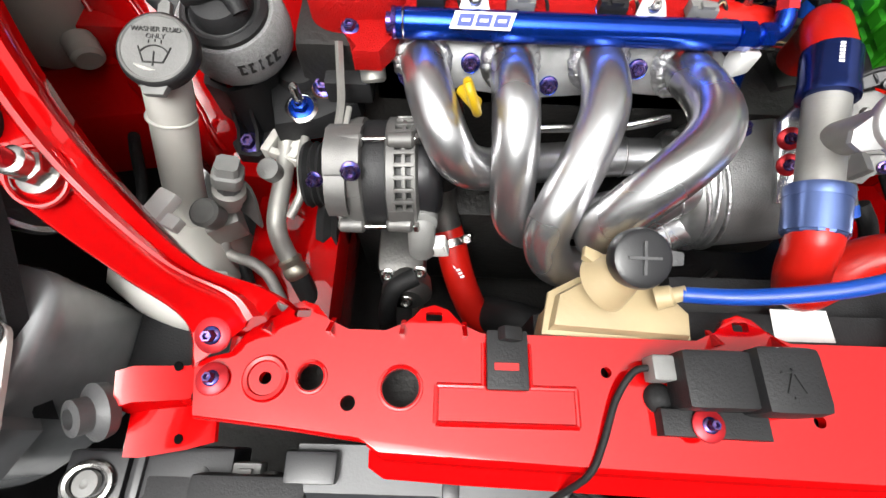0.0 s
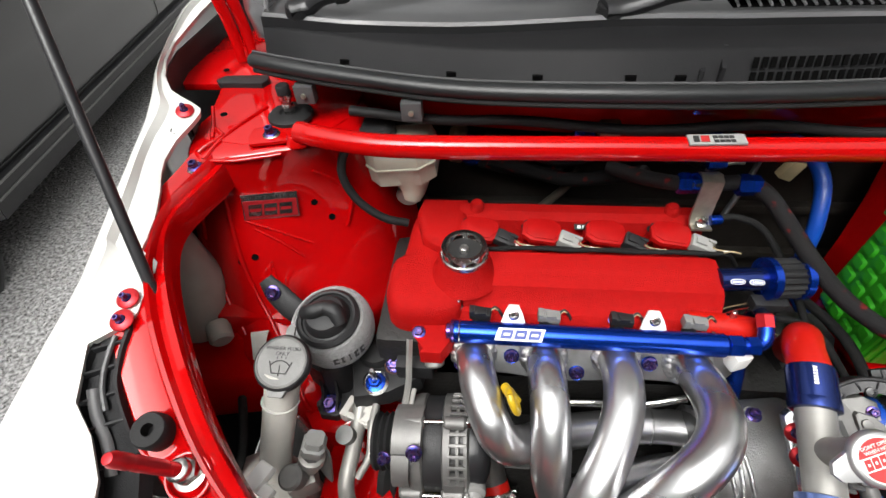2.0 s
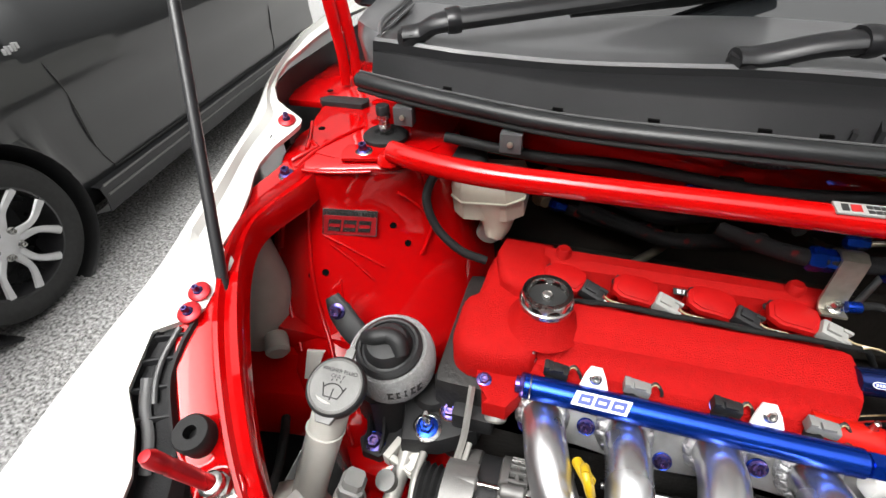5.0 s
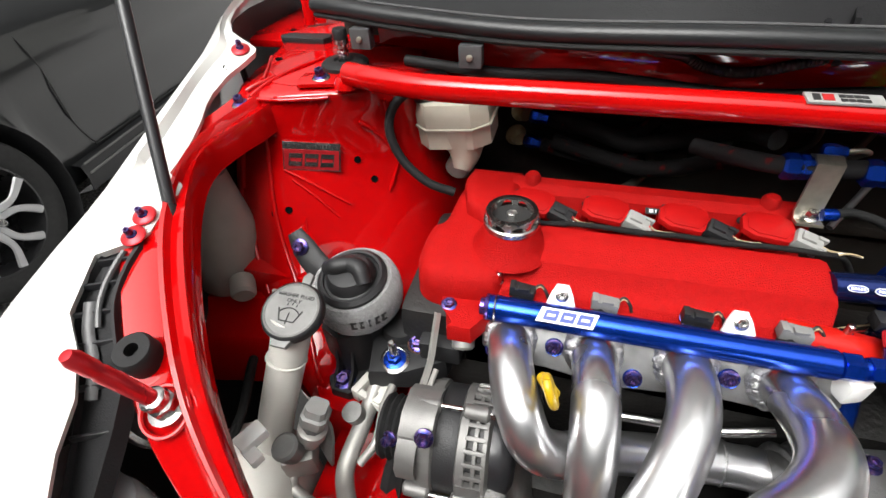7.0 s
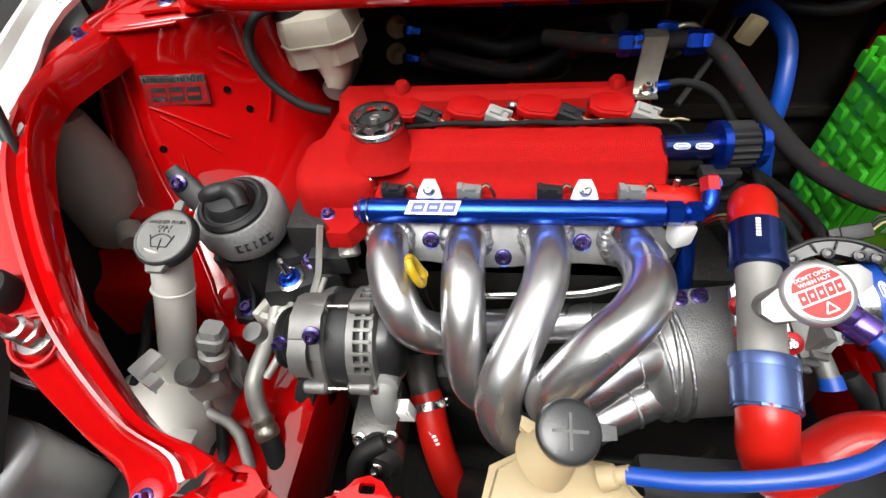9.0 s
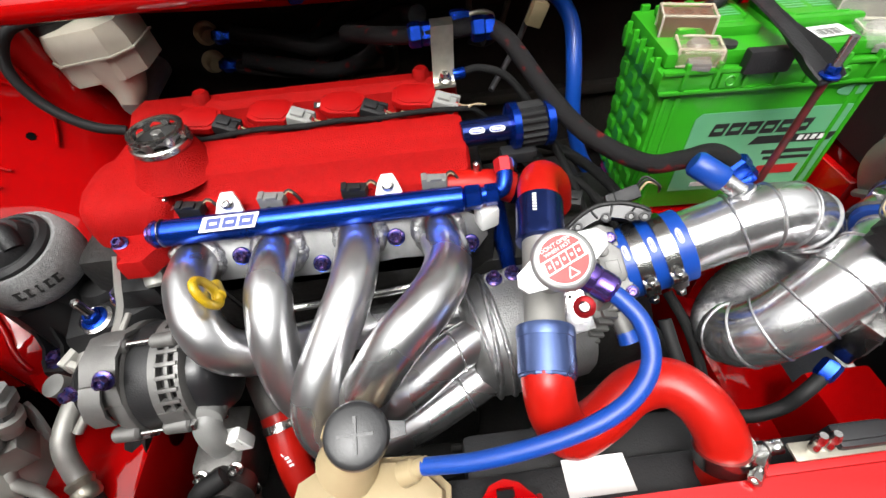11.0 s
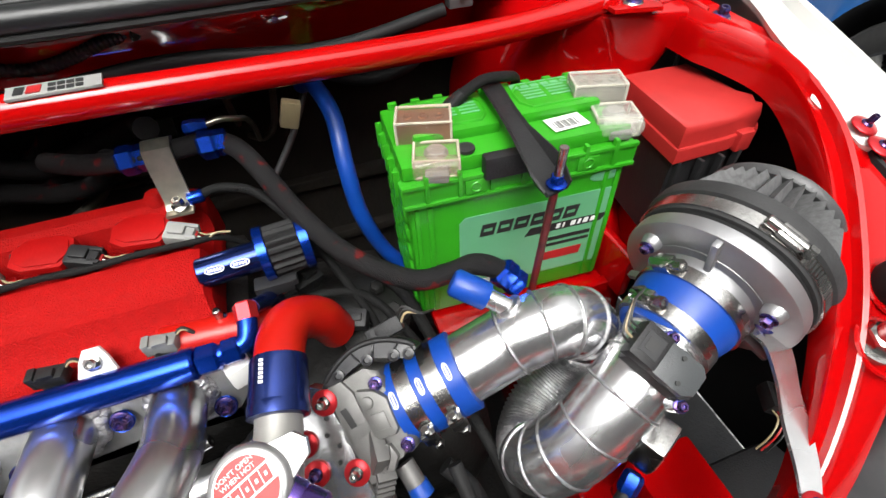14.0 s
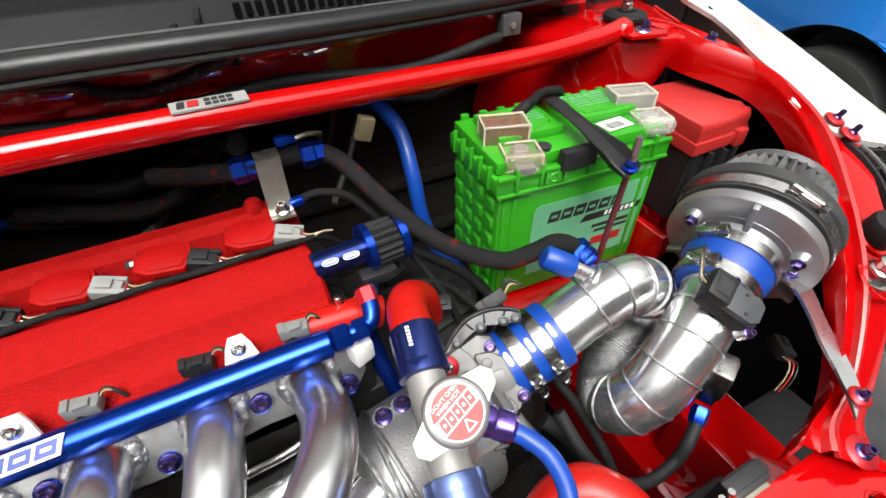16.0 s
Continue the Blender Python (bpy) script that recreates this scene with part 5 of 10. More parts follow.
tube(b, [(-0.255, 0.498, 0.880), (-0.235, 0.486, 0.882), (-0.20, 0.485, 0.886), (-0.165, 0.484, 0.888), (-0.13, 0.485, 0.885), (-0.08, 0.484, 0.888), (-0.045, 0.485, 0.885), (0.005, 0.484, 0.888), (0.045, 0.485, 0.886), (0.072, 0.492, 0.878), (0.095, 0.50, 0.85)], 0.0032, 10, 8)
solo("coil_harness", b, LOOM, "black taped wiring loom along the coils", "cable")
b = B()
tube(b, [(-0.245, 0.490, 0.880), (-0.215, 0.482, 0.886), (-0.18, 0.489, 0.884), (-0.10, 0.487, 0.886), (-0.06, 0.490, 0.884), (0.0, 0.488, 0.885), (0.05, 0.490, 0.883)], 0.0024, 8, 8)
solo("coil_harness", b, BRAID, "thin black wiring strand beside the coil loom", "cable")
b = B()
prism(b, [(-0.018, -0.0045), (0.018, -0.0045), (0.018, 0.0045), (-0.018, 0.0045)], 0, 0.0006, face((-0.098, 0.531, 0.8835), (0, -0.3, 1), (1, 0.0, 0.0)))
tag = solo("coil_label", b, INK, "small dark printed label behind the coils", "label")
b = B()
bars(b, face((-0.098, 0.531, 0.8835), (0, -0.3, 1), (1, 0, 0)) @ Matrix.Translation((0, 0, 0.0006)), [(-0.014 + k * 0.0065, -0.0025, 0.0045, 0.005, 0) for k in range(4)], 0.0003)
part("label_mark", b, LABEL_WHITE, tag)

# fuel rail
fr = thing("fuel_rail", "bright blue anodised fuel rail with silver stays", "fuel rail", (-0.118, 0.376, 0.83))
b = B()
rod(b, (-0.272, 0.378, 0.846), (0.042, 0.374, 0.850), 0.0138, seg=32, edge=0.002)
part("rail_tube", b, BLUE_ANO, fr)
for x in (-0.264, 0.031):
    b = B()
    ring_bead(b, (x, 0.3765, 0.848), (1, 0, 0.01), 0.0137, 0.0012)
    part("rail_ring", b, STEEL, fr)
b = B()
lathe(b, [(0.010, 0), (0.013, 0.002), (0.013, 0.016), (0.011, 0.018)], (0.042, 0.374, 0.850), (1, 0, 0), 6)
rod(b, (0.058, 0.374, 0.850), (0.074, 0.376, 0.852), 0.009)
lathe(b, [(0.0115, 0), (0.0115, 0.012), (0.009, 0.014)], (0.064, 0.374, 0.851), (1, 0.05, 0), 6)
tube(b, [(0.072, 0.375, 0.852), (0.082, 0.378, 0.854), (0.086, 0.386, 0.860), (0.087, 0.398, 0.866)], 0.0085, 14, 5)
part("end_fitting", b, BLUE_ANO, fr, "blue anodised elbow fitting")
b = B()
lathe(b, [(0.010, 0), (0.010, 0.014), (0.008, 0.016)], (0.087, 0.392, 0.863), (0, 0.9, 0.5), 6)
part("end_nut", b, RED_ANO, fr, "red anodised nut")
b = B()
lathe(b, [(0.006, 0), (0.0095, 0.001), (0.0095, 0.005), (0.0135, 0.006), (0.0145, 0.008), (0.0135, 0.010)], (-0.281, 0.378, 0.846), (1, 0, 0), 24)
part("end_plug", b, PURPLE, fr, "purple anodised end plug")
m = face((-0.193, 0.3688, 0.8588), (0, -0.52, 0.854))
b = B()
prism(b, [(-0.029, -0.0075), (0.026, -0.0075), (0.031, 0.0075), (-0.024, 0.0075)], 0, 0.0016, m)
part("rail_badge", b, LABEL_WHITE, fr, "white slanted badge with blue block marks")
b = B()
block_letters(b, m @ Matrix.Translation((0, 0, 0.0016)), -0.0225, -0.0052, 0.0135, 0.0105, 3, 0.0028, 0.003, 0.003)
part("badge_mark", b, BLUE_INK, fr)
for x in (-0.199, -0.034):
    b = B()
    prism(b, [(-0.016, -0.012), (0.016, -0.012), (0.011, 0.004), (0.006, 0.014), (-0.006, 0.014), (-0.011, 0.004)], 0, 0.004, face((x, 0.398, 0.856), (0, -0.75, 0.66)), bevel=0.001)
    part("rail_stay", b, LABEL_WHITE, fr, "white metal stay")
    bolt(fr, V((x, 0.398, 0.858)) + V((0, -0.003, 0.004)), (0, -0.75, 0.66), 0.0045, 0.006, STEEL)
for i, x in enumerate((-0.242, -0.158, -0.072, 0.012)):
    inj = thing("fuel_injector", "fuel injector with a %s plug" % ("black" if i % 2 == 0 else "grey"), "injector", (x, 0.394, 0.83), "fuel injectors")
    b = B()
    rod(b, (x, 0.392, 0.80), (x, 0.402, 0.855), 0.009, 0.008, 16, 0.002)
    part("injector_body", b, BLACK, inj)
    b = B()
    box(b, (x + 0.004, 0.400, 0.855), (0.024, 0.014, 0.012), 0.0025, Matrix.Rotation(radians(-8), 3, "Z"))
    box(b, (x + 0.004, 0.397, 0.862), (0.012, 0.008, 0.004), 0.001)
    box(b, (x - 0.008, 0.401, 0.856), (0.006, 0.012, 0.014), 0.001)
    part("plug", b, BLACK if i % 2 == 0 else GREY_PLASTIC, inj)
    for k in range(2):
        b = B()
        tube(b, [(x + 0.013, 0.400, 0.857), (x + 0.020, 0.404 + 0.002 * k, 0.861), (x + 0.027, 0.404, 0.854), (x + 0.030, 0.404, 0.845)], 0.0018 if k else 0.0009, 6, 4)
        part("wire", b, (CREAM, INK)[k], inj)

# manifold
man = thing("intake_manifold", "polished aluminium four-runner manifold with welded flange", "manifold", (-0.1, 0.30, 0.70))
FN = V((0, -0.87, 0.5))
fm = face((-0.103, 0.372, 0.803), FN)
b = B()
out = [(-0.170, 0.012), (-0.168, -0.016), (-0.150, -0.024), (-0.10, -0.022), (-0.06, -0.027), (-0.02, -0.028), (0.02, -0.024), (0.07, -0.020), (0.12, -0.024), (0.158, -0.020), (0.170, -0.006), (0.168, 0.010), (0.15, 0.024), (0.10, 0.028), (0.06, 0.024), (-0.06, 0.024), (-0.10, 0.026), (-0.15, 0.024)]
prism(b, out, -0.010, 0.002, fm, bevel=0.002)
flange = part("flange", b, ALU_PLATE, man)
for p, n in (((-0.199, 0.370, 0.809), TITAN), ((-0.117, 0.362, 0.791), TITAN), ((-0.033, 0.368, 0.812), TITAN), ((0.046, 0.359, 0.799), TITAN), ((-0.262, 0.362, 0.797), TITAN)):
    bolt(man, p, FN, 0.0062, 0.007, n, BLUE_ANO, 1.55)
RUN = [
    [(-0.249, 0.385, 0.797), (-0.247, 0.371, 0.808), (-0.242, 0.343, 0.818), (-0.237, 0.319, 0.820), (-0.224, 0.286, 0.808), (-0.207, 0.272, 0.782), (-0.180, 0.284, 0.750), (-0.145, 0.308, 0.724), (-0.095, 0.325, 0.708), (-0.040, 0.333, 0.707), (0.000, 0.336, 0.709), (0.050, 0.332, 0.712)],
    [(-0.160, 0.385, 0.797), (-0.159, 0.368, 0.812), (-0.158, 0.332, 0.821), (-0.157, 0.298, 0.817), (-0.155, 0.267, 0.792), (-0.152, 0.248, 0.752), (-0.141, 0.240, 0.716), (-0.112, 0.246, 0.690), (-0.060, 0.270, 0.678), (0.000, 0.288, 0.676), (0.050, 0.295, 0.682)],
    [(-0.071, 0.385, 0.797), (-0.072, 0.370, 0.816), (-0.072, 0.334, 0.823), (-0.078, 0.298, 0.819), (-0.096, 0.256, 0.803), (-0.113, 0.225, 0.780), (-0.120, 0.206, 0.753), (-0.108, 0.193, 0.727), (-0.078, 0.195, 0.706), (-0.035, 0.214, 0.692), (0.000, 0.230, 0.694), (0.027, 0.243, 0.698), (0.055, 0.256, 0.702)],
    [(0.012, 0.385, 0.797), (0.013, 0.370, 0.812), (0.016, 0.341, 0.824), (0.018, 0.313, 0.832), (0.011, 0.280, 0.842), (-0.006, 0.252, 0.843), (-0.034, 0.228, 0.831), (-0.062, 0.212, 0.797), (-0.073, 0.208, 0.768), (-0.062, 0.213, 0.745), (-0.034, 0.232, 0.735), (0.000, 0.255, 0.738), (0.022, 0.267, 0.741), (0.055, 0.282, 0.742)],
]
FO = V((-0.103, 0.372, 0.803))
for k, pts in enumerate(RUN):
    b = B()
    tube(b, pts, [0.0245] + [0.0225] * (len(pts) - 1), 32, 10)
    part("runner", b, ALU_RUNNER, man, "polished bent aluminium runner")
    # fillet weld where the runner leaves the flange
    line = spline(pts, 20)
    p = next(q for q in line if (q - FO).dot(FN) > 0.003)
    side, rise = V((1, 0, 0)), FN.cross(V((1, 0, 0)))
    b = B()
    rnd_w = np.random.default_rng(30 + k)
    for ring, lift, n in ((0.0265, 0.0, 34), (0.0245, 0.0045, 30)):
        for e in range(n):
            a = 2 * math.pi * (e + rnd_w.uniform(-0.2, 0.2)) / n
            r = ring + rnd_w.uniform(-0.0012, 0.0016)
            q = p + FN * (lift + rnd_w.uniform(-0.001, 0.001)) + (side * math.cos(a) + rise * math.sin(a)) * r
            k2 = rnd_w.uniform(0.8, 1.25)
            lathe(b, [(0.0054 * k2, -0.002), (0.0046 * k2, 0.0004), (0.0026 * k2, 0.0015), (0, 0.0018)], q, FN + (side * math.cos(a) + rise * math.sin(a)) * 0.7, 8)
    part("weld_bead", b, ALU_WELD, man, "lumpy fillet weld")
    if k != 1:
        c = spline(pts, 10)[-14]
        b = B()
        ring_bead(b, c, V(pts[-1]) - V(pts[-2]), 0.0226, 0.0016)
        part("weld_bead", b, ALU_WELD, man)
b = B()
tube(b, [(-0.17, 0.345, 0.738), (-0.10, 0.346, 0.744), (-0.03, 0.345, 0.752), (0.02, 0.35, 0.765)], 0.0055, 12, 6)
part("thin_tube", b, STEEL, man)
PA, PD = V((0.046, 0.296, 0.706)), V((1, 0.12, 0.06)).normalized()
b = B()
lathe(b, [(0.052, -0.016), (0.060, -0.012), (0.0655, -0.002), (0.0685, 0.010), (0.0690, 0.018)], PA, PD, 48)
part("collector", b, ALU_PLATE, man, "welded collector cone of dull aluminium")
for z, r, tilt in ((-0.001, 0.0660, 0.10), (0.009, 0.0686, -0.05), (0.018, 0.0694, 0.04)):
    b = B()
    ring_bead(b, PA + PD * z, PD + V((0, tilt, tilt * 0.6)), r, 0.0030, 56)
    part("plenum_seam", b, ALU_WELD, man)
b = B()
lathe(b, [(0.0690, 0.016), (0.0690, 0.104), (0.064, 0.112), (0.02, 0.116)], PA, PD, 56)
part("plenum", b, ALU_PLENUM, man, "dull grey aluminium plenum drum")
for p in ((0.066, 0.324, 0.772), (0.087, 0.328, 0.772)):
    b = B()
    lathe(b, [(0.015, -0.012), (0.013, 0.0), (0.011, 0.003), (0, 0.003)], p, (0, -0.05, 1), 24)
    part("bolt_boss", b, ALU_PLENUM, man)
    bolt(man, V(p) + V((0, 0, 0.003)), (0, -0.05, 1), 0.0062, 0.010, TITAN)
b = B()
box(b, (0.148, 0.308, 0.755), (0.012, 0.10, 0.12), 0.004, Matrix.Rotation(radians(18), 3, "Y"))
part("plenum_flange", b, ALU_CAST, man, "ribbed cast flange plate")
for k in range(8):
    b = B()
    box(b, (0.149 + 0.0022 * k, 0.276, 0.712 + k * 0.011), (0.016, 0.05, 0.004), 0.001, Matrix.Rotation(radians(18), 3, "Y"))
    part("flange_rib", b, ALU_CAST, man)

# dipstick
ds = thing("dipstick", "yellow plastic dipstick loop handle", "dipstick", (-0.205, 0.315, 0.78))
b = B()
A0, A1 = V((-0.2055, 0.298, 0.860)), V((-0.1975, 0.298, 0.822))
LN = V((0.93, 0.20, 0.30)).normalized()
LU = (V((0.1, 0.0, 1)) - LN * V((0.1, 0.0, 1)).dot(LN)).normalized()
LV = LN.cross(LU)
LC = V((-0.200, 0.291, 0.848))
tube(b, [LC + LU * 0.0165 * math.cos(a) + LV * 0.0105 * math.sin(a) for a in np.linspace(0, 2 * math.pi, 33)], 0.0042, 10, 1)
part("loop", b, YELLOW, ds, "yellow finger ring")
b = B()
rod(b, LC - LU * 0.014 + V((0, 0.004, 0)), A0.lerp(A1, 0.6) + V((-0.008, 0.022, -0.012)), 0.0065, 0.0055, 14, 0.001)
part("grip_stub", b, YELLOW, ds)
b = B()
rod(b, A0.lerp(A1, 0.6) + V((-0.008, 0.022, -0.012)), (-0.20, 0.345, 0.70), 0.0032, seg=8)
part("stick", b, STEEL, ds)

# alternator
alt = thing("alternator", "cast aluminium alternator with vented ends", "alternator", (-0.29, 0.265, 0.66))
AC, AD = V((-0.333, 0.285, 0.728)), V((1, 0.03, 0.03)).normalized()


def on_alt(ang, r, z):
    """A point round the alternator's axis: angle from straight up towards the front."""
    return AC + AD * z + V((0, -math.sin(radians(ang)), math.cos(radians(ang)))) * r


def round_alt(bm, ang, z, size, r, bevel=0.001):
    """A block set on the alternator's rim, its length along the axis."""
    out = V((0, -math.sin(radians(ang)), math.cos(radians(ang))))
    return box(bm, on_alt(ang, r, z), size, bevel, Matrix((AD.cross(out), AD, out)).transposed())


b = B()
lathe(b, [(0.020, -0.010), (0.030, -0.008), (0.036, -0.002), (0.050, 0.006), (0.057, 0.014), (0.0600, 0.022), (0.0600, 0.030), (0.0575, 0.032)], AC, AD, 64)
part("front_housing", b, ALU_CAST, alt)
b = B()
lathe(b, [(0.0565, 0.031), (0.0572, 0.033), (0.0572, 0.053), (0.0565, 0.055)], AC, AD, 64)
part("stator", b, BLACK, alt, "dark laminated stator ring")
b = B()
lathe(b, [(0.0565, 0.054), (0.0600, 0.056), (0.0600, 0.064)], AC, AD, 64)
lathe(b, [(0.0585, 0.080), (0.0580, 0.084), (0.050, 0.087), (0, 0.087)], AC, AD, 64)
part("rear_housing", b, ALU_CAST, alt)
b = B()
lathe(b, [(0.0520, 0.060), (0.0530, 0.062), (0.0530, 0.082), (0.0520, 0.083)], AC, AD, 56)
part("winding_ring", b, INK, alt, "dark windings behind the vent bars")
for i in range(30):
    ang = i * 12
    if 76 <= ang <= 100 or 196 <= ang <= 220:
        continue
    b = B()
    round_alt(b, ang, 0.072, (0.0042, 0.021, 0.007), 0.0572)
    part("vent_bar", b, ALU_CAST, alt)
b = B()
lathe(b, [(0.0562, 0.0705), (0.0590, 0.071), (0.0590, 0.0745), (0.0562, 0.075)], AC, AD, 64, cap=False)
part("vent_hoop", b, ALU_CAST, alt)
for a0, a1 in ((70, 106), (190, 226)):
    b = B()
    loft(b, [[on_alt(a, r, z) for a in np.linspace(a0, a1, 9)] for z, r in ((0.056, 0.058), (0.058, 0.0612), (0.080, 0.0608), (0.084, 0.057))], 0.004)
    part("solid_web", b, ALU_CAST, alt)
for k, ang in enumerate((112, 122, 132, 142)):
    b = B()
    round_alt(b, ang, 0.012, (0.0050, 0.026, 0.008), 0.0548, 0.002)
    part("front_slot", b, INK, alt)
    b = B()
    tube(b, [on_alt(ang + 5, 0.040, -0.003), on_alt(ang + 5, 0.053, 0.005), on_alt(ang + 5, 0.0595, 0.014), on_alt(ang + 5, 0.0600, 0.026)], 0.0032, 10, 5)
    part("front_fin", b, ALU_CAST, alt)
b = B()
lathe(b, [(0.050, 0.085), (0.050, 0.096), (0.046, 0.104), (0.034, 0.110), (0.020, 0.111), (0, 0.111)], AC, AD, 48, wobble=lambda i, h: 1 + (0.015 if i % 8 < 4 else -0.01))
part("rear_cover", b, BLACK_SATIN, alt, "black plastic rear cover")
for ang in (0, 92, 150, 235):
    b = B()
    rod(b, on_alt(ang, 0.0622, 0.006), on_alt(ang, 0.0622, 0.086), 0.0026, seg=12)
    part("through_bolt", b, STEEL, alt)
    for z0, z1 in ((0.004, 0.032), (0.054, 0.082)):
        b = B()
        rod(b, on_alt(ang, 0.0600, z0), on_alt(ang, 0.0600, z1), 0.0075, 0.0085, 16, 0.003)
        part("bolt_lug", b, ALU_CAST, alt)
    b = B()
    lathe(b, [(0.006, 0), (0.006, 0.004), (0.0045, 0.005), (0, 0.005)], on_alt(ang, 0.0622, 0.083), AD, 6)
    part("lug_nut", b, STEEL, alt)
# adjusting ear: a flat-faced arm that rises from the nose to the stay bolt
b = B()
loft(b, [[on_alt(a, r, z) for a, r in ((-30, 0.046), (-24, 0.060), (-8, 0.068), (14, 0.070), (34, 0.066), (54, 0.061), (64, 0.048))] for z in (-0.004, 0.004, 0.024, 0.030)], 0.004)
part("mount_ear", b, ALU_CAST, alt)
b = B()
loft(b, [[on_alt(a, r, z) for a, r in ((30, 0.060), (34, 0.069), (46, 0.071), (60, 0.069), (74, 0.062))] for z in (-0.002, 0.004, 0.012, 0.018)], 0.003)
part("mount_ear", b, ALU_CAST, alt)
b = B()
lathe(b, [(0.010, -0.036), (0.034, -0.036), (0.036, -0.032), (0.032, -0.028), (0.036, -0.024), (0.032, -0.020), (0.036, -0.016), (0.032, -0.012), (0.034, -0.008), (0.015, -0.006)], AC, AD, 40)
part("pulley", b, RUBBER, alt, "black ribbed belt pulley")
b = B()
prism(b, [(-0.011, -0.014), (0.011, -0.014), (0.011, 0.014), (-0.011, 0.014)], 0, 0.001, face(on_alt(112, 0.0573, 0.043), V((0, -math.sin(radians(112)), math.cos(radians(112)))), AD))
stk = part("sticker", b, YELLOW_LABEL, alt, "yellow warning sticker with dark bars")
b = B()
bars(b, face(on_alt(112, 0.0584, 0.043), V((0, -math.sin(radians(112)), math.cos(radians(112)))), AD), [(-0.008, -0.010 + k * 0.006, 0.016, 0.0018, 0) for k in range(4)], 0.0003)
part("sticker_mark", b, INK, stk)
b = B()
lathe(b, [(0.013, 0), (0.0175, 0.004), (0.0175, 0.012), (0.0165, 0.014), (0.0175, 0.016), (0.0165, 0.024), (0.012, 0.027)], (-0.244, 0.254, 0.716), (0.05, -0.93, 0.28), 28)
part("boot_ring", b, GREY_PLASTIC, alt, "grey rubber boot")
b = B()
tube(b, [(-0.243, 0.240, 0.722), (-0.243, 0.229, 0.716), (-0.243, 0.222, 0.700), (-0.243, 0.221, 0.676)], [0.0155, 0.0150, 0.0145, 0.0150], 20, 6, 0.85)
part("connector_boot", b, GREY_PLASTIC, alt, "grey rubber connector boot")
b = B()
box(b, (-0.224, 0.224, 0.682), (0.020, 0.014, 0.032), 0.003, Matrix.Rotation(radians(-10), 3, "Y"))
box(b, (-0.224, 0.219, 0.690), (0.012, 0.008, 0.014), 0.002, Matrix.Rotation(radians(-10), 3, "Y"))
part("connector_clip", b, LABEL_WHITE, alt, "pale connector clip")
bolt(alt, on_alt(30, 0.0715, 0.024), (0.1, -0.75, 0.62), 0.0066, 0.011)
bolt(alt, on_alt(36, 0.066, -0.010), (-0.3, -0.8, 0.5), 0.0055, 0.010)
b = B()
loft(b, [[p + V((-w, 0.0, 0)), p + V((0, -0.003, 0.003)), p + V((w, 0.0, 0))] for p, w in zip(spline([(-0.329, 0.378, 0.822), (-0.328, 0.352, 0.803), (-0.328, 0.332, 0.787), (-0.331, 0.300, 0.776), (-0.334, 0.280, 0.768), (-0.337, 0.262, 0.752), (-0.336, 0.252, 0.745)], 6), [0.004] * 37)], 0.002)
stay = thing("adjuster_stay", "pale steel stay between engine and alternator", "stay", (-0.33, 0.30, 0.78))
part("stay_strip", b, ALU_DULL, stay)
b = B()
tube(b, [(-0.320, 0.330, 0.783), (-0.323, 0.300, 0.778), (-0.328, 0.274, 0.768), (-0.332, 0.258, 0.752)], 0.0032, 8, 6)
part("stay_brace", b, ALU_DULL, stay)

# pumps and brackets below the alternator
acc = thing("water_pump", "oily aluminium pump housing below the alternator", "pump", (-0.25, 0.25, 0.5))
b = B()
box(b, (-0.270, 0.25, 0.585), (0.060, 0.08, 0.09), 0.012)
lathe(b, [(0.03, 0), (0.032, 0.02), (0.02, 0.03), (0, 0.03)], (-0.262, 0.21, 0.60), (0, -1, 0.3), 20)
part("pump_body", b, ALU_DARK, acc)
for p in ((-0.246, 0.212, 0.628), (-0.262, 0.180, 0.610), (-0.248, 0.208, 0.565), (-0.285, 0.208, 0.625)):
    bolt(acc, p, (0, -0.6, 0.8), 0.006, 0.010, STEEL)
b = B()
tube(b, [(-0.25, 0.20, 0.645), (-0.275, 0.185, 0.64), (-0.285, 0.165, 0.60), (-0.285, 0.15, 0.52)], 0.011, 14, 6)
part("pump_hose", b, RUBBER, acc, "black rubber hose")
b = B()
tube(b, [(-0.25, 0.21, 0.56), (-0.250, 0.19, 0.54), (-0.250, 0.18, 0.50)], 0.008, 12, 6)
part("pump_pipe", b, ZINC, acc)
b = B()
lathe(b, [(0.02, -0.03), (0.055, -0.03), (0.058, -0.02), (0.052, -0.012), (0.058, -0.004), (0.02, 0)], (-0.345, 0.28, 0.60), (1, 0, 0), 40)
part("belt_pulley", b, RUBBER, acc, "black belt pulley")

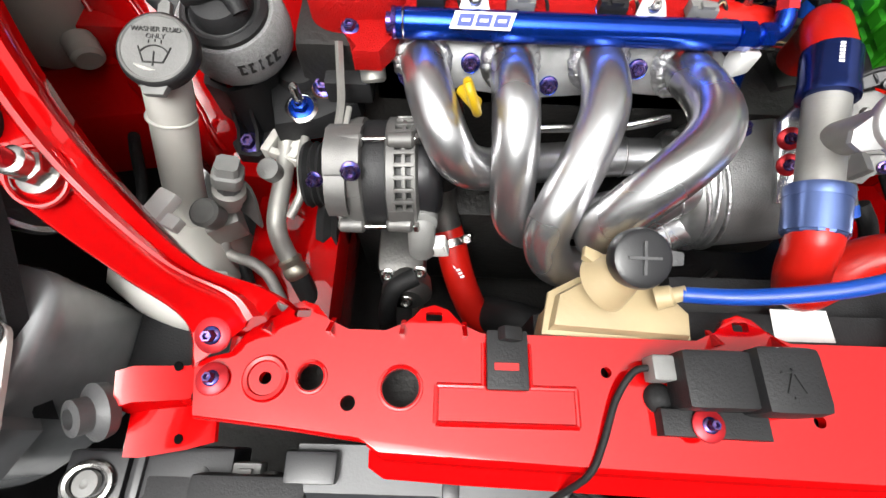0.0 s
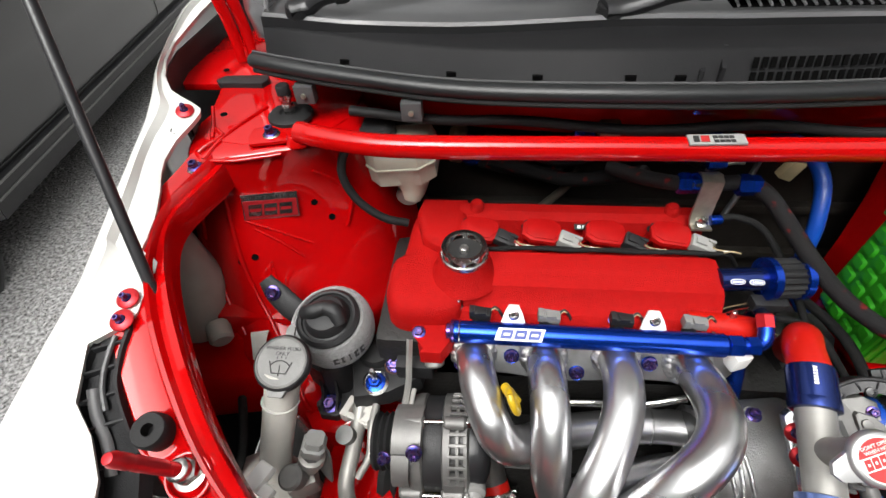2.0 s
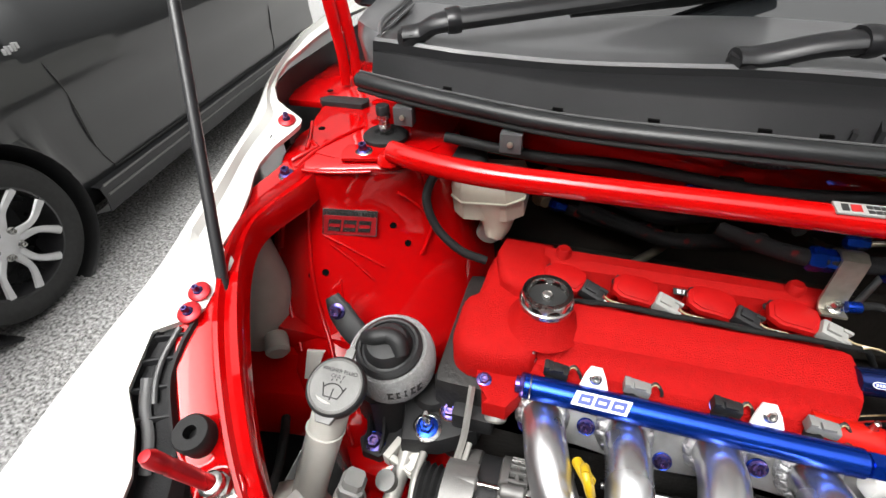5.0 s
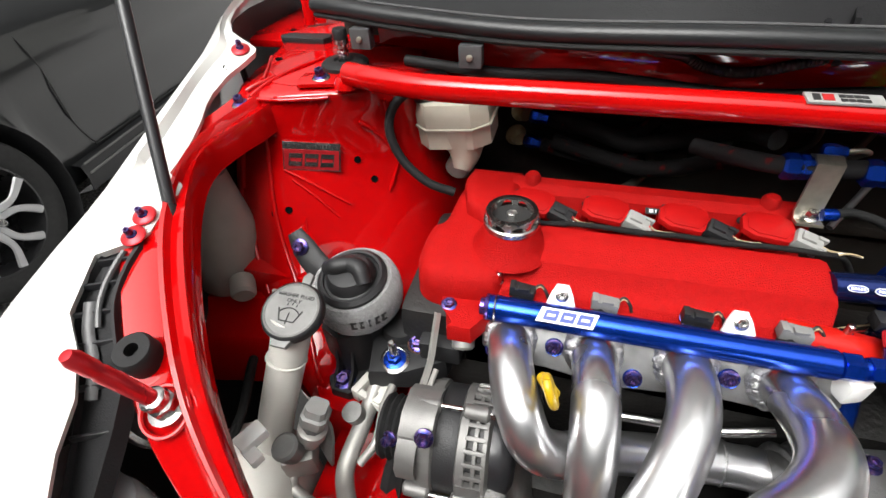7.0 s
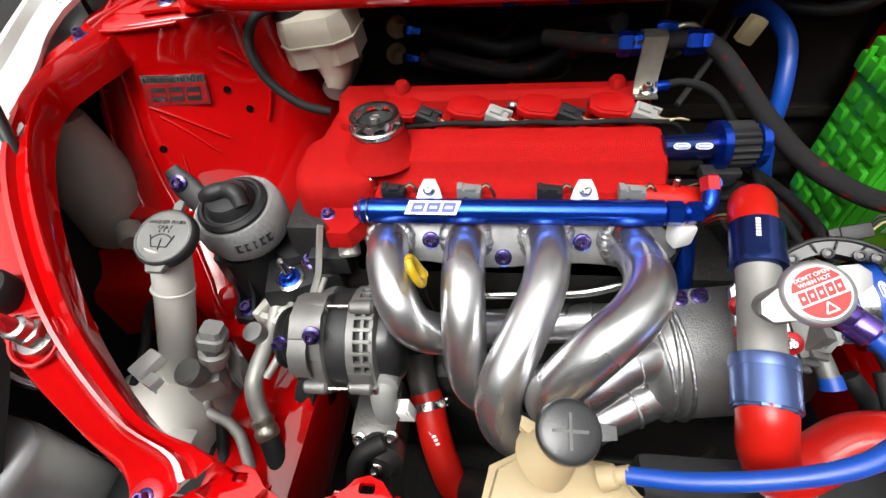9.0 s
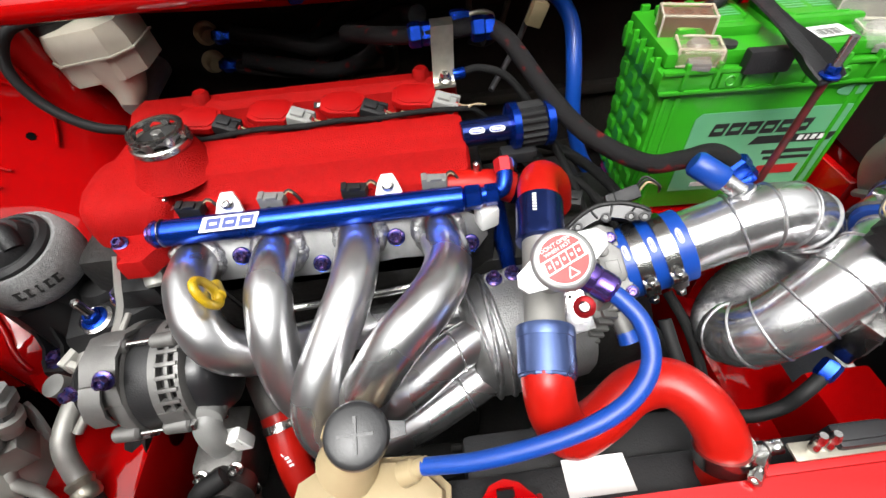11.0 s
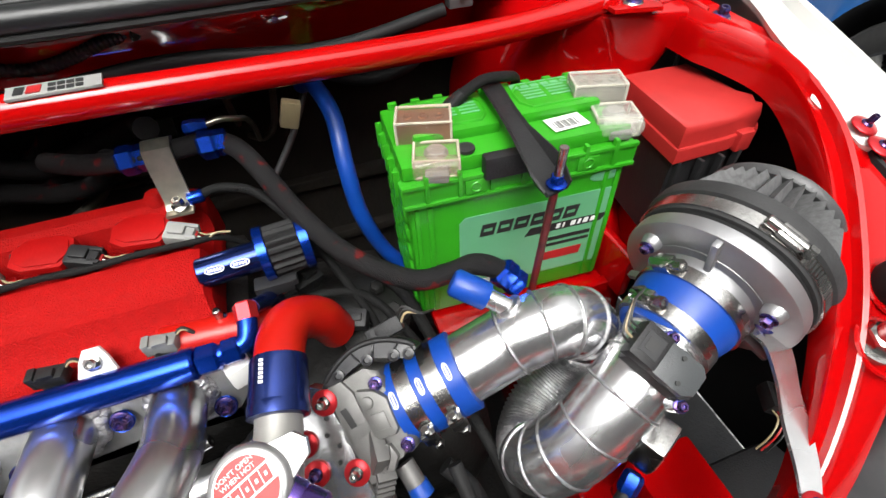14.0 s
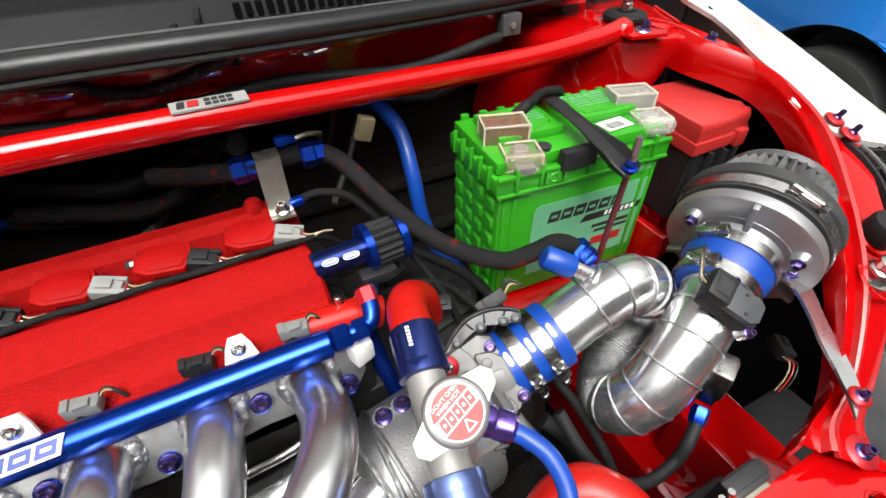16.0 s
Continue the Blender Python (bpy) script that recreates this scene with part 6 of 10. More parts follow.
# ---- cooling ----
rn = thing("radiator_neck", "satin aluminium filler neck between red hoses", "radiator neck", (0.1, 0.28, 0.8))
P_TOP, P_BOT = V((0.1035, 0.304, 0.855)), V((0.0890, 0.222, 0.832))
d = (P_BOT - P_TOP).normalized()
b = B()
rod(b, P_TOP, P_BOT, 0.0172, seg=36)
neck = part("neck_pipe", b, ALU_DULL, rn)
b = B()
rod(b, (0.098, 0.262, 0.842), (0.097, 0.238, 0.899), 0.0145, seg=28)
part("filler_spout", b, ALU_DULL, rn)
for c0, c1, mt, nm in ((P_TOP - d * 0.040, P_TOP + d * 0.006, BLUE_DARK, "deep blue anodised joint"), (P_BOT - d * 0.002, P_BOT + d * 0.042, BLUE_PALE, "pale blue anodised joint")):
    L = (c1 - c0).length
    b = B()
    k = 1.0 if mt is BLUE_PALE else 0.94
    lo, hi = (0.012, 0.0) if mt is BLUE_PALE else (L - 0.012, L)
    lathe(b, [(0.0200 * k, min(lo, hi)), (0.0240 * k, min(lo, hi) + 0.001), (0.0245 * k, (lo + hi) / 2), (0.0240 * k, max(lo, hi) - 0.001), (0.0200 * k, max(lo, hi))], c0, d, 48)
    sleeve = part("sleeve_collar", b, mt, rn, nm)
    b = B()
    lo, hi = (0.0125, L) if mt is BLUE_PALE else (0.0, L - 0.0125)
    lathe(b, [(0.0185 * k, lo), (0.0225 * k, lo + 0.001), (0.0228 * k, (lo + hi) / 2), (0.0225 * k, hi - 0.002), (0.0205 * k, hi)], c0, d, 12 if mt is BLUE_PALE else 48)
    part("sleeve_body", b, mt, sleeve, nm, sharp=20)
    b = B()
    lathe(b, [(0.0180 * k, 0.004), (0.0236 * k, 0.004), (0.0236 * k, L - 0.004), (0.0180 * k, L - 0.004)], c0, d, 32)
    part("sleeve_core", b, mt, sleeve)
    if mt is BLUE_DARK:
        up = V((-0.35, -0.2, 0.9))
        up = (up - d * up.dot(d)).normalized()
        b = B()
        bars(b, face(c0 + d * 0.016 + up * 0.0220, up, -d), [(-0.008 + i * 0.0032, -0.002, 0.0022, 0.0036, 0.0004) for i in range(6)], 0.0006)
        part("sleeve_print", b, LABEL_WHITE, sleeve)
CAP_SILVER = paint("satin_cap_steel", (0.416, 0.416, 0.416), 0.42, 0.8, 0, 0.12, 60)
CAPN = V((-0.10, -0.50, 0.86)).normalized()
CC = V((0.097, 0.234, 0.905))
b = B()
lathe(b, [(0.018, -0.006), (0.0225, -0.004), (0.0235, 0.0), (0.0225, 0.004), (0.0205, 0.0055), (0, 0.0055)], CC, CAPN, 48)
m = face(CC, CAPN, (0.93, 0.36, 0.2))
for s in (1, -1):
    prism(b, [(s * 0.018, -0.013), (s * 0.034, -0.008), (s * 0.038, 0.0), (s * 0.034, 0.008), (s * 0.018, 0.013)], -0.004, 0.001, m, bevel=0.001)
rc = part("pressure_cap", b, CAP_SILVER, rn, "silver pressure cap with red round label")
b = B()
lathe(b, [(0.0188, 0.0054), (0.0188, 0.0062), (0, 0.0062)], CC, CAPN, 48)
lab = part("cap_label", b, LABEL_WHITE, rc, "red and white round label")
b = B()
for sg in (1, -1):
    pts = [(0.0176 * math.cos(a), sg * 0.0176 * math.sin(a)) for a in np.linspace(0.32, math.pi - 0.32, 20)]
    prism(b, pts if sg > 0 else pts[::-1], 0.0061, 0.0066, m)
part("label_field", b, RED_INK, rc)
b = B()
block_letters(b, m @ Matrix.Translation((0, 0, 0.0064)), -0.0152, -0.0042, 0.0052, 0.0084, 5, 0.0009, 0.0016, 0.0012, 0.0004)
part("label_mark", b, RED_INK, rc)
words("DON'T OPEN", 0.0040, m @ Matrix.Translation((0, 0.0122, 0.0068)), LABEL_WHITE, rc)
words("WHEN HOT", 0.0040, m @ Matrix.Translation((0, 0.0082, 0.0068)), LABEL_WHITE, rc)
b = B()
for p, q in (((-0.004, -0.014), (0.004, -0.014)), ((0.004, -0.014), (0, -0.007)), ((0, -0.007), (-0.004, -0.014))):
    tube(b, [m @ V((*p, 0.0066)), m @ V(((p[0] + q[0]) / 2, (p[1] + q[1]) / 2, 0.0066)), m @ V((*q, 0.0066))], 0.0006, 6, 1)
part("label_mark", b, LABEL_WHITE, rc)


def hose(name, label, pts, r, mat, seg=20, per=10, group="", cat="hose", **kw):
    b = B()
    tube(b, pts, r, seg, per, **kw)
    return solo(name, b, mat, label, cat, group)


hose("upper_radiator_hose", "red silicone elbow hose behind the filler neck", [P_TOP - d * 0.015, P_TOP - d * 0.035, (0.114, 0.362, 0.864), (0.124, 0.382, 0.857), (0.142, 0.398, 0.832), (0.152, 0.408, 0.795)], 0.0196, RED_RUBBER, 28)
low = thing("lower_radiator_hose", "bright red silicone radiator hose with bends", "hose", (0.15, 0.16, 0.72))
b = B()
tube(b, [P_BOT + d * 0.025, P_BOT + d * 0.044, (0.086, 0.164, 0.797), (0.102, 0.156, 0.772), (0.132, 0.168, 0.768), (0.160, 0.182, 0.783), (0.184, 0.180, 0.795), (0.202, 0.164, 0.794), (0.213, 0.146, 0.784), (0.219, 0.133, 0.768), (0.222, 0.124, 0.748), (0.223, 0.120, 0.725)], 0.0205, 28, 10)
part("hose_body", b, RED_RUBBER, low)
clamp(low, (0.2195, 0.131, 0.764), (0.15, -0.45, -0.88), 0.0212, 0.015, STEEL, (0.6, -0.6, 0.4))
b = B()
lathe(b, [(0.0045, 0), (0.0045, 0.012), (0.0062, 0.013), (0.0062, 0.017), (0.0048, 0.018), (0.0062, 0.020), (0.0062, 0.025), (0.004, 0.027), (0, 0.027)], (0.242, 0.128, 0.760), (1, 0.05, 0.05), 18)
part("clamp_spigot", b, STEEL, low, "ribbed steel spigot")
mb = thing("radiator_mount", "black radiator mount with bright clips on the red support", "bracket", (0.30, 0.125, 0.76))
b = B()
box(b, (0.319, 0.1255, 0.765), (0.044, 0.019, 0.040), 0.004)
box(b, (0.319, 0.1265, 0.785), (0.048, 0.012, 0.004), 0.0015)
part("mount_block", b, BLACK_SATIN, mb)
b = B()
box(b, (0.300, 0.1195, 0.7765), (0.075, 0.014, 0.003), 0.001)
part("mount_plate", b, ZINC, mb, "plated mount plate")
for x in (0.280, 0.291):
    b = B()
    lathe(b, [(0.0042, 0), (0.0042, 0.006), (0.0030, 0.008), (0.0030, 0.012), (0.0044, 0.013), (0.0044, 0.018), (0.0028, 0.023), (0, 0.023)], (x, 0.1205, 0.777), (-0.1, 0.1, 1), 16)
    part("clip_pin", b, STEEL, mb, "bright clip pin")
b = B()
tube(b, [(0.01, 0.41, 0.84), (0.08, 0.408, 0.835), (0.10, 0.405, 0.83)], 0.017, 20, 6)
solo("short_coolant_hose", b, RED_RUBBER, "short red silicone hose beside the cylinder head", "hose")
ls = thing("thermostat_hose", "red silicone hose with printed mark and steel clamp", "hose", (-0.2, 0.2, 0.58))
b = B()
tube(b, [(-0.214, 0.278, 0.615), (-0.208, 0.262, 0.605), (-0.198, 0.232, 0.585), (-0.185, 0.205, 0.565), (-0.165, 0.18, 0.545), (-0.12, 0.165, 0.545), (-0.08, 0.16, 0.56)], 0.0205, 24, 8)
part("hose_body", b, RED_RUBBER, ls)
clamp(ls, (-0.209, 0.265, 0.607), (0.25, -0.8, -0.5), 0.021, 0.010, STEEL, (1, 0, 0.3))
b = B()
tube(b, [(-0.224, 0.315, 0.665), (-0.222, 0.30, 0.64), (-0.214, 0.278, 0.615)], 0.0195, 24, 4)
part("outlet", b, ALU_DARK, ls, "dull metal outlet")
b = B()
bars(b, face((-0.196, 0.222, 0.603), (0.1, -0.4, 0.9), (0.5, -0.8, 0)), [(-0.012, -0.003, 0.004, 0.006, 0.001), (-0.006, -0.002, 0.003, 0.005, 0.001), (-0.001, -0.002, 0.003, 0.005, 0.001), (0.004, -0.002, 0.003, 0.005, 0.001)])
part("print", b, LABEL_WHITE, ls)
hose("large_black_hose", "thick black rubber hose low by the radiator", [(-0.17, 0.20, 0.50), (-0.13, 0.17, 0.575), (-0.09, 0.155, 0.59), (-0.02, 0.15, 0.56)], 0.026, RUBBER, 24)
ov = thing("overflow_hose", "blue silicone overflow hose with purple fitting", "hose", (0.1, 0.2, 0.8))
b = B()
tube(b, [(0.122, 0.218, 0.893), (0.136, 0.202, 0.888), (0.144, 0.186, 0.882), (0.144, 0.166, 0.871), (0.132, 0.150, 0.860), (0.108, 0.138, 0.850), (0.07, 0.132, 0.835), (0.02, 0.132, 0.815), (-0.022, 0.138, 0.798)], 0.0066, 18, 8)
part("hose_body", b, BLUE_RUBBER, ov)
b = B()
lathe(b, [(0.009, 0), (0.0115, 0.002), (0.0115, 0.014), (0.0105, 0.016), (0.0112, 0.018), (0.0112, 0.028), (0.0085, 0.031)], (0.108, 0.231, 0.896), (0.72, -0.62, -0.2), 10)
part("fitting", b, PURPLE, ov, "purple anodised fitting")

# coolant expansion tank
tank = thing("coolant_tank", "aged cream plastic coolant tank with black cap", "tank", (-0.07, 0.14, 0.74))
b = B()
prism(b, [(-0.128, 0.112), (-0.010, 0.106), (-0.008, 0.126), (-0.030, 0.150), (-0.095, 0.156), (-0.120, 0.142)], 0.70, 0.782, bevel=0.010)
prism(b, [(-0.134, 0.108), (-0.006, 0.102), (-0.003, 0.130), (-0.026, 0.156), (-0.098, 0.161), (-0.126, 0.146)], 0.765, 0.769, bevel=0.001)
tube(b, [(-0.082, 0.150, 0.785), (-0.072, 0.153, 0.805), (-0.067, 0.155, 0.820)], [0.026, 0.018, 0.017], 20, 4)
lathe(b, [(0.010, -0.006), (0.009, 0.006), (0.0065, 0.008), (0.0065, 0.018), (0, 0.018)], (-0.034, 0.138, 0.790), (0.8, 0.05, 0.5), 18)
prism(b, [(-0.102, 0.168), (-0.078, 0.150), (-0.079, 0.168), (-0.100, 0.178)], 0.794, 0.802, bevel=0.002)
part("tank_body", b, CREAM, tank)
b = B()
lathe(b, [(0.019, -0.012), (0.0238, -0.010), (0.0245, 0.0), (0.023, 0.004), (0.019, 0.006), (0, 0.005)], (-0.067, 0.156, 0.829), (0.05, -0.35, 0.94), 40)
tcap = part("tank_cap", b, BLACK_SATIN, tank, "black round cap with raised cross")
m = face((-0.067, 0.156, 0.829), (0.05, -0.35, 0.94))
b = B()
prism(b, [(-0.013, -0.0012), (0.013, -0.0012), (0.013, 0.0012), (-0.013, 0.0012)], 0.005, 0.0075, m)
prism(b, [(-0.0012, -0.013), (0.0012, -0.013), (0.0012, 0.013), (-0.0012, 0.013)], 0.005, 0.0074, m)
prism(b, [(0.021, -0.006), (0.036, -0.004), (0.036, 0.006), (0.021, 0.008)], -0.006, -0.002, m, bevel=0.001)
part("cap_cross", b, DARK_GREY, tcap)
# radiator top tank and fan shroud behind the support
sh = thing("fan_shroud", "black plastic radiator fan shroud with white sticker", "fan shroud", (0.05, 0.13, 0.6))
for nm, c, d in (("tank_cover", (0.13, 0.126, 0.712), (0.42, 0.036, 0.05)), ("shroud_ledge", (0.14, 0.160, 0.692), (0.26, 0.05, 0.06)), ("shroud_face", (0.10, 0.135, 0.60), (0.44, 0.04, 0.14))):
    b = B()
    box(b, c, d, 0.009)
    part(nm, b, BLACK, sh)
b = B()
prism(b, [(-0.027, -0.014), (0.030, -0.014), (0.027, 0.016), (-0.027, 0.016)], 0, 0.0006, face((0.120, 0.130, 0.7378), (0, -0.1, 1)))
part("sticker", b, LABEL_WHITE, sh, "blank white sticker")
for x in (-0.075, -0.062, -0.05):
    b = B()
    rod(b, (x, 0.113, 0.742), (x, 0.111, 0.762), 0.004, 0.0025, 8)
    part("clip", b, LABEL_WHITE, sh)

# ---- intake tract ----
tb = thing("throttle_unit", "cast aluminium throttle body with black motor", "throttle", (0.17, 0.31, 0.78))
TD = V((0.94, 0.00, 0.34)).normalized()
T0 = V((0.152, 0.308, 0.780))
b = B()
lathe(b, [(0.030, 0), (0.036, 0.004), (0.036, 0.024), (0.030, 0.030), (0.030, 0.055)], T0, TD, 36)
part("bore", b, ALU_CAST, tb)
b = B()
lathe(b, [(0.030, -0.005), (0.0345, -0.004), (0.0345, 0.008), (0.030, 0.009)], T0, TD, 36)
part("mount_flange", b, ALU_PLATE, tb)
# cast body face, turned up towards the front
TN = V((0.0, -0.55, 0.83))
TN = (TN - TD * TN.dot(TD)).normalized()
tf = face(T0 + TD * 0.020 + TN * 0.030, TN, TD)
b = B()
prism(b, [(-0.018, -0.036), (0.000, -0.040), (0.012, -0.030), (0.025, -0.031), (0.023, -0.016), (0.026, 0.014), (0.027, 0.036), (0.016, 0.044), (-0.006, 0.043), (-0.018, 0.040)], -0.034, 0.0015, tf, bevel=0.004)
part("casting", b, ALU_CAST, tb)
b = B()
prism(b, [(-0.0195, -0.041), (-0.005, -0.041), (0.001, -0.012), (0.001, 0.030), (-0.004, 0.043), (-0.0195, 0.043)], -0.004, 0.0055, tf, bevel=0.0018)
part("throttle_flange", b, ALU_CAST, tb)
b = B()
prism(b, [(-0.066, -0.050), (-0.0205, -0.050), (-0.0205, 0.044), (-0.030, 0.052), (-0.042, 0.044), (-0.060, 0.030)], -0.012, 0.0045, tf, bevel=0.002)
part("adaptor_plate", b, ALU, tb, "bright adaptor plate with red washers")
for q, mt in (((-0.0235, 0.034), STEEL), ((-0.0245, -0.027), STEEL), ((-0.0535, 0.012), TITAN), ((-0.055, -0.013), TITAN)):
    bolt(tb, tf @ V((q[0], q[1], 0.0055)), TN, 0.0052, 0.012, mt, RED_ANO, 2.0)
for k in range(4):
    b = B()
    lathe(b, [(0.0020, 0.0003), (0.0020, 0.0008), (0, 0.0008)], tf @ V((-0.034 + 0.006 * (k % 2), -0.014 + 0.012 * k, 0.0045)), TN, 10)
    part("pin_hole", b, INK, tb)
b = B()
prism(b, [(0.002, -0.012), (0.019, -0.015), (0.023, -0.011), (0.025, 0.014), (0.018, 0.024), (0.005, 0.030), (0.002, 0.027)], 0.000, 0.0095, tf, bevel=0.0028)
part("raised_body", b, ALU_CAST, tb)
b = B()
prism(b, [(0.006, -0.006), (0.018, -0.008), (0.019, 0.006), (0.007, 0.008)], 0.009, 0.0108, tf, bevel=0.0015)
part("cast_pad", b, ALU_CAST, tb)
b = B()
lathe(b, [(0.0052, 0.008), (0.0050, 0.0120), (0.0040, 0.0125), (0, 0.0118)], tf @ V((0.0095, 0.0175, 0)), TN, 20)
part("round_boss", b, ALU_CAST, tb)
b = B()
prism(b, [(-0.013, 0.005), (-0.0075, 0.005), (-0.0095, 0.022), (-0.015, 0.022)], 0.0050, 0.0062, tf)
part("slot", b, INK, tb, "dark narrow slot")
b = B()
prism(b, [(-0.012, -0.035), (0.003, -0.040), (0.012, -0.031), (0.010, -0.020), (-0.003, -0.016)], -0.002, 0.0075, tf, bevel=0.003)
part("stop_boss", b, ALU_CAST, tb)
b = B()
tube(b, [tf @ V((-0.002, -0.034, 0.008)), tf @ V((0.004, -0.028, 0.009)), tf @ V((0.008, -0.018, 0.008))], 0.0022, 10, 4)
part("cast_rib", b, ALU_CAST, tb)
for q in ((0.020, 0.0275, 0.002), (0.0215, -0.027, 0.002)):
    b = B()
    rod(b, tf @ V((q[0], q[1], -0.010)), tf @ V(q), 0.0078, 0.0070, 18, 0.0015)
    part("bolt_boss", b, ALU_CAST, tb)
    bolt(tb, tf @ V(q), TN, 0.0042, 0.006, TITAN)
# curved gear cover along the casting's edge
arc_out = spline([(-0.0225, 0.0455, 0), (-0.0033, 0.0558, 0), (0.0178, 0.0611, 0), (0.0396, 0.0569, 0), (0.0572, 0.0462, 0), (0.0647, 0.0372, 0)], 4)
arc_in = spline([(-0.0137, 0.0405, 0), (0.0044, 0.0460, 0), (0.0200, 0.0480, 0), (0.0300, 0.0455, 0), (0.0440, 0.0380, 0), (0.0560, 0.0320, 0)], 4)
b = B()
prism(b, [(p.x, p.y) for p in arc_out] + [(p.x, p.y) for p in arc_in[::-1]], -0.026, 0.0015, tf, bevel=0.002)
lid = part("gear_cover", b, BLACK_SATIN, tb, "black moulded gear cover")
b = B()
tube(b, [tf @ V((p.x, p.y, 0.001)) for p in arc_out[1:-1]], 0.0024, 10, 1)
part("cover_edge", b, BLACK, lid)
for k in range(3, len(arc_in) - 2, 4):
    b = B()
    tube(b, [tf @ (arc_in[k].lerp(arc_out[k], 0.12) + V((0, 0, 0.001))), tf @ (arc_in[k].lerp(arc_out[k], 0.5) + V((0, 0, 0.003))), tf @ (arc_in[k].lerp(arc_out[k], 0.9) + V((0, 0, 0.001)))], 0.0011, 6, 2)
    part("cover_rib", b, BLACK_SATIN, lid)
for q in ((-0.004, 0.0475), (0.0235, 0.0475), (0.0450, 0.0405), (0.0565, 0.0360)):
    b = B()
    lathe(b, [(0.0050, 0), (0.0050, 0.004), (0.0028, 0.0046), (0.0024, 0.003), (0, 0.003)], tf @ V((*q, 0.001)), TN, 16)
    part("cover_screw", b, BLACK_SATIN, lid)
b = B()
box(b, tf @ V((0.050, 0.062, -0.006)), (0.024, 0.014, 0.013), 0.003, tf.to_3x3())
box(b, tf @ V((0.036, 0.064, -0.006)), (0.012, 0.010, 0.009), 0.002, tf.to_3x3())
part("motor_plug", b, BLACK, tb, "black wiring plug")
for k in range(3):
    b = B()
    tube(b, [tf @ V((0.060, 0.060 + 0.003 * k, -0.004)), tf @ V((0.070, 0.066 + 0.003 * k, 0.002)), tf @ V((0.080, 0.060, -0.006 + 0.002 * k)), tf @ V((0.086, 0.058, -0.04))], 0.0011, 6, 5)
    part("wire", b, (CREAM, INK, INK)[k], tb)
b = B()
tube(b, [T0 + TD * 0.030 + V((0, -0.040, -0.022)), T0 + TD * 0.036 + V((0, -0.058, -0.034))], 0.009, 14, 3)
part("port", b, ALU_CAST, tb)
b = B()
lathe(b, [(0.0095, 0), (0.0105, 0.012), (0, 0.013)], T0 + TD * 0.036 + V((0, -0.056, -0.033)), (0.2, -0.7, -0.5), 16)
part("port_cap", b, BLUE_RUBBER, tb)

cp = thing("throttle_coupler", "blue silicone coupler with two steel clamps", "coupler", (0.22, 0.3, 0.78))
C0 = T0 + TD * 0.042
b = B()
lathe(b, [(0.0335, 0), (0.0365, 0.001), (0.0365, 0.064), (0.0335, 0.065)], C0, TD, 44)
part("sleeve", b, BLUE_RUBBER, cp)
for k in (0.018, 0.043):
    clamp(cp, C0 + TD * k, TD, 0.0366, 0.013, STEEL, (-0.05, -0.85, 0.10))
for k in (0.0062, 0.0305, 0.0555):
    b = B()
    up = V((-0.16, -0.36, 0.92))
    up = (up - TD * up.dot(TD)).normalized()
    mm = face(C0 + TD * k + up * 0.0368, up, TD.cross(up))
    oval = [(0.0046 * math.cos(a) + (0.003 if math.cos(a) > 0 else -0.003), 0.0026 * math.sin(a)) for a in np.linspace(0, 2 * math.pi, 16, endpoint=False)]
    prism(b, oval, 0, 0.0005, mm)
    part("brand_oval", b, LABEL_WHITE, cp)
    b = B()
    prism(b, [(x * 0.85, y * 0.72) for x, y in oval], 0.0004, 0.0008, mm)
    part("oval_field", b, BLUE_INK, cp)
    b = B()
    bars(b, mm @ Matrix.Translation((0, 0, 0.0008)), [(-0.0055 + i * 0.0023, -0.0009, 0.0016, 0.0018, 0) for i in range(5)], 0.0002)
    part("oval_mark", b, LABEL_WHITE, cp)

pipe = thing("intake_pipe", "polished aluminium intake pipe with welded bends", "intake pipe", (0.33, 0.27, 0.74))
PP = [C0 + TD * 0.055, (0.285, 0.311, 0.826), (0.315, 0.309, 0.840), (0.345, 0.306, 0.842), (0.366, 0.304, 0.826), (0.368, 0.300, 0.795), (0.350, 0.293, 0.768), (0.320, 0.280, 0.748), (0.297, 0.256, 0.742), (0.296, 0.234, 0.756), (0.316, 0.226, 0.784), (0.345, 0.231, 0.814), (0.372, 0.240, 0.834), (0.396, 0.249, 0.846), (0.416, 0.258, 0.853)]
full = spline(PP, 10)
n1, n2 = 45, 84
for nm, seg_pts, rr, rip in (("upper_pipe", full[:n1 + 1], 0.0315, None), ("ribbed_hose", full[n1:n2 + 1], 0.0305, True), ("lower_pipe", full[n2:], 0.0320, None)):
    b = B()
    if rip:
        fine = spline(seg_pts, 5)
        tube(b, fine, rr, 36, 1, ripple=lambda i, n: 0.05 * math.sin(i * 1.26))
    else:
        tube(b, seg_pts, rr, 36, 1)
    part(nm, b, ALU if not rip else ALU_WELD, pipe, "ribbed bright metal hose" if rip else "")
for k in (14, 23, 30, 36, 41, 86, 92, 98, 106, 115, 124, 133):
    if k < len(full) - 1:
        b = B()
        ring_bead(b, full[k], full[k + 1] - full[k - 1], 0.0318, 0.0016)
        part("weld_bead", b, ALU_WELD, pipe)
b = B()
rod(b, (0.300, 0.322, 0.862), (0.277, 0.338, 0.875), 0.0085, seg=20)
part("breather_stub", b, ALU, pipe)
b = B()
ring_bead(b, (0.299, 0.323, 0.863), (-0.5, 0.45, 0.6), 0.010, 0.003, 20)
part("weld_bead", b, ALU_WELD, pipe)
b = B()
lathe(b, [(0.0115, 0), (0.0125, 0.002), (0.0125, 0.030), (0.010, 0.033), (0, 0.033)], (0.284, 0.334, 0.871), (-0.72, 0.50, 0.35), 24)
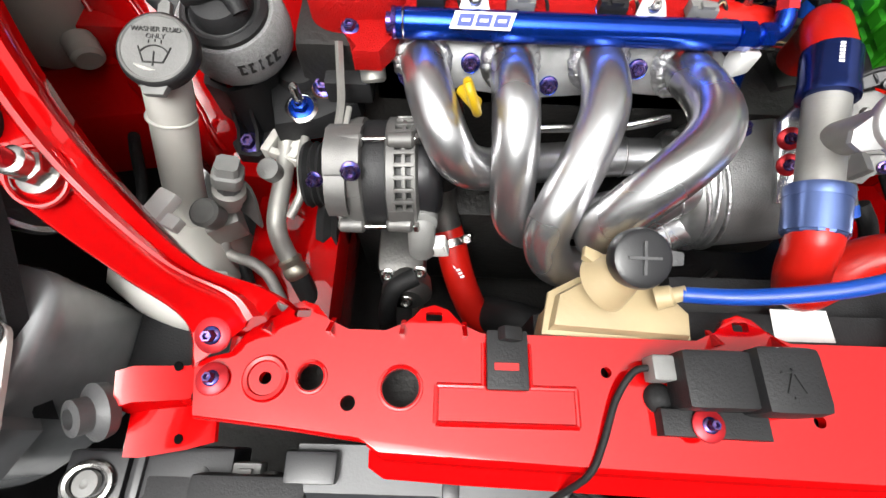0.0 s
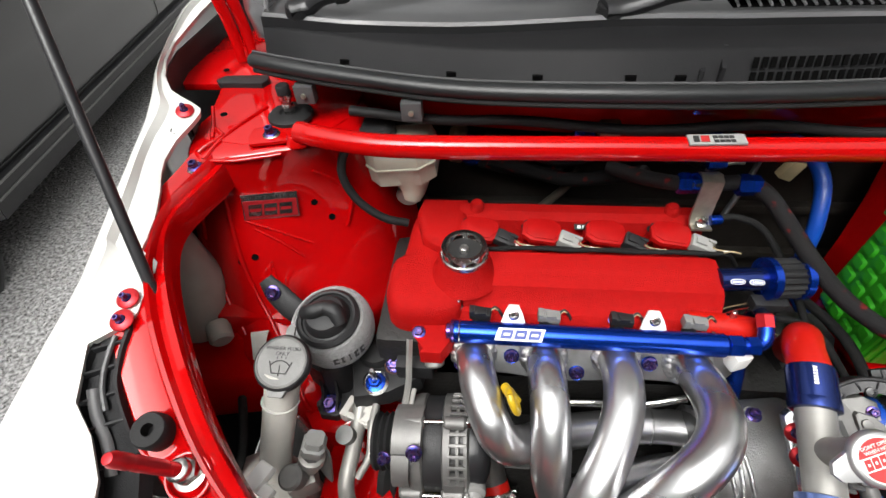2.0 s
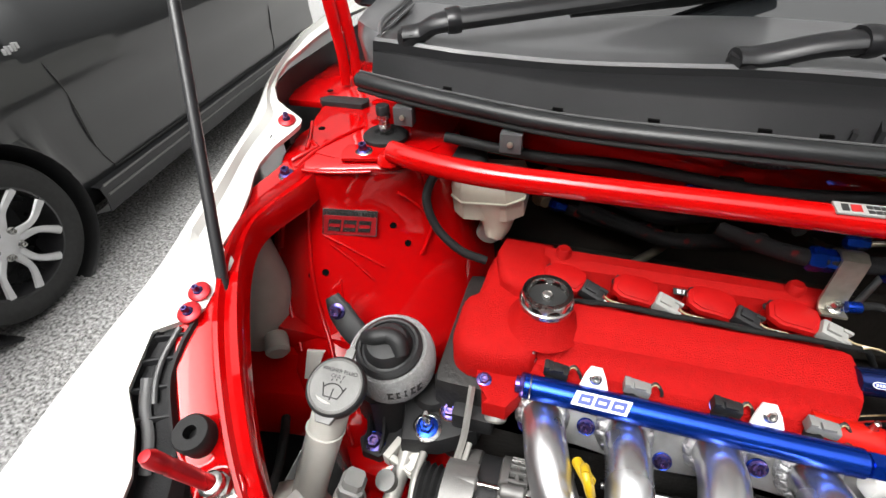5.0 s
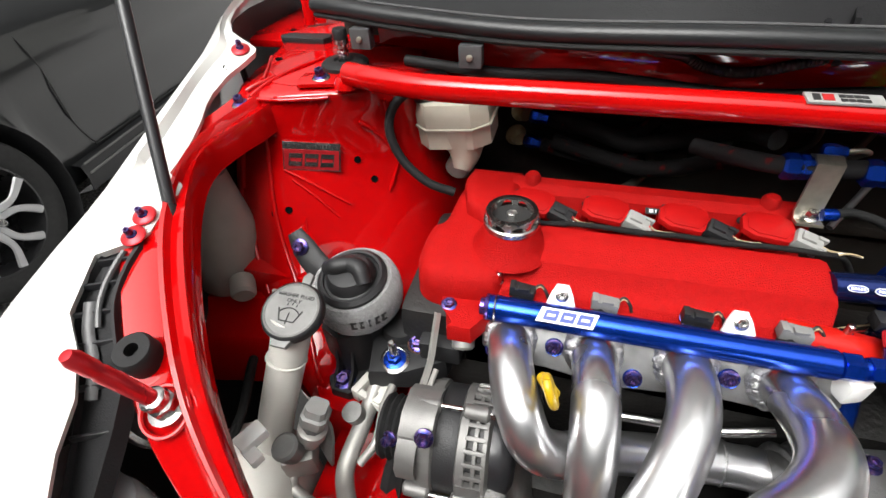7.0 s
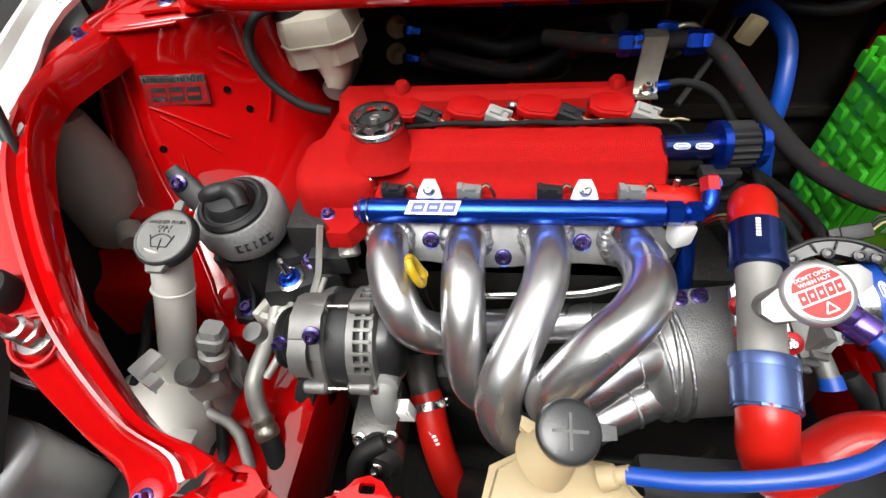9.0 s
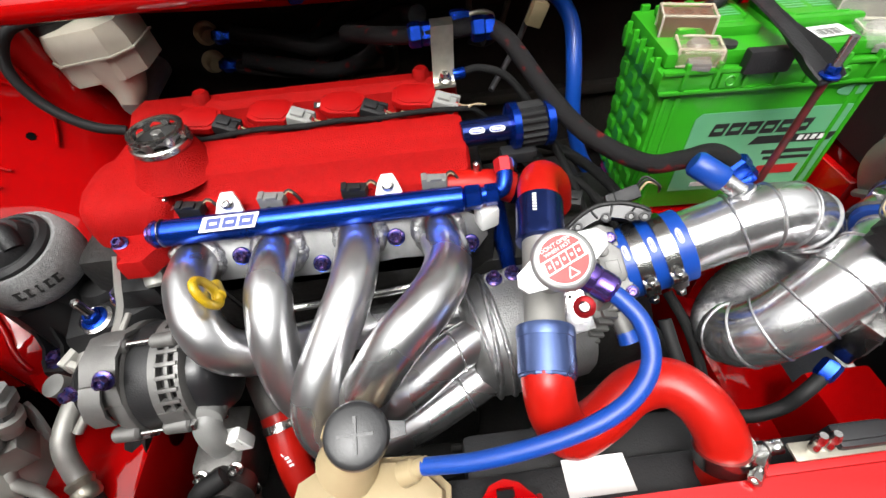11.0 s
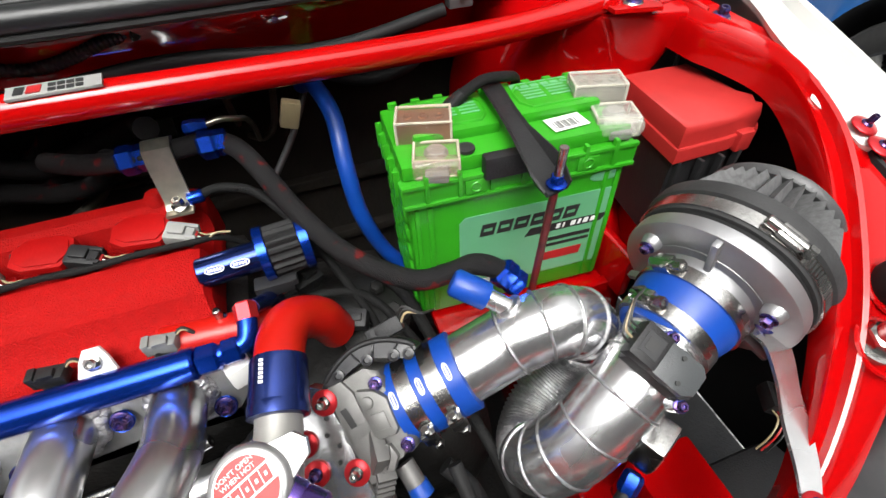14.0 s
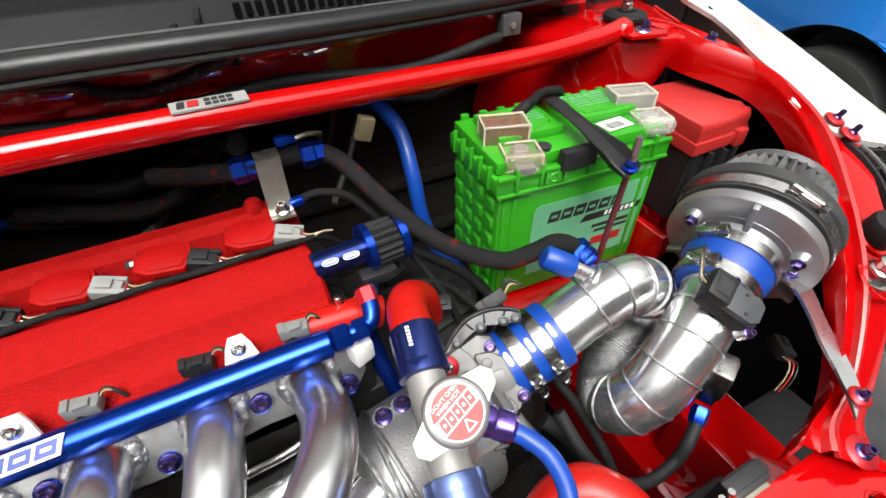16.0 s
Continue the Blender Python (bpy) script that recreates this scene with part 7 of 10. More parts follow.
part("stub_cap", b, BLUE_RUBBER, pipe, "blue rubber blanking cap")
b = B()
box(b, (0.374, 0.203, 0.795), (0.034, 0.026, 0.040), 0.006, Matrix.Rotation(radians(25), 3, "Z"))
box(b, (0.379, 0.205, 0.772), (0.028, 0.022, 0.032), 0.003, Matrix.Rotation(radians(25), 3, "Z"))
rod(b, (0.387, 0.205, 0.770), (0.407, 0.205, 0.766), 0.0038, seg=12, edge=0.001)
part("drain_block", b, STEEL, pipe, "bright machined block")
b = B()
lathe(b, [(0.0075, 0), (0.009, 0.003), (0.009, 0.016), (0.0075, 0.020)], (0.364, 0.195, 0.756), (-0.642, -0.413, -0.646), 6)
part("drain_fitting", b, BLUE_ANO, pipe, "blue anodised fitting")
hose("breather_hose", "black braided hose looping under the intake pipe", [(0.352, 0.187, 0.745), (0.334, 0.178, 0.735), (0.320, 0.174, 0.714), (0.290, 0.173, 0.706), (0.262, 0.180, 0.712), (0.240, 0.195, 0.730), (0.226, 0.215, 0.752), (0.22, 0.25, 0.775)], 0.0064, RUBBER, 18)

SENSOR_GREY = paint("grey_sensor_lid", (0.054, 0.058, 0.061), 0.35, 0, 0, 0.15, 40, 0.15, 600)
maf = thing("airflow_sensor", "grey and black airflow sensor on the intake pipe", "sensor", (0.40, 0.22, 0.82))
b = B()
mr = Matrix(((0.510, -0.750, -0.420), (0.852, 0.399, 0.321), (-0.073, -0.522, 0.844))).transposed()
sm4 = Matrix.Translation((0.372, 0.225, 0.880)) @ mr.to_4x4() @ Matrix.Scale(0.90, 4)
b = B()
prism(b, [(-0.028, -0.016), (0.022, -0.016), (0.028, -0.010), (0.028, 0.012), (0.022, 0.017), (-0.028, 0.017)], -0.012, 0.006, sm4, bevel=0.002)
part("sensor_base", b, BLACK, maf, "black sensor base")
b = B()
prism(b, [(-0.010, -0.015), (0.018, -0.015), (0.026, -0.008), (0.026, 0.010), (0.020, 0.016), (-0.010, 0.016)], 0.005, 0.012, sm4, bevel=0.002)
part("sensor_head", b, SENSOR_GREY, maf, "grey flat sensor lid")
b = B()
box(b, sm4 @ V((-0.022, 0.0, 0.008)), (0.022, 0.028, 0.016), 0.002, mr)
part("plug", b, BLACK, maf, "black plug")
b = B()
prism(b, [(-0.030, -0.009), (-0.014, -0.009), (-0.014, 0.009), (-0.030, 0.009)], 0.0158, 0.0175, sm4)
part("plug_latch", b, BLACK_SATIN, maf)
b = B()
prism(b, [(-0.027, -0.005), (-0.018, -0.005), (-0.018, 0.005), (-0.027, 0.005)], 0.0172, 0.0178, sm4)
part("latch_slot", b, INK, maf)
for q in ((0.004, 0.010), (0.010, -0.009)):
    b = B()
    lathe(b, [(0.0018, 0.0118), (0.0018, 0.0124), (0, 0.0124)], sm4 @ V((*q, 0)), sm4.to_3x3() @ V((0, 0, 1)), 10)
    part("lid_mark", b, INK, maf)
for k in range(4):
    b = B()
    tube(b, [sm4 @ V((-0.033, -0.007 + k * 0.005, 0.006)), sm4 @ V((-0.044, -0.004 + k * 0.004, 0.010)), sm4 @ V((-0.050, 0.020 + k * 0.002, 0.008)), sm4 @ V((-0.046, 0.040 + k * 0.001, -0.004)), sm4 @ V((-0.044, 0.052, -0.040))], 0.0009, 6, 5)
    part("wire", b, (INK, CREAM, INK, INK)[k], maf)
for q in ((-0.008, 0.021), (0.026, -0.018)):
    b = B()
    rod(b, sm4 @ V((*q, -0.012)), sm4 @ V((*q, 0.002)), 0.0055, 0.005, 16, 0.001)
    part("sensor_boss", b, ALU, maf, "welded aluminium boss")
    bolt(maf, sm4 @ V((*q, 0.002)), mr @ V((0, 0, 1)), 0.0036, 0.006)

FD = V((0.88, 0.33, 0.28)).normalized()
FC = V((0.465, 0.281, 0.866))
c2 = thing("filter_coupler", "blue silicone coupler below the air filter", "coupler", FC - FD * 0.06)
S0 = FC - FD * 0.066
b = B()
lathe(b, [(0.034, -0.004), (0.038, 0), (0.041, 0.018), (0.044, 0.030), (0.044, 0.046), (0.036, 0.048)], S0, FD, 44)
part("sleeve", b, BLUE_RUBBER, c2)
clamp(c2, S0 + FD * 0.006, FD, 0.0395, 0.013, STEEL, (-0.2, 0.4, 0.8))
clamp(c2, S0 + FD * 0.040, FD, 0.0445, 0.013, STEEL, (-0.2, 0.5, 0.8))
BELL = paint("spun_aluminium", (0.40, 0.40, 0.41), 0.46, 0.85, 0, 0.22, 24, 0.10, 260, 0.12)
FLANGE_RUBBER = paint("grey_filter_rubber", (0.040, 0.040, 0.041), 0.6, 0, 0, 0.3, 40, 0.2, 400, spec=0.25)
af = thing("air_filter", "large cone air filter with silver backing plate", "air filter", FC)
b = B()
lathe(b, [(0.0340, -0.036), (0.0395, -0.030), (0.0405, -0.014), (0.0440, -0.009), (0.0500, -0.0075), (0.0715, -0.0060), (0.0742, -0.0045), (0.0748, -0.002), (0.0748, 0.007), (0.0715, 0.009)], FC, FD, 72)
part("backing_plate", b, BELL, af, "spun silver backing plate")
b = B()
ring_bead(b, FC + FD * -0.0072, FD, 0.0505, 0.0012, 48)
part("plate_ring", b, BELL, af)
b = B()
lathe(b, [(0.0700, 0.007), (0.0722, 0.008), (0.0722, 0.013), (0.0700, 0.014)], FC, FD, 64)
part("seal_ring", b, RUBBER, af, "black rubber seal")
b = B()
lathe(b, [(0.0704, 0.012), (0.0752, 0.013), (0.0762, 0.016), (0.0762, 0.028), (0.0795, 0.030), (0.0805, 0.034), (0.0800, 0.042), (0.0740, 0.046), (0.0690, 0.047)], FC, FD, 72)
part("rubber_flange", b, FLANGE_RUBBER, af, "dark grey rubber flange")
b = B()
lathe(b, [(0.0760, 0.0155), (0.0776, 0.0155), (0.0776, 0.0275), (0.0760, 0.0275)], FC, FD, 72)
band = part("filter_band", b, STEEL, af, "bright steel band")
fside = (V((-0.10, -0.05, 1)) - FD * V((-0.10, -0.05, 1)).dot(FD)).normalized()
fside = Matrix.Rotation(radians(22), 3, FD) @ fside
ftan = FD.cross(fside)
fturn = Matrix((FD, ftan, fside)).transposed()
fpos = FC + FD * 0.0215 + fside * 0.0805
b = B()
box(b, fpos, (0.0115, 0.020, 0.008), 0.0018, fturn)
part("band_housing", b, STEEL, band, "worm screw housing")
b = B()
rod(b, fpos - ftan * 0.020 + fside * 0.001, fpos + ftan * 0.012 + fside * 0.001, 0.0042, seg=12, edge=0.001)
lathe(b, [(0.0052, 0), (0.0052, 0.006), (0.003, 0.006), (0.003, 0.003)], fpos + ftan * 0.012 + fside * 0.001, ftan, 6)
part("band_screw", b, STEEL, band)
for k in range(14):
    b = B()
    ang = radians(18 + 2.6 * k)
    d = Matrix.Rotation(ang, 3, FD) @ fside
    box(b, FC + FD * 0.0215 + d * 0.0777, (0.008, 0.0011, 0.0008), 0, Matrix((FD, FD.cross(d), d)).transposed())
    part("band_slot", b, INK, band)
b = B()
lathe(b, [(0.0700, 0.045), (0.0640, 0.062), (0.0560, 0.086), (0.0520, 0.092)], FC, FD, 152, wobble=lambda i, h: 1 + (0.06, -0.02, -0.12, -0.02)[i % 4])
part("pleats", b, PAPER, af, "grey pleated gauze", sharp=20)
b = B()
lathe(b, [(0.0560, 0.086), (0.0585, 0.089), (0.0585, 0.093), (0.0540, 0.098), (0.0000, 0.100)], FC, FD, 48)
part("end_cap", b, DARK_GREY, af)
fmx = Matrix.Translation(FC) @ axes(FD)
for a in range(3):
    ang = 0.55 + a * 2 * math.pi / 3
    p = fmx @ V((0.058 * math.cos(ang), 0.058 * math.sin(ang), -0.008))
    b = B()
    rod(b, p + FD * 0.004, p - FD * 0.007, 0.009, 0.008, 20, 0.002)
    part("boss", b, BELL, af)
    bolt(af, p - FD * 0.007, -FD, 0.0045, 0.006)
    b = B()
    q = fmx @ V((0.05 * math.cos(ang + 1), 0.05 * math.sin(ang + 1), -0.010))
    box(b, q, (0.006, 0.05, 0.008), 0.002, axes(FD).to_3x3() @ Matrix.Rotation(ang + 1, 3, "Z") @ Matrix.Rotation(radians(90), 3, "Z"))
    part("web", b, BELL, af)
b = B()
S = [V((0.479, 0.236, 0.863)), V((0.484, 0.224, 0.858)), V((0.474, 0.200, 0.851)), V((0.458, 0.176, 0.845)), V((0.445, 0.152, 0.840)), V((0.428, 0.130, 0.838)), V((0.416, 0.118, 0.837))]
wdt = V((0.0145, 0.006, 0.0))
loft(b, [[p - wdt, p + wdt] for p in spline(S, 5)], 0.003)
st = thing("filter_stay", "bent polished steel strip holding the air filter", "stay", (0.46, 0.14, 0.79))
part("strip", b, ALU, st)
bolt(st, (0.421, 0.122, 0.840), (0, -0.2, 1), 0.005, 0.008, TITAN, RED_ANO, 1.8)
bolt(st, (0.480, 0.232, 0.866), (-0.6, -0.3, 0.7), 0.006, 0.007)

# ---- battery ----
BR = Matrix.Rotation(radians(-4), 4, "Z")
BM = Matrix.Translation((0.352, 0.462, 0.765)) @ BR
bat = thing("car_battery", "bright green car battery with pale green label", "battery", (0.352, 0.462, 0.775))


def bp(x, y, z):
    return BM @ V((x, y, z))


W, D, H = 0.222, 0.118, 0.186
b = B()
box(b, bp(0, 0, H * 0.45), (W * 0.955, D * 0.94, H * 0.9), 0.006, BR.to_3x3())
part("case", b, GREEN, bat)
b = B()
box(b, bp(0, 0, H * 0.90), (W, D, H * 0.10), 0.003, BR.to_3x3())
part("rim", b, GREEN, bat)
b = B()
box(b, bp(0, 0.004, H * 0.99), (W * 0.96, D * 0.90, 0.014), 0.003, BR.to_3x3())
part("lid", b, GREEN, bat)
for k in range(7):
    b = B()
    box(b, bp(-W * 0.40 + k * W * 0.132, -D * 0.5, H * 0.93), (0.004, 0.006, H * 0.14), 0.001, BR.to_3x3())
    part("rim_rib", b, GREEN, bat)
for k in range(5):
    b = B()
    box(b, bp(-W * 0.5, -D * 0.36 + k * D * 0.18, H * 0.93), (0.006, 0.004, H * 0.14), 0.001, BR.to_3x3())
    part("rim_rib", b, GREEN, bat)
for sx in (-1, 1):
    for k in range(2):
        b = B()
        box(b, bp(sx * (W * 0.445 - k * 0.012), -D * 0.472, H * 0.42), (0.005, 0.004, H * 0.78), 0.0015, BR.to_3x3())
        part("corner_rib", b, GREEN, bat)
for i in range(4):
    for j in range(6):
        b = B()
        box(b, bp(-W * 0.479, -D * 0.33 + i * D * 0.22, 0.018 + j * 0.024), (0.006, D * 0.18, 0.019), 0.003, BR.to_3x3(), 1)
        part("side_panel", b, GREEN, bat)
b = B()
box(b, bp(-W * 0.22, 0.012, H + 0.009), (W * 0.36, D * 0.56, 0.012), 0.004, BR.to_3x3())
box(b, bp(W * 0.24, 0.016, H + 0.009), (W * 0.36, D * 0.52, 0.012), 0.004, BR.to_3x3())
part("lid_panel", b, GREEN, bat)
for cx, cy, hw, hd in ((-W * 0.22, 0.012, W * 0.15, D * 0.20), (W * 0.24, 0.016, W * 0.15, D * 0.19)):
    b = B()
    ring = [(cx + hw * u, cy + hd * v) for u, v in ((-1, -0.5), (-0.75, -1), (0.75, -1), (1, -0.5), (1, 0.5), (0.75, 1), (-0.75, 1), (-1, 0.5), (-1, -0.5))]
    for p0, p1 in zip(ring, ring[1:]):
        rod(b, bp(*p0, H + 0.0150), bp(*p1, H + 0.0150), 0.0014, seg=8)
    part("panel_bead", b, GREEN, bat)
for cx in (-0.045, 0.061):
    b = B()
    box(b, bp(cx, -D * 0.505, H * 0.90), (0.020, 0.004, 0.015), 0.001, BR.to_3x3())
    lathe(b, [(0.0035, 0), (0.0045, 0.001), (0.0050, 0.001), (0.006, 0)], bp(cx, -D * 0.505 - 0.002, H * 0.90), BR.to_3x3() @ V((0, -1, 0)), 18, cap=False)
    part("rim_boss", b, GREEN, bat)
for z in (0.845, 0.955):
    b = B()
    box(b, bp(0, -D * 0.5, H * z), (W * 0.99, 0.005, 0.004), 0.001, BR.to_3x3())
    part("rim_ledge", b, GREEN, bat)
for k in range(9):
    b = B()
    box(b, bp(-W * 0.42 + k * W * 0.105, D * 0.47, H + 0.006), (0.009, 0.006, 0.010), 0.001, BR.to_3x3())
    part("rim_tooth", b, GREEN, bat)
lm = face(bp(0.018, -D * 0.474, H * 0.46), BR.to_3x3() @ V((0, -1, 0)), BR.to_3x3() @ V((1, 0, 0)))
b = B()
prism(b, [(-0.078, -0.058), (0.078, -0.058), (0.084, 0.038), (0.078, 0.044), (0.072, 0.044), (-0.072, 0.044), (-0.078, 0.038)], 0, 0.0008, lm)
part("front_label", b, GREEN_PALE, bat, "pale green label with dark marks")
mk = [(-0.010, 0.002, 0.085, 0.010, 0.006), (0.01, -0.012, 0.055, 0.005, 0), (0.015, -0.020, 0.05, 0.004, 0), (-0.06, -0.036, 0.03, 0.004, 0)]
for mark in mk:
    b = B()
    bars(b, lm @ Matrix.Translation((0, 0, 0.0008)), [mark], 0.0004)
    part("label_bar", b, INK, bat)
b = B()
block_letters(b, lm @ Matrix.Translation((0, 0, 0.0008)), -0.058, 0.016, 0.0145, 0.015, 6, 0.003, 0.0028, 0.003)
part("label_mark", b, INK, bat)
b = B()
bars(b, lm @ Matrix.Translation((0, 0, 0.0012)), [(0.024, 0.0045, 0.004, 0.006, 0.001), (0.031, 0.0045, 0.002, 0.006, 0.001), (0.040, 0.0045, 0.005, 0.006, 0.001), (0.048, 0.0045, 0.003, 0.006, 0.001), (0.054, 0.0045, 0.005, 0.006, 0.001), (0.062, 0.0045, 0.005, 0.006, 0.001), (-0.055, -0.052, 0.025, 0.006, 0)], 0.0004)
part("label_mark", b, LABEL_WHITE, bat)
b = B()
bars(b, lm @ Matrix.Translation((0, 0, 0.0010)), [(0.012, -0.040, 0.045, 0.012, 0.002)], 0.0004)
part("label_mark", b, RED_INK, bat)
b = B()
prism(b, [(0.016 * math.cos(a), 0.0055 * math.sin(a)) for a in np.linspace(0, 2 * math.pi, 24, endpoint=False)], 0, 0.0006, lm @ Matrix.Translation((0.068, 0.060, 0)))
part("oval_sticker", b, GREEN_PALE, bat)
b = B()
prism(b, [(-0.018, -0.011), (0.018, -0.011), (0.018, 0.011), (-0.018, 0.011)], 0, 0.0006, face(bp(0.052, -0.028, H + 0.0066), (0, 0, 1), BR.to_3x3() @ V((1, 0.1, 0))))
bl = part("bar_label", b, LABEL_WHITE, bat, "white label with dark bars")
b = B()
bars(b, face(bp(0.052, -0.028, H + 0.0073), (0, 0, 1), BR.to_3x3() @ V((1, 0.1, 0))), [(-0.014 + k * 0.0022, -0.008, 0.0008 + 0.0006 * (k % 3), 0.012, 0) for k in range(11)], 0.0003)
part("bar_mark", b, GREY_PLASTIC, bl)
b = B()
tm2 = face(bp(0, 0, H + 0.0152), (0, 0, 1), BR.to_3x3() @ V((-1, 0, 0)))
for mark in [(-0.082 + k * 0.0105, -0.042, 0.0075, 0.010, 0) for k in range(6)] + [(-0.075 + (k % 2) * 0.026, -0.030 + (k // 2) * 0.006, 0.021, 0.0022, 0) for k in range(8)] + [(0.020 + (k % 2) * 0.022, -0.024 + (k // 2) * 0.006, 0.018, 0.0022, 0) for k in range(8)]:
    b = B()
    bars(b, tm2, [mark], 0.0004)
    part("lid_print", b, GREEN_PALE, bat)
b = B()
lathe(b, [(0.008, 0), (0.008, 0.003), (0.004, 0.004), (0, 0.003)], bp(-0.048, -0.040, H + 0.006), (0, 0, 1), 20)
part("indicator_eye", b, INK, bat, "dark round charge eye")
for sx, mt in ((-1, CLEARISH), (1, CLEAR)):
    term = thing("terminal_cover", "clear plastic cover over a brass battery terminal", "terminal cover", bp(sx * 0.082, -0.01, H + 0.01), "terminal covers")
    tr = (BR @ Matrix.Rotation(radians(-14), 4, "Z")).to_3x3()
    c = bp(sx * 0.082 + (0.014 if sx > 0 else 0.004), -0.005 if sx > 0 else -0.014, H + 0.011)
    b = B()
    box(b, c + tr @ V((0, 0.012, 0.003)), (0.052, 0.034, 0.026), 0.004, tr)
    clear_block = part("cover_block", b, mt, term)
    b = B()
    box(b, c + tr @ V((0.010, -0.022, -0.010)), (0.042, 0.034, 0.020), 0.004, tr)
    rod(b, c + tr @ V((-0.010, -0.038, -0.008)), c + tr @ V((0.030, -0.038, -0.008)), 0.0105, seg=20, edge=0.003)
    clear_foot = part("cover_foot", b, mt, term)
    clear_block.visible_shadow = clear_foot.visible_shadow = False
    # thin milky rods along the box edges stand for their highlights
    for off, (ex, ey, ez) in ((V((0, 0.012, 0.003)), (0.052, 0.034, 0.026)), (V((0.010, -0.022, -0.010)), (0.042, 0.034, 0.020))):
        for axis in range(3):
            for u in (-1, 1):
                for v in (-1, 1):
                    half = [ex / 2 - 0.002, ey / 2 - 0.002, ez / 2 - 0.002]
                    p0 = [0, 0, 0]
                    p0[(axis + 1) % 3], p0[(axis + 2) % 3] = u * half[(axis + 1) % 3], v * half[(axis + 2) % 3]
                    p1 = list(p0)
                    p0[axis], p1[axis] = -half[axis], half[axis]
                    b = B()
                    rod(b, c + tr @ (off + V(p0)), c + tr @ (off + V(p1)), 0.0013, seg=8)
                    part("cover_edge", b, EDGE_HIGHLIGHT, clear_block)
    b = B()
    box(b, c + tr @ V((0, 0.012, 0.002)), (0.047, 0.030, 0.020), 0.002, tr)
    part("brass_block", b, COPPER if sx < 0 else ZINC, term, "brass terminal block")
    for k in (-1, 0, 1):
        b = B()
        lathe(b, [(0.0045, 0), (0.0045, 0.0015), (0.0025, 0.0015), (0.0025, 0.0005), (0, 0.0005)], c + tr @ V((k * 0.014, 0.012, 0.0122)), (0, 0, 1), 14)
        part("grub_screw", b, COPPER if sx < 0 else ZINC, term)
    b = B()
    lathe(b, [(0.012, 0), (0.0105, 0.020), (0.008, 0.023), (0, 0.023)], c + tr @ V((0.010, -0.020, -0.024)), (0, 0, 1), 24)
    part("post", b, ALU_DULL, term, "lead post")
    b = B()
    lathe(b, [(0.014, 0.003), (0.016, 0.004), (0.016, 0.013), (0.014, 0.014)], c + tr @ V((0.010, -0.020, -0.024)), (0, 0, 1), 24)
    box(b, c + tr @ V((0.010, -0.040, -0.014)), (0.020, 0.014, 0.008), 0.002, tr)
    part("clamp_ring", b, ALU_DULL, term, "dull lead clamp")
ROD_PAINT = paint("rusty_red_black_rod", (0.05, 0.02, 0.02), 0.5, 0.3, 0, 0.4, 60, tint=(0.20, 0.01, 0.012))
hold = thing("battery_holder", "black pressed steel battery strap with threaded rods", "battery strap", bp(0.006, 0, H + 0.012))
b = B()
S = [V((0.364, 0.530, 0.945)), V((0.364, 0.522, 0.962)), V((0.352, 0.480, 0.976)), V((0.347, 0.440, 0.975)), V((0.345, 0.412, 0.972)), V((0.344, 0.385, 0.966)), V((0.344, 0.362, 0.960)), V((0.344, 0.345, 0.957))]
SW = [0.010, 0.010, 0.009, 0.0085, 0.0095, 0.013, 0.015, 0.012]
path = spline(S, 6)
wide = list(np.interp(np.linspace(0, len(SW) - 1, len(path)), range(len(SW)), SW))
lift = list(np.interp(np.linspace(0, 1, len(path)), [0, 0.55, 0.8, 1.0], [0.001, 0.002, 0.009, 0.005]))
loft(b, [[p + V((-w, -w * 0.25, e)), p + V((-w * 0.75, -w * 0.18, 0)), p + V((w * 0.75, w * 0.18, 0)), p + V((w, w * 0.25, e))] for p, w, e in zip(path, wide, lift)], 0.002)
part("strap", b, BLACK, hold)
b = B()
rod(b, (0.3455, 0.3505, 0.962), (0.335, 0.352, 0.775), 0.0034, seg=12)
part("hook_rod", b, ROD_PAINT, hold, "dark hook rod streaked red")
b = B()
rod(b, (0.3470, 0.3500, 0.992), (0.3455, 0.3505, 0.958), 0.0036, seg=12)
part("rod_thread", b, STEEL, hold, "bright threaded tip")
bolt(hold, (0.3457, 0.3505, 0.959), (0, 0, 1), 0.0056, 0.009, BLUE_ANO)
b = B()
box(b, bp(-0.018, -0.060, H - 0.001), (0.042, 0.012, 0.022), 0.003, BR.to_3x3())
part("strap_pad", b, BLACK, hold)
b = B()
tube(b, [(0.300, 0.490, 0.950), (0.311, 0.492, 0.966), (0.330, 0.490, 0.977), (0.349, 0.497, 0.980), (0.374, 0.503, 0.976), (0.394, 0.520, 0.962), (0.405, 0.548, 0.925), (0.405, 0.565, 0.87)], 0.0052, 14, 8)
solo("battery_cable", b, BRAID, "black braided battery cable flecked with red", "cable")
b = B()
rod(b, (0.304, 0.490, 0.957), (0.326, 0.490, 0.9755), 0.0064, seg=14, edge=0.002)
solo("cable_boot", b, RUBBER, "black heat-shrink boot on the battery cable", "cable boot")
tray = thing("battery_tray", "red painted steel battery tray and support", "battery tray", (0.375, 0.455, 0.752))
for c, size in (((0.375, 0.455, 0.752), (0.24, 0.14, 0.014)), ((0.395, 0.385, 0.742), (0.16, 0.012, 0.05)), ((0.465, 0.42, 0.79), (0.012, 0.12, 0.06)), ((0.42, 0.43, 0.655), (0.06, 0.05, 0.20))):
    b = B()
    box(b, c, size, 0.004)
    part("tray_panel", b, RED, tray)

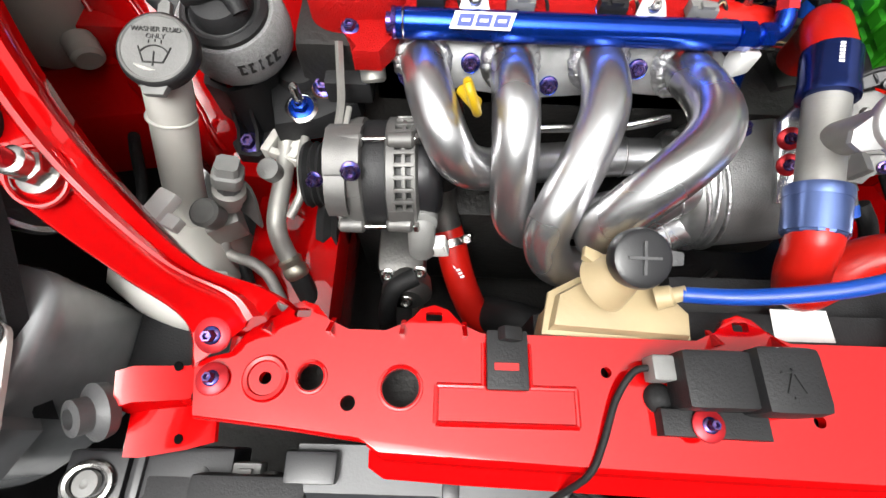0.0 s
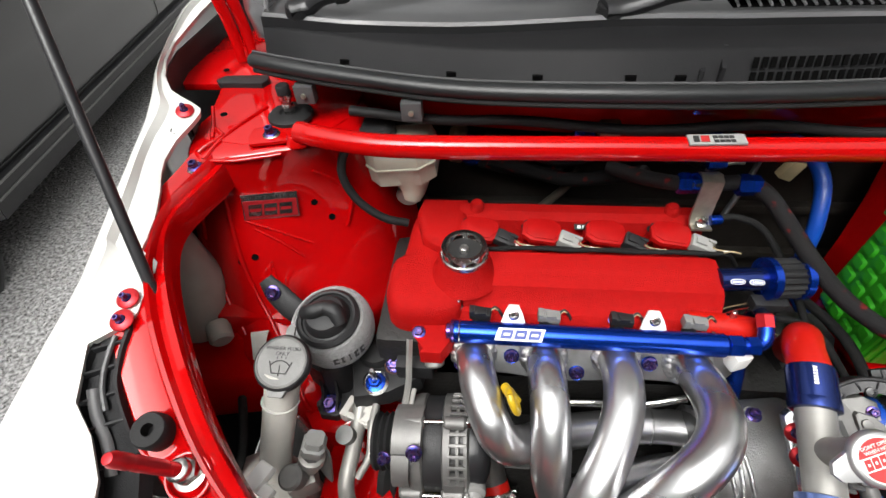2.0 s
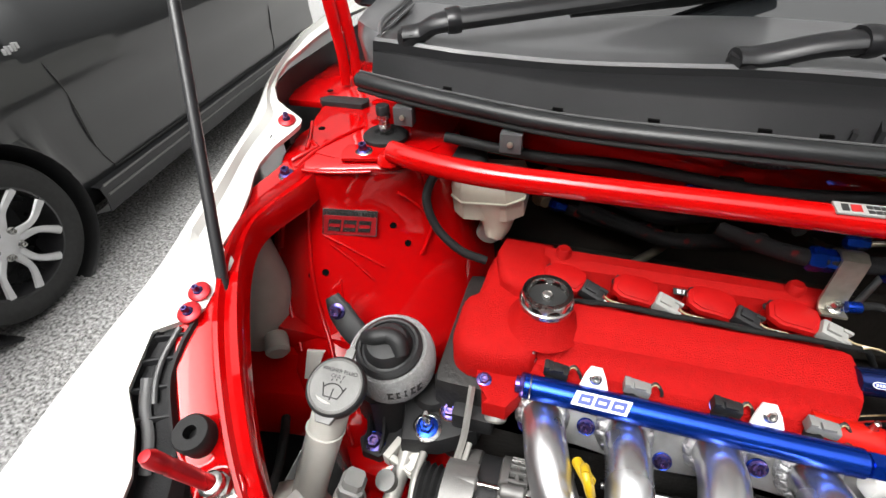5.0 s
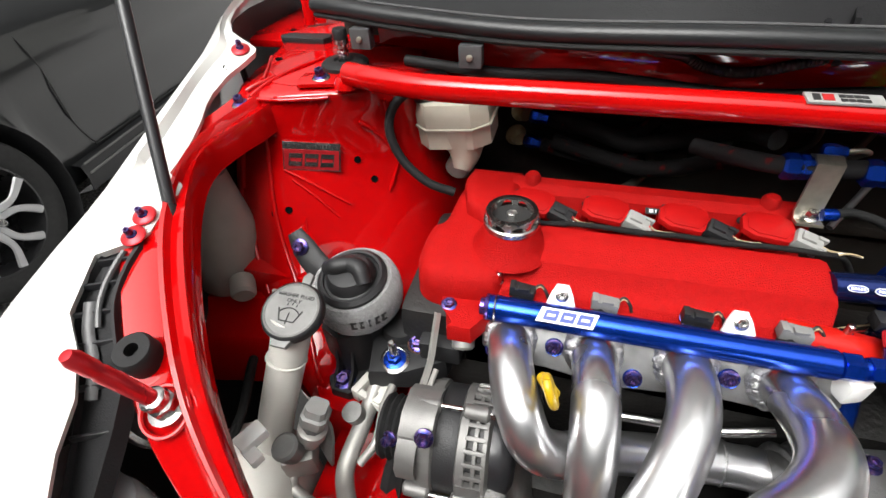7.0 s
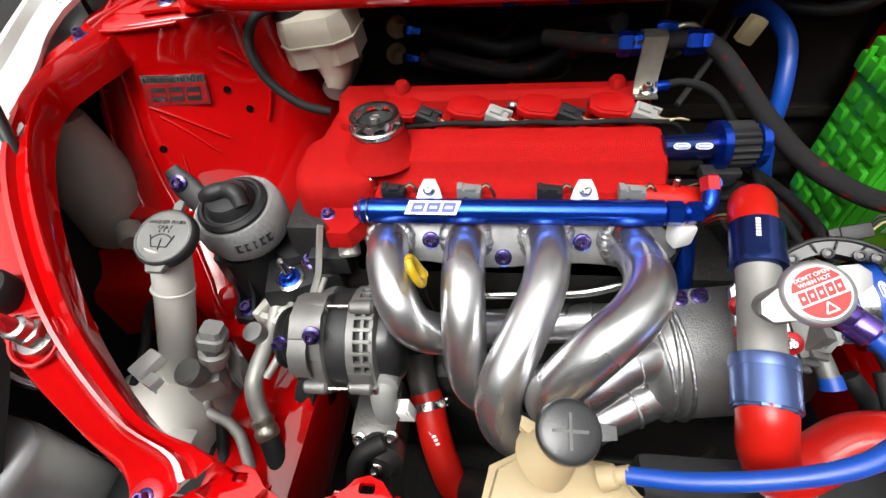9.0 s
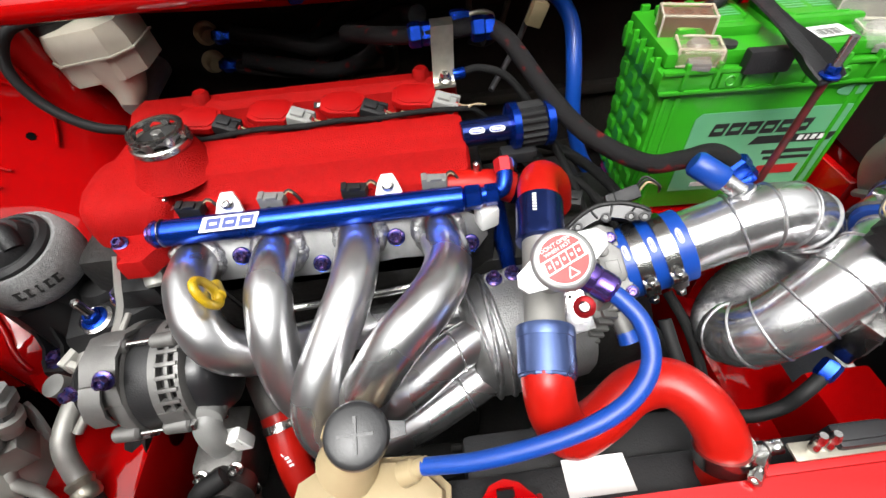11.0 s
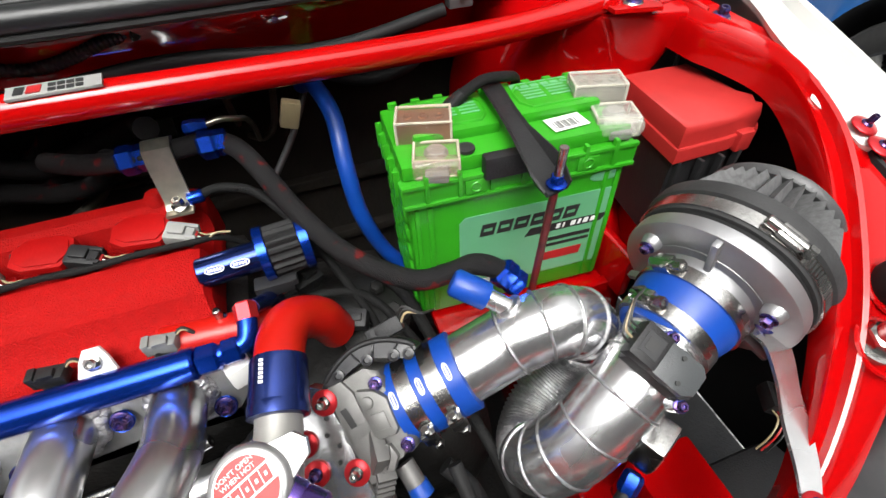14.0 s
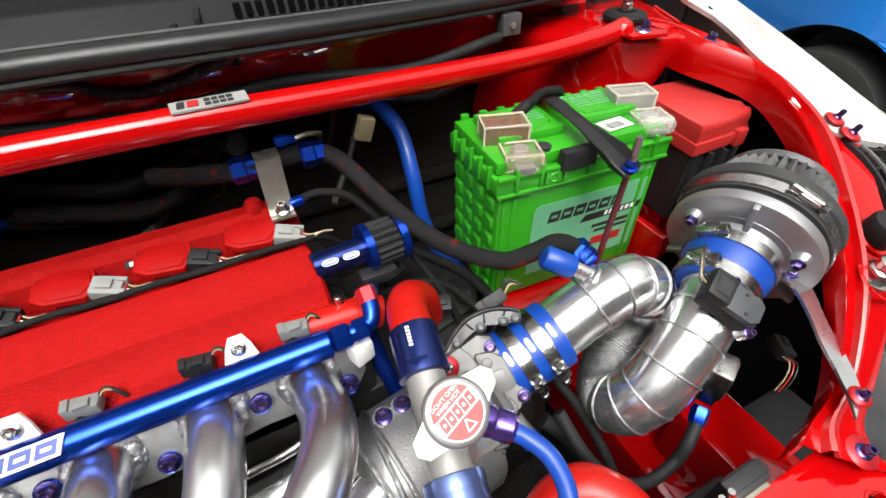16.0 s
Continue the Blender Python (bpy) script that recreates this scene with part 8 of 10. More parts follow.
# fuse box
fb = thing("fuse_box", "black fuse box with faded red plastic lid", "fuse box", (0.56, 0.46, 0.83))
fmat = Matrix.Translation((0.578, 0.474, 0.914)) @ pose(0, 0, 0, 0, 3, 0)
LID = [(-0.066, -0.076), (0.000, -0.072), (0.044, -0.066), (0.055, -0.056), (0.038, -0.036), (0.051, -0.031), (0.051, 0.058), (-0.048, 0.053)]
b = B()
prism(b, [(x * 0.97, y * 0.97) for x, y in LID], 0, 0.024, fmat, bevel=0.009)
part("lid", b, RED_PLASTIC, fb, "faded red lid", sharp=50)
b = B()
prism(b, [(x * 1.02, y * 1.02) for x, y in LID], -0.014, 0.001, fmat, bevel=0.002)
part("lid_skirt", b, RED_PLASTIC, fb, "faded red lid skirt")
for q in ((0.022, -0.072), (0.054, 0.01)):
    b = B()
    box(b, fmat @ V((q[0], q[1], -0.006)), (0.018, 0.010, 0.022), 0.002)
    part("lid_clip", b, RED_PLASTIC, fb, "moulded lid clip")
b = B()
prism(b, [(x * 0.96, y * 0.96) for x, y in LID], -0.11, -0.013, fmat)
part("box_body", b, BLACK, fb)
for k in range(4):
    b = B()
    box(b, fmat @ V((-0.055 + 0.026 * k, -0.076 - 0.004 * (1 - abs(k - 1.5)), -0.06)), (0.004, 0.008, 0.09), 0.001)
    part("body_rib", b, BLACK, fb)

# ---- hoses and fittings at the bulkhead side ----
bh = thing("fuel_hose", "black braided hose with blue fittings", "hose", (0.15, 0.45, 0.86))
b = B()
tube(b, [(-0.07, 0.60, 0.935), (-0.03, 0.565, 0.943), (0.018, 0.552, 0.944), (0.06, 0.552, 0.946), (0.085, 0.552, 0.946), (0.113, 0.537, 0.938), (0.152, 0.466, 0.898), (0.186, 0.422, 0.873), (0.232, 0.386, 0.860), (0.264, 0.374, 0.868), (0.286, 0.366, 0.879), (0.306, 0.360, 0.870), (0.319, 0.352, 0.856)], 0.0098, 20, 10)
part("hose_body", b, BRAID, bh)
for p, dd in (((0.005, 0.553, 0.944), (1, 0, 0)), ((0.076, 0.550, 0.945), (1, 0, 0)), ((0.306, 0.360, 0.871), (0.6, -0.4, -0.65))):
    b = B()
    lathe(b, [(0.011, 0), (0.014, 0.003), (0.014, 0.014), (0.012, 0.016), (0.013, 0.018), (0.013, 0.026), (0.010, 0.028)], p, dd, 6)
    part("fitting", b, BLUE_ANO, bh, "blue anodised fitting")
br = thing("hose_bracket", "pale zinc plated bracket holding the hose", "bracket", (0.045, 0.53, 0.90))
b = B()
loft(b, [[V(p) - V((0.0125, 0, 0)), V(p) + V((0.0125, 0, 0))] for p in ((0.041, 0.516, 0.899), (0.041, 0.526, 0.898), (0.041, 0.532, 0.904), (0.042, 0.5365, 0.940), (0.043, 0.540, 0.956), (0.043, 0.552, 0.960), (0.043, 0.562, 0.956))], 0.003)
part("strip", b, ZINC, br)
bolt(br, (0.042, 0.526, 0.901), (0, -0.2, 1), 0.0055, 0.010, STEEL)
sf = thing("breather_filter", "small black pleated breather filter on blue tube", "air filter", (0.11, 0.46, 0.86))
b = B()
rod(b, (0.050, 0.454, 0.872), (0.106, 0.459, 0.872), 0.0145, seg=28, edge=0.001)
part("tube", b, BLUE_DARK, sf, "deep blue silicone tube with white oval marks")
for x in (0.067, 0.089):
    ov = [(0.0056 * math.cos(a) + (0.003 if math.cos(a) > 0 else -0.003), 0.0034 * math.sin(a)) for a in np.linspace(0, 2 * math.pi, 16, endpoint=False)]
    fm = face((x, 0.4445, 0.8812), (0, -0.7, 0.72))
    b = B()
    prism(b, ov, 0, 0.0010, fm)
    oval = part("tube_mark", b, LABEL_WHITE, sf)
    b = B()
    prism(b, [(p * 0.88, q * 0.78) for p, q in ov], 0.0006, 0.0013, fm)
    part("mark_field", b, BLUE_INK, oval)
    b = B()
    bars(b, fm @ Matrix.Translation((0, 0, 0.0013)), [(-0.0058 + k * 0.0025, -0.0013, 0.0017, 0.0026, 0) for k in range(5)], 0.0003)
    part("mark_bars", b, LABEL_WHITE, oval)
fdir = V((1, 0.09, 0))
b = B()
lathe(b, [(0.020, 0.012), (0.024, 0.014), (0.024, 0.042), (0.020, 0.044)], (0.100, 0.458, 0.872), fdir, 60, wobble=lambda i, h: 1 + (0.05 if i % 3 == 0 else -0.05))
part("pleats", b, RUBBER, sf, sharp=20)
for h in (0.004, 0.042):
    b = B()
    lathe(b, [(0.016, h), (0.0265, h + 0.001), (0.0265, h + 0.009), (0.016, h + 0.010)], (0.100, 0.458, 0.872), fdir, 40)
    part("filter_end", b, BLUE_ANO, sf, "bright blue end ring")
b = B()
tube(b, [(0.092, 0.402, 0.866), (0.100, 0.420, 0.85), (0.105, 0.44, 0.83), (0.11, 0.44, 0.78)], 0.0075, 12, 6)
solo("blue_fuel_feed", b, BLUE_DARK, "dark blue feed pipe at the fuel rail end", "pipe")
b = B()
tube(b, [(0.078, 0.405, 0.83), (0.083, 0.395, 0.80), (0.090, 0.382, 0.76), (0.10, 0.37, 0.70)], 0.010, 14, 6)
solo("blue_drain_pipe", b, BLUE_ANO, "blue anodised pipe beside the cylinder head", "pipe")
b = B()
box(b, (0.066, 0.375, 0.822), (0.022, 0.020, 0.026), 0.004, Matrix.Rotation(radians(20), 3, "Z"))
solo("pressure_sensor", b, LABEL_WHITE, "pale plastic sensor under the fuel rail end", "sensor")
b = B()
box(b, (0.110, 0.438, 0.850), (0.036, 0.018, 0.014), 0.003)
box(b, (0.126, 0.436, 0.853), (0.012, 0.012, 0.008), 0.002)
solo("sensor_plug", b, BLACK, "black wiring plug behind the valve cover", "connector")

hose("blue_vacuum_hose", "blue silicone hose hanging at the bulkhead", [(0.185, 0.690, 0.925), (0.198, 0.656, 0.938), (0.209, 0.600, 0.924), (0.208, 0.560, 0.880), (0.212, 0.546, 0.820), (0.232, 0.542, 0.755), (0.27, 0.53, 0.70)], 0.0098, BLUE_RUBBER, 18)
hose("black_vacuum_hose", "thin black rubber hose over the gearbox", [(0.056, 0.528, 0.905), (0.085, 0.530, 0.908), (0.12, 0.515, 0.895), (0.16, 0.47, 0.84), (0.19, 0.42, 0.78), (0.20, 0.39, 0.72)], 0.0046, LOOM, 14)
b = B()
lathe(b, [(0.0065, 0), (0.0065, 0.012), (0.005, 0.014)], (0.052, 0.527, 0.905), (1, 0.05, 0.1), 12)
solo("hose_tip", b, BLUE_ANO, "small blue hose fitting on the bracket", "fitting")
for k, pts in enumerate(([(0.118, 0.735, 0.99), (0.101, 0.70, 0.979), (0.094, 0.695, 0.945), (0.095, 0.70, 0.901), (0.092, 0.735, 0.87)], [(0.13, 0.735, 0.99), (0.146, 0.70, 0.975), (0.152, 0.695, 0.95), (0.149, 0.695, 0.918), (0.137, 0.70, 0.874), (0.120, 0.705, 0.858), (0.10, 0.735, 0.85)], [(0.20, 0.72, 0.93), (0.16, 0.66, 0.88), (0.11, 0.60, 0.84)])):
    hose("brake_pipe", "thin bare metal pipe on the bulkhead", pts, 0.0042, DARK_GREY if k == 2 else TARNISH, 10, 8, "bulkhead pipes", "pipe")
for k, (x, z) in enumerate(((-0.255, 0.900), (-0.262, 0.858))):
    u = thing("heater_union", "blue anodised union on a pale bulkhead grommet", "fitting", (x, 0.72, z), "heater unions")
    b = B()
    lathe(b, [(0.017, 0), (0.017, 0.004), (0.012, 0.008), (0.010, 0.02)], (x - 0.035, 0.745, z), (0.5, -0.85, 0), 28)
    part("grommet", b, CREAM, u)
    b = B()
    lathe(b, [(0.009, 0), (0.011, 0.003), (0.011, 0.016), (0.008, 0.020), (0.008, 0.032)], (x - 0.018, 0.728, z), (0.9, -0.3, 0), 6)
    part("union", b, BLUE_ANO, u)
    b = B()
    tube(b, [(x + 0.010, 0.718, z), (x + 0.05, 0.708, z - 0.004), (x + 0.12, 0.70, z - 0.008), (x + 0.17, 0.70, z + 0.03), (x + 0.24, 0.69, z + 0.05)], 0.010, 14, 8)
    part("heater_hose", b, BRAID, u, "black braided hose")
b = B()
tube(b, [(-0.20, 0.60, 0.80), (-0.14, 0.66, 0.815), (-0.10, 0.70, 0.825), (-0.085, 0.73, 0.838)], 0.007, 14, 8)
solo("steering_pipe", b, TARNISH, "dull metal pipe crossing the bulkhead", "pipe")
b = B()
prism(b, [(-0.05, -0.028), (0.05, -0.028), (0.055, 0.020), (0.03, 0.032), (-0.045, 0.030)], 0, 0.004, face((-0.035, 0.738, 0.90), (0, -1, 0.1)), bevel=0.001)
solo("bulkhead_plate", b, DARK_GREY, "dark metal shield plate on the bulkhead", "plate")
b = B()
box(b, (-0.067, 0.738, 0.838), (0.06, 0.012, 0.028), 0.004)
solo("steering_boot", b, TARNISH, "dull metal bracket in the bulkhead opening", "bracket")
rim = thing("bulkhead_opening", "rounded opening in the bulkhead with dull metal rim", "opening", (-0.068, 0.758, 0.835), kind="structure")
b = B()
ringp = [(-0.068 + 0.052 * math.copysign(abs(math.cos(a)) ** 0.5, math.cos(a)), 0.757, 0.835 + 0.033 * math.copysign(abs(math.sin(a)) ** 0.5, math.sin(a))) for a in np.linspace(0.05, 2 * math.pi + 0.05, 33)]
tube(b, ringp, 0.0038, 8, 1)
part("opening_rim", b, TARNISH, rim)
b = B()
prism(b, [(x + 0.068, z - 0.835) for x, _, z in ringp[:-1]], 0, 0.002, face((-0.068, 0.7585, 0.835), (0, -1, 0), (1, 0, 0)))
part("opening_void", b, INK, rim, "dark opening")
bq = thing("breather_block", "blue fittings on a tan connector below the cowl", "fitting", (-0.08, 0.60, 0.98))
for x in (-0.125, -0.05, 0.03):
    b = B()
    lathe(b, [(0.009, 0), (0.012, 0.003), (0.012, 0.014), (0.009, 0.018), (0.009, 0.026)], (x, 0.600, 0.985), (1, 0, 0), 6)
    part("fitting", b, BLUE_ANO, bq, "blue anodised fitting")
b = B()
box(b, (-0.083, 0.592, 0.995), (0.026, 0.018, 0.026), 0.003)
part("tan_plug", b, CREAM, bq, "tan wiring plug")
b = B()
tube(b, [(-0.12, 0.602, 0.985), (-0.02, 0.604, 0.982), (0.06, 0.606, 0.98), (0.12, 0.62, 0.96)], 0.008, 12, 8)
part("hose_body", b, BRAID, bq)
hose("scuttle_cable", "black cable drooping below the cowl", [(-0.42, 0.60, 1.02), (-0.30, 0.585, 1.015), (-0.2, 0.575, 1.02), (-0.05, 0.57, 1.01), (0.08, 0.57, 1.018), (0.22, 0.575, 1.005), (0.34, 0.58, 1.02)], 0.0065, RUBBER, 12, 8, "", "cable")
b = B()
box(b, (0.165, 0.60, 0.935), (0.020, 0.014, 0.030), 0.003, Matrix.Rotation(radians(20), 3, "Y"))
solo("tan_connector", b, CREAM, "tan wiring connector at the bulkhead", "connector")

# brake fluid reservoir
BRAKE_MILK = paint("yellowed_milky_plastic", (0.41, 0.384, 0.32), 0.35, 0, 0.1, 0.2, 22, 0.15, 60, tint=(0.33, 0.30, 0.24))
bf = thing("brake_reservoir", "milky plastic brake fluid reservoir", "reservoir", (-0.37, 0.60, 0.88))
b = B()
prism(b, [(-0.048, -0.020), (-0.030, -0.038), (0.030, -0.040), (0.050, -0.022), (0.050, 0.030), (-0.040, 0.035)], -0.012, 0.050, Matrix.Translation((-0.360, 0.610, 0.930)) @ pose(0, 0, 0, 0, -6, 0), bevel=0.020)
prism(b, [(-0.050, -0.022), (-0.031, -0.041), (0.031, -0.043), (0.053, -0.024), (0.053, 0.032), (-0.042, 0.037)], 0.014, 0.0165, Matrix.Translation((-0.360, 0.610, 0.930)) @ pose(0, 0, 0, 0, -6, 0), bevel=0.001)
tube(b, [(-0.350, 0.600, 0.935), (-0.345, 0.590, 0.905), (-0.347, 0.580, 0.885)], [0.034, 0.022, 0.012], 20, 4)
part("reservoir_body", b, BRAKE_MILK, bf)
b = B()
lathe(b, [(0.026, 0), (0.028, 0.004), (0.028, 0.018), (0.022, 0.024), (0, 0.024)], (-0.392, 0.612, 0.972), (-0.1, -0.1, 1), 32)
part("reservoir_cap", b, BLACK, bf, "black screw cap")
b = B()
rod(b, (-0.36, 0.60, 0.87), (-0.355, 0.70, 0.88), 0.018, seg=24, edge=0.004)
part("master_cylinder", b, ALU_DULL, bf, "dull aluminium master cylinder")
b = B()
tube(b, [(-0.375, 0.59, 0.99), (-0.42, 0.575, 0.985), (-0.435, 0.555, 0.955), (-0.42, 0.545, 0.915), (-0.385, 0.54, 0.885), (-0.35, 0.545, 0.87)], 0.006, 12, 8)
solo("ribbed_loom", b, RUBBER, "black corrugated wiring loom round the reservoir", "cable")

# ---- left corner: washer neck, power steering reservoir, mount, air-conditioning lines ----
wb = thing("washer_bottle", "milky plastic washer bottle with tall filler neck", "washer bottle", (-0.50, 0.24, 0.55))
NECK = [(-0.464, 0.310, 0.862), (-0.470, 0.302, 0.830), (-0.482, 0.285, 0.785), (-0.494, 0.262, 0.735), (-0.500, 0.248, 0.700), (-0.502, 0.245, 0.66)]
b = B()
tube(b, NECK, [0.0205, 0.0205, 0.0205, 0.020, 0.021, 0.028], 28, 8)
part("filler_neck", b, MILKY, wb)
b = B()
ring_bead(b, (-0.477, 0.293, 0.806), (-0.2, -0.35, -0.9), 0.0206, 0.0018)
part("neck_seam", b, MILKY, wb)
b = B()
base = spline([(x, y, 0) for x, y in ((-0.60, 0.17), (-0.55, 0.14), (-0.49, 0.125), (-0.462, 0.150), (-0.458, 0.195), (-0.464, 0.240), (-0.482, 0.275), (-0.54, 0.288), (-0.60, 0.25), (-0.605, 0.20), (-0.60, 0.17))], 4)
loft(b, [[(-0.512 + (p.x + 0.512) * k, 0.215 + (p.y - 0.215) * k, z) for p in base] for k, z in ((0.02, 0.706), (0.30, 0.704), (0.55, 0.697), (0.78, 0.684), (0.92, 0.664), (0.99, 0.635), (1.0, 0.60), (1.0, 0.50))], 0.002)
box(b, (-0.458, 0.166, 0.69), (0.035, 0.028, 0.03), 0.008)
part("bottle", b, MILKY, wb)
b = B()
box(b, (-0.455, 0.160, 0.708), (0.034, 0.022, 0.006), 0.002)
part("lug", b, MILKY, wb)
CN = V((0.04, -0.30, 0.95)).normalized()
CP = V((-0.461, 0.310, 0.868))
b = B()
lathe(b, [(0.022, -0.014), (0.029, -0.010), (0.0315, -0.004), (0.0315, 0.001), (0.029, 0.004), (0.0275, 0.0045), (0.0265, 0.0035), (0, 0.004)], CP, CN, 48)
mcap = face(CP, CN)
RIM_RING = B()
lathe(RIM_RING, [(0.0300, -0.011), (0.0322, -0.008), (0.0325, -0.001), (0.0312, 0.0025), (0.0295, 0.0035)], CP, CN, 48, cap=False)
part("cap_rim", RIM_RING, BLACK, wb, "black rim of the cap")
prism(b, [(-0.012, -0.028), (0.012, -0.028), (0.008, -0.038), (-0.008, -0.038)], -0.006, 0.0, mcap, bevel=0.001)
prism(b, [(-0.004, 0.028), (0.006, 0.028), (0.006, 0.043), (0.0, 0.046), (-0.004, 0.040)], -0.006, -0.001, mcap, bevel=0.001)
wcap = part("washer_cap", b, CAP_GREY, wb, "worn grey cap with washer symbol")
words("WASHER FLUID", 0.0058, mcap @ Matrix.Translation((0, 0.015, 0.0042)), INK, wcap)
words("ONLY", 0.0058, mcap @ Matrix.Translation((0, 0.009, 0.0042)), INK, wcap)
b = B()
for p, q in (((-0.013, 0.0), (-0.008, -0.013)), ((-0.008, -0.013), (0.008, -0.013)), ((0.008, -0.013), (0.013, 0.0)), ((0.0, -0.016), (0.0, -0.004))):
    tube(b, [mcap @ V((*p, 0.0042)), mcap @ V((*q, 0.0042))], 0.0007, 6, 1)
tube(b, [mcap @ V((0.013 * math.sin(a), -0.011 + 0.013 * math.cos(a) * 0.95, 0.0042)) for a in np.linspace(-1.0, 1.0, 7)], 0.0007, 6, 2)
for x, y in ((-0.005, 0.0045), (0.0, 0.0055), (0.005, 0.0045)):
    tube(b, [mcap @ V((x, y - 0.0012, 0.0042)), mcap @ V((x, y + 0.0012, 0.0042))], 0.0006, 6, 1)
part("cap_symbol", b, INK, wcap)

ps = thing("power_steering_reservoir", "black capped reservoir wrapped in grey terry wristband", "reservoir", (-0.43, 0.41, 0.74))
PN = V((-0.02, -0.18, 0.98)).normalized()
PC = V((-0.436, 0.402, 0.790))
b = B()
rows = [(0.040, -0.004), (0.047, -0.002), (0.0525, 0.006), (0.0545, 0.018), (0.0545, 0.030), (0.0520, 0.042), (0.046, 0.048), (0.040, 0.047)]
lathe(b, rows, PC, PN, 64, wobble=lambda i, h: 1 + 0.012 * noise.noise((i * 0.9, h * 90, 3)))
wrist = part("wristband", b, TERRY, ps, "grey terry cloth wristband with dark marks")
b = B()
lathe(b, [(0.030, -0.05), (0.038, -0.045), (0.040, 0.04)], PC, PN, 32)
part("reservoir_body", b, BLACK, ps)
b = B()
lathe(b, [(0.040, 0.040), (0.0415, 0.046), (0.0415, 0.052), (0.037, 0.056), (0.034, 0.0555), (0.033, 0.052), (0.030, 0.053), (0.028, 0.060), (0.024, 0.066), (0.012, 0.069), (0, 0.069)], PC, PN, 48)
part("reservoir_cap", b, BLACK, ps)
b = B()
cm = face(PC + PN * 0.064, PN, (0.9, -0.4, 0))
tube(b, [cm @ V((-0.026, -0.010, -0.002)), cm @ V((-0.012, -0.006, 0.007)), cm @ V((0.0, 0.004, 0.008)), cm @ V((0.014, 0.006, 0.007)), cm @ V((0.026, -0.002, -0.003))], [0.009, 0.0105, 0.010, 0.0105, 0.009], 14, 6)
part("cap_grip", b, BLACK, ps, "twisted black grip bar")
b = B()
for k, w in enumerate((0.007, 0.005, 0.003, 0.006, 0.007)):
    a = radians(-72 + k * 9.5)
    out = V((math.cos(a), math.sin(a), 0))
    c0 = PC + PN * 0.022 + out * 0.0545
    bars(b, face(c0, out, (-math.sin(a), math.cos(a), 0)), [(-w / 2, -0.0055, w * 0.42, 0.011, 0.001), (-w / 2, 0.0035, w, 0.002, 0), (-w / 2, -0.0055, w, 0.002, 0)], 0.0012)
part("wrist_mark", b, INK, wrist)

mt = thing("engine_mount", "black engine mount bracket with burnt titanium bolts", "engine mount", (-0.37, 0.36, 0.70))
b = B()
prism(b, [(-0.405, 0.325), (-0.36, 0.335), (-0.318, 0.36), (-0.312, 0.40), (-0.38, 0.43), (-0.425, 0.40)], 0.725, 0.757, bevel=0.010)
part("mount_body", b, BLACK, mt)
b = B()
prism(b, [(-0.478, 0.345), (-0.462, 0.322), (-0.438, 0.320), (-0.412, 0.345), (-0.395, 0.39), (-0.41, 0.43), (-0.475, 0.42), (-0.488, 0.38)], 0.690, 0.704, bevel=0.005)
part("mount_foot", b, BLACK, mt)
b = B()
loft(b, [[(x, y, z) for x, y in ((-0.486, 0.40), (-0.478, 0.362), (-0.452, 0.350), (-0.428, 0.358), (-0.40, 0.40))] for z in (0.70, 0.735, 0.775)], 0.006)
part("mount_web", b, BLACK, mt)
for x in (-0.462, -0.437):
    b = B()
    loft(b, [[(x, 0.352, 0.705), (x, 0.325, 0.705)], [(x, 0.354, 0.745), (x, 0.345, 0.720)]], 0.004)
    part("mount_rib", b, BLACK, mt)
b = B()
lathe(b, [(0.024, 0), (0.026, 0.006), (0.022, 0.016), (0.012, 0.018), (0, 0.018)], (-0.385, 0.395, 0.755), (0, -0.1, 1), 32)
part("mount_boss", b, RUBBER, mt)
bolt(mt, (-0.356, 0.376, 0.760), (0, -0.35, 1), 0.0085, 0.012, TITAN, COPPER, 1.7)
b = B()
rod(b, (-0.378, 0.350, 0.756), (-0.377, 0.346, 0.795), 0.0058, 0.0045, 12, 0.002)
part("stud", b, STEEL, mt)
bolt(mt, (-0.378, 0.349, 0.757), (0, -0.2, 1), 0.0095, 0.010, BLUE_ANO, STEEL, 1.9)
bolt(mt, (-0.451, 0.338, 0.703), (0, -0.2, 1), 0.009, 0.010, TITAN, BLUE_ANO, 1.7)
b = B()
loft(b, [[(-0.520, 0.42, 0.735), (-0.480, 0.43, 0.700), (-0.40, 0.44, 0.695), (-0.36, 0.44, 0.69)], [(-0.515, 0.375, 0.722), (-0.485, 0.36, 0.692), (-0.425, 0.36, 0.690), (-0.395, 0.36, 0.69)], [(-0.500, 0.345, 0.712), (-0.480, 0.325, 0.690), (-0.430, 0.318, 0.688), (-0.415, 0.330, 0.694)], [(-0.490, 0.330, 0.695), (-0.475, 0.310, 0.682), (-0.430, 0.305, 0.680), (-0.412, 0.322, 0.690)], [(-0.485, 0.318, 0.64), (-0.47, 0.300, 0.60), (-0.425, 0.296, 0.60), (-0.405, 0.305, 0.60)]], 0.003)
part("red_foot", b, RED, mt, "red painted mounting foot")
b = B()
tube(b, [(-0.536, 0.442, 0.854), (-0.522, 0.432, 0.838), (-0.500, 0.420, 0.820), (-0.470, 0.41, 0.80)], [0.010, 0.016, 0.017, 0.015], 14, 6, 0.3, up=(0.3, -0.8, 0.5))
part("reservoir_stay", b, BLACK, ps, "black strap on the strut tower")
bolt(ps, (-0.524, 0.428, 0.842), (0.1, -0.75, 0.6), 0.0075, 0.009, TITAN)
b = B()
rod(b, (-0.318, 0.415, 0.775), (-0.322, 0.395, 0.70), 0.013, seg=18, edge=0.002)
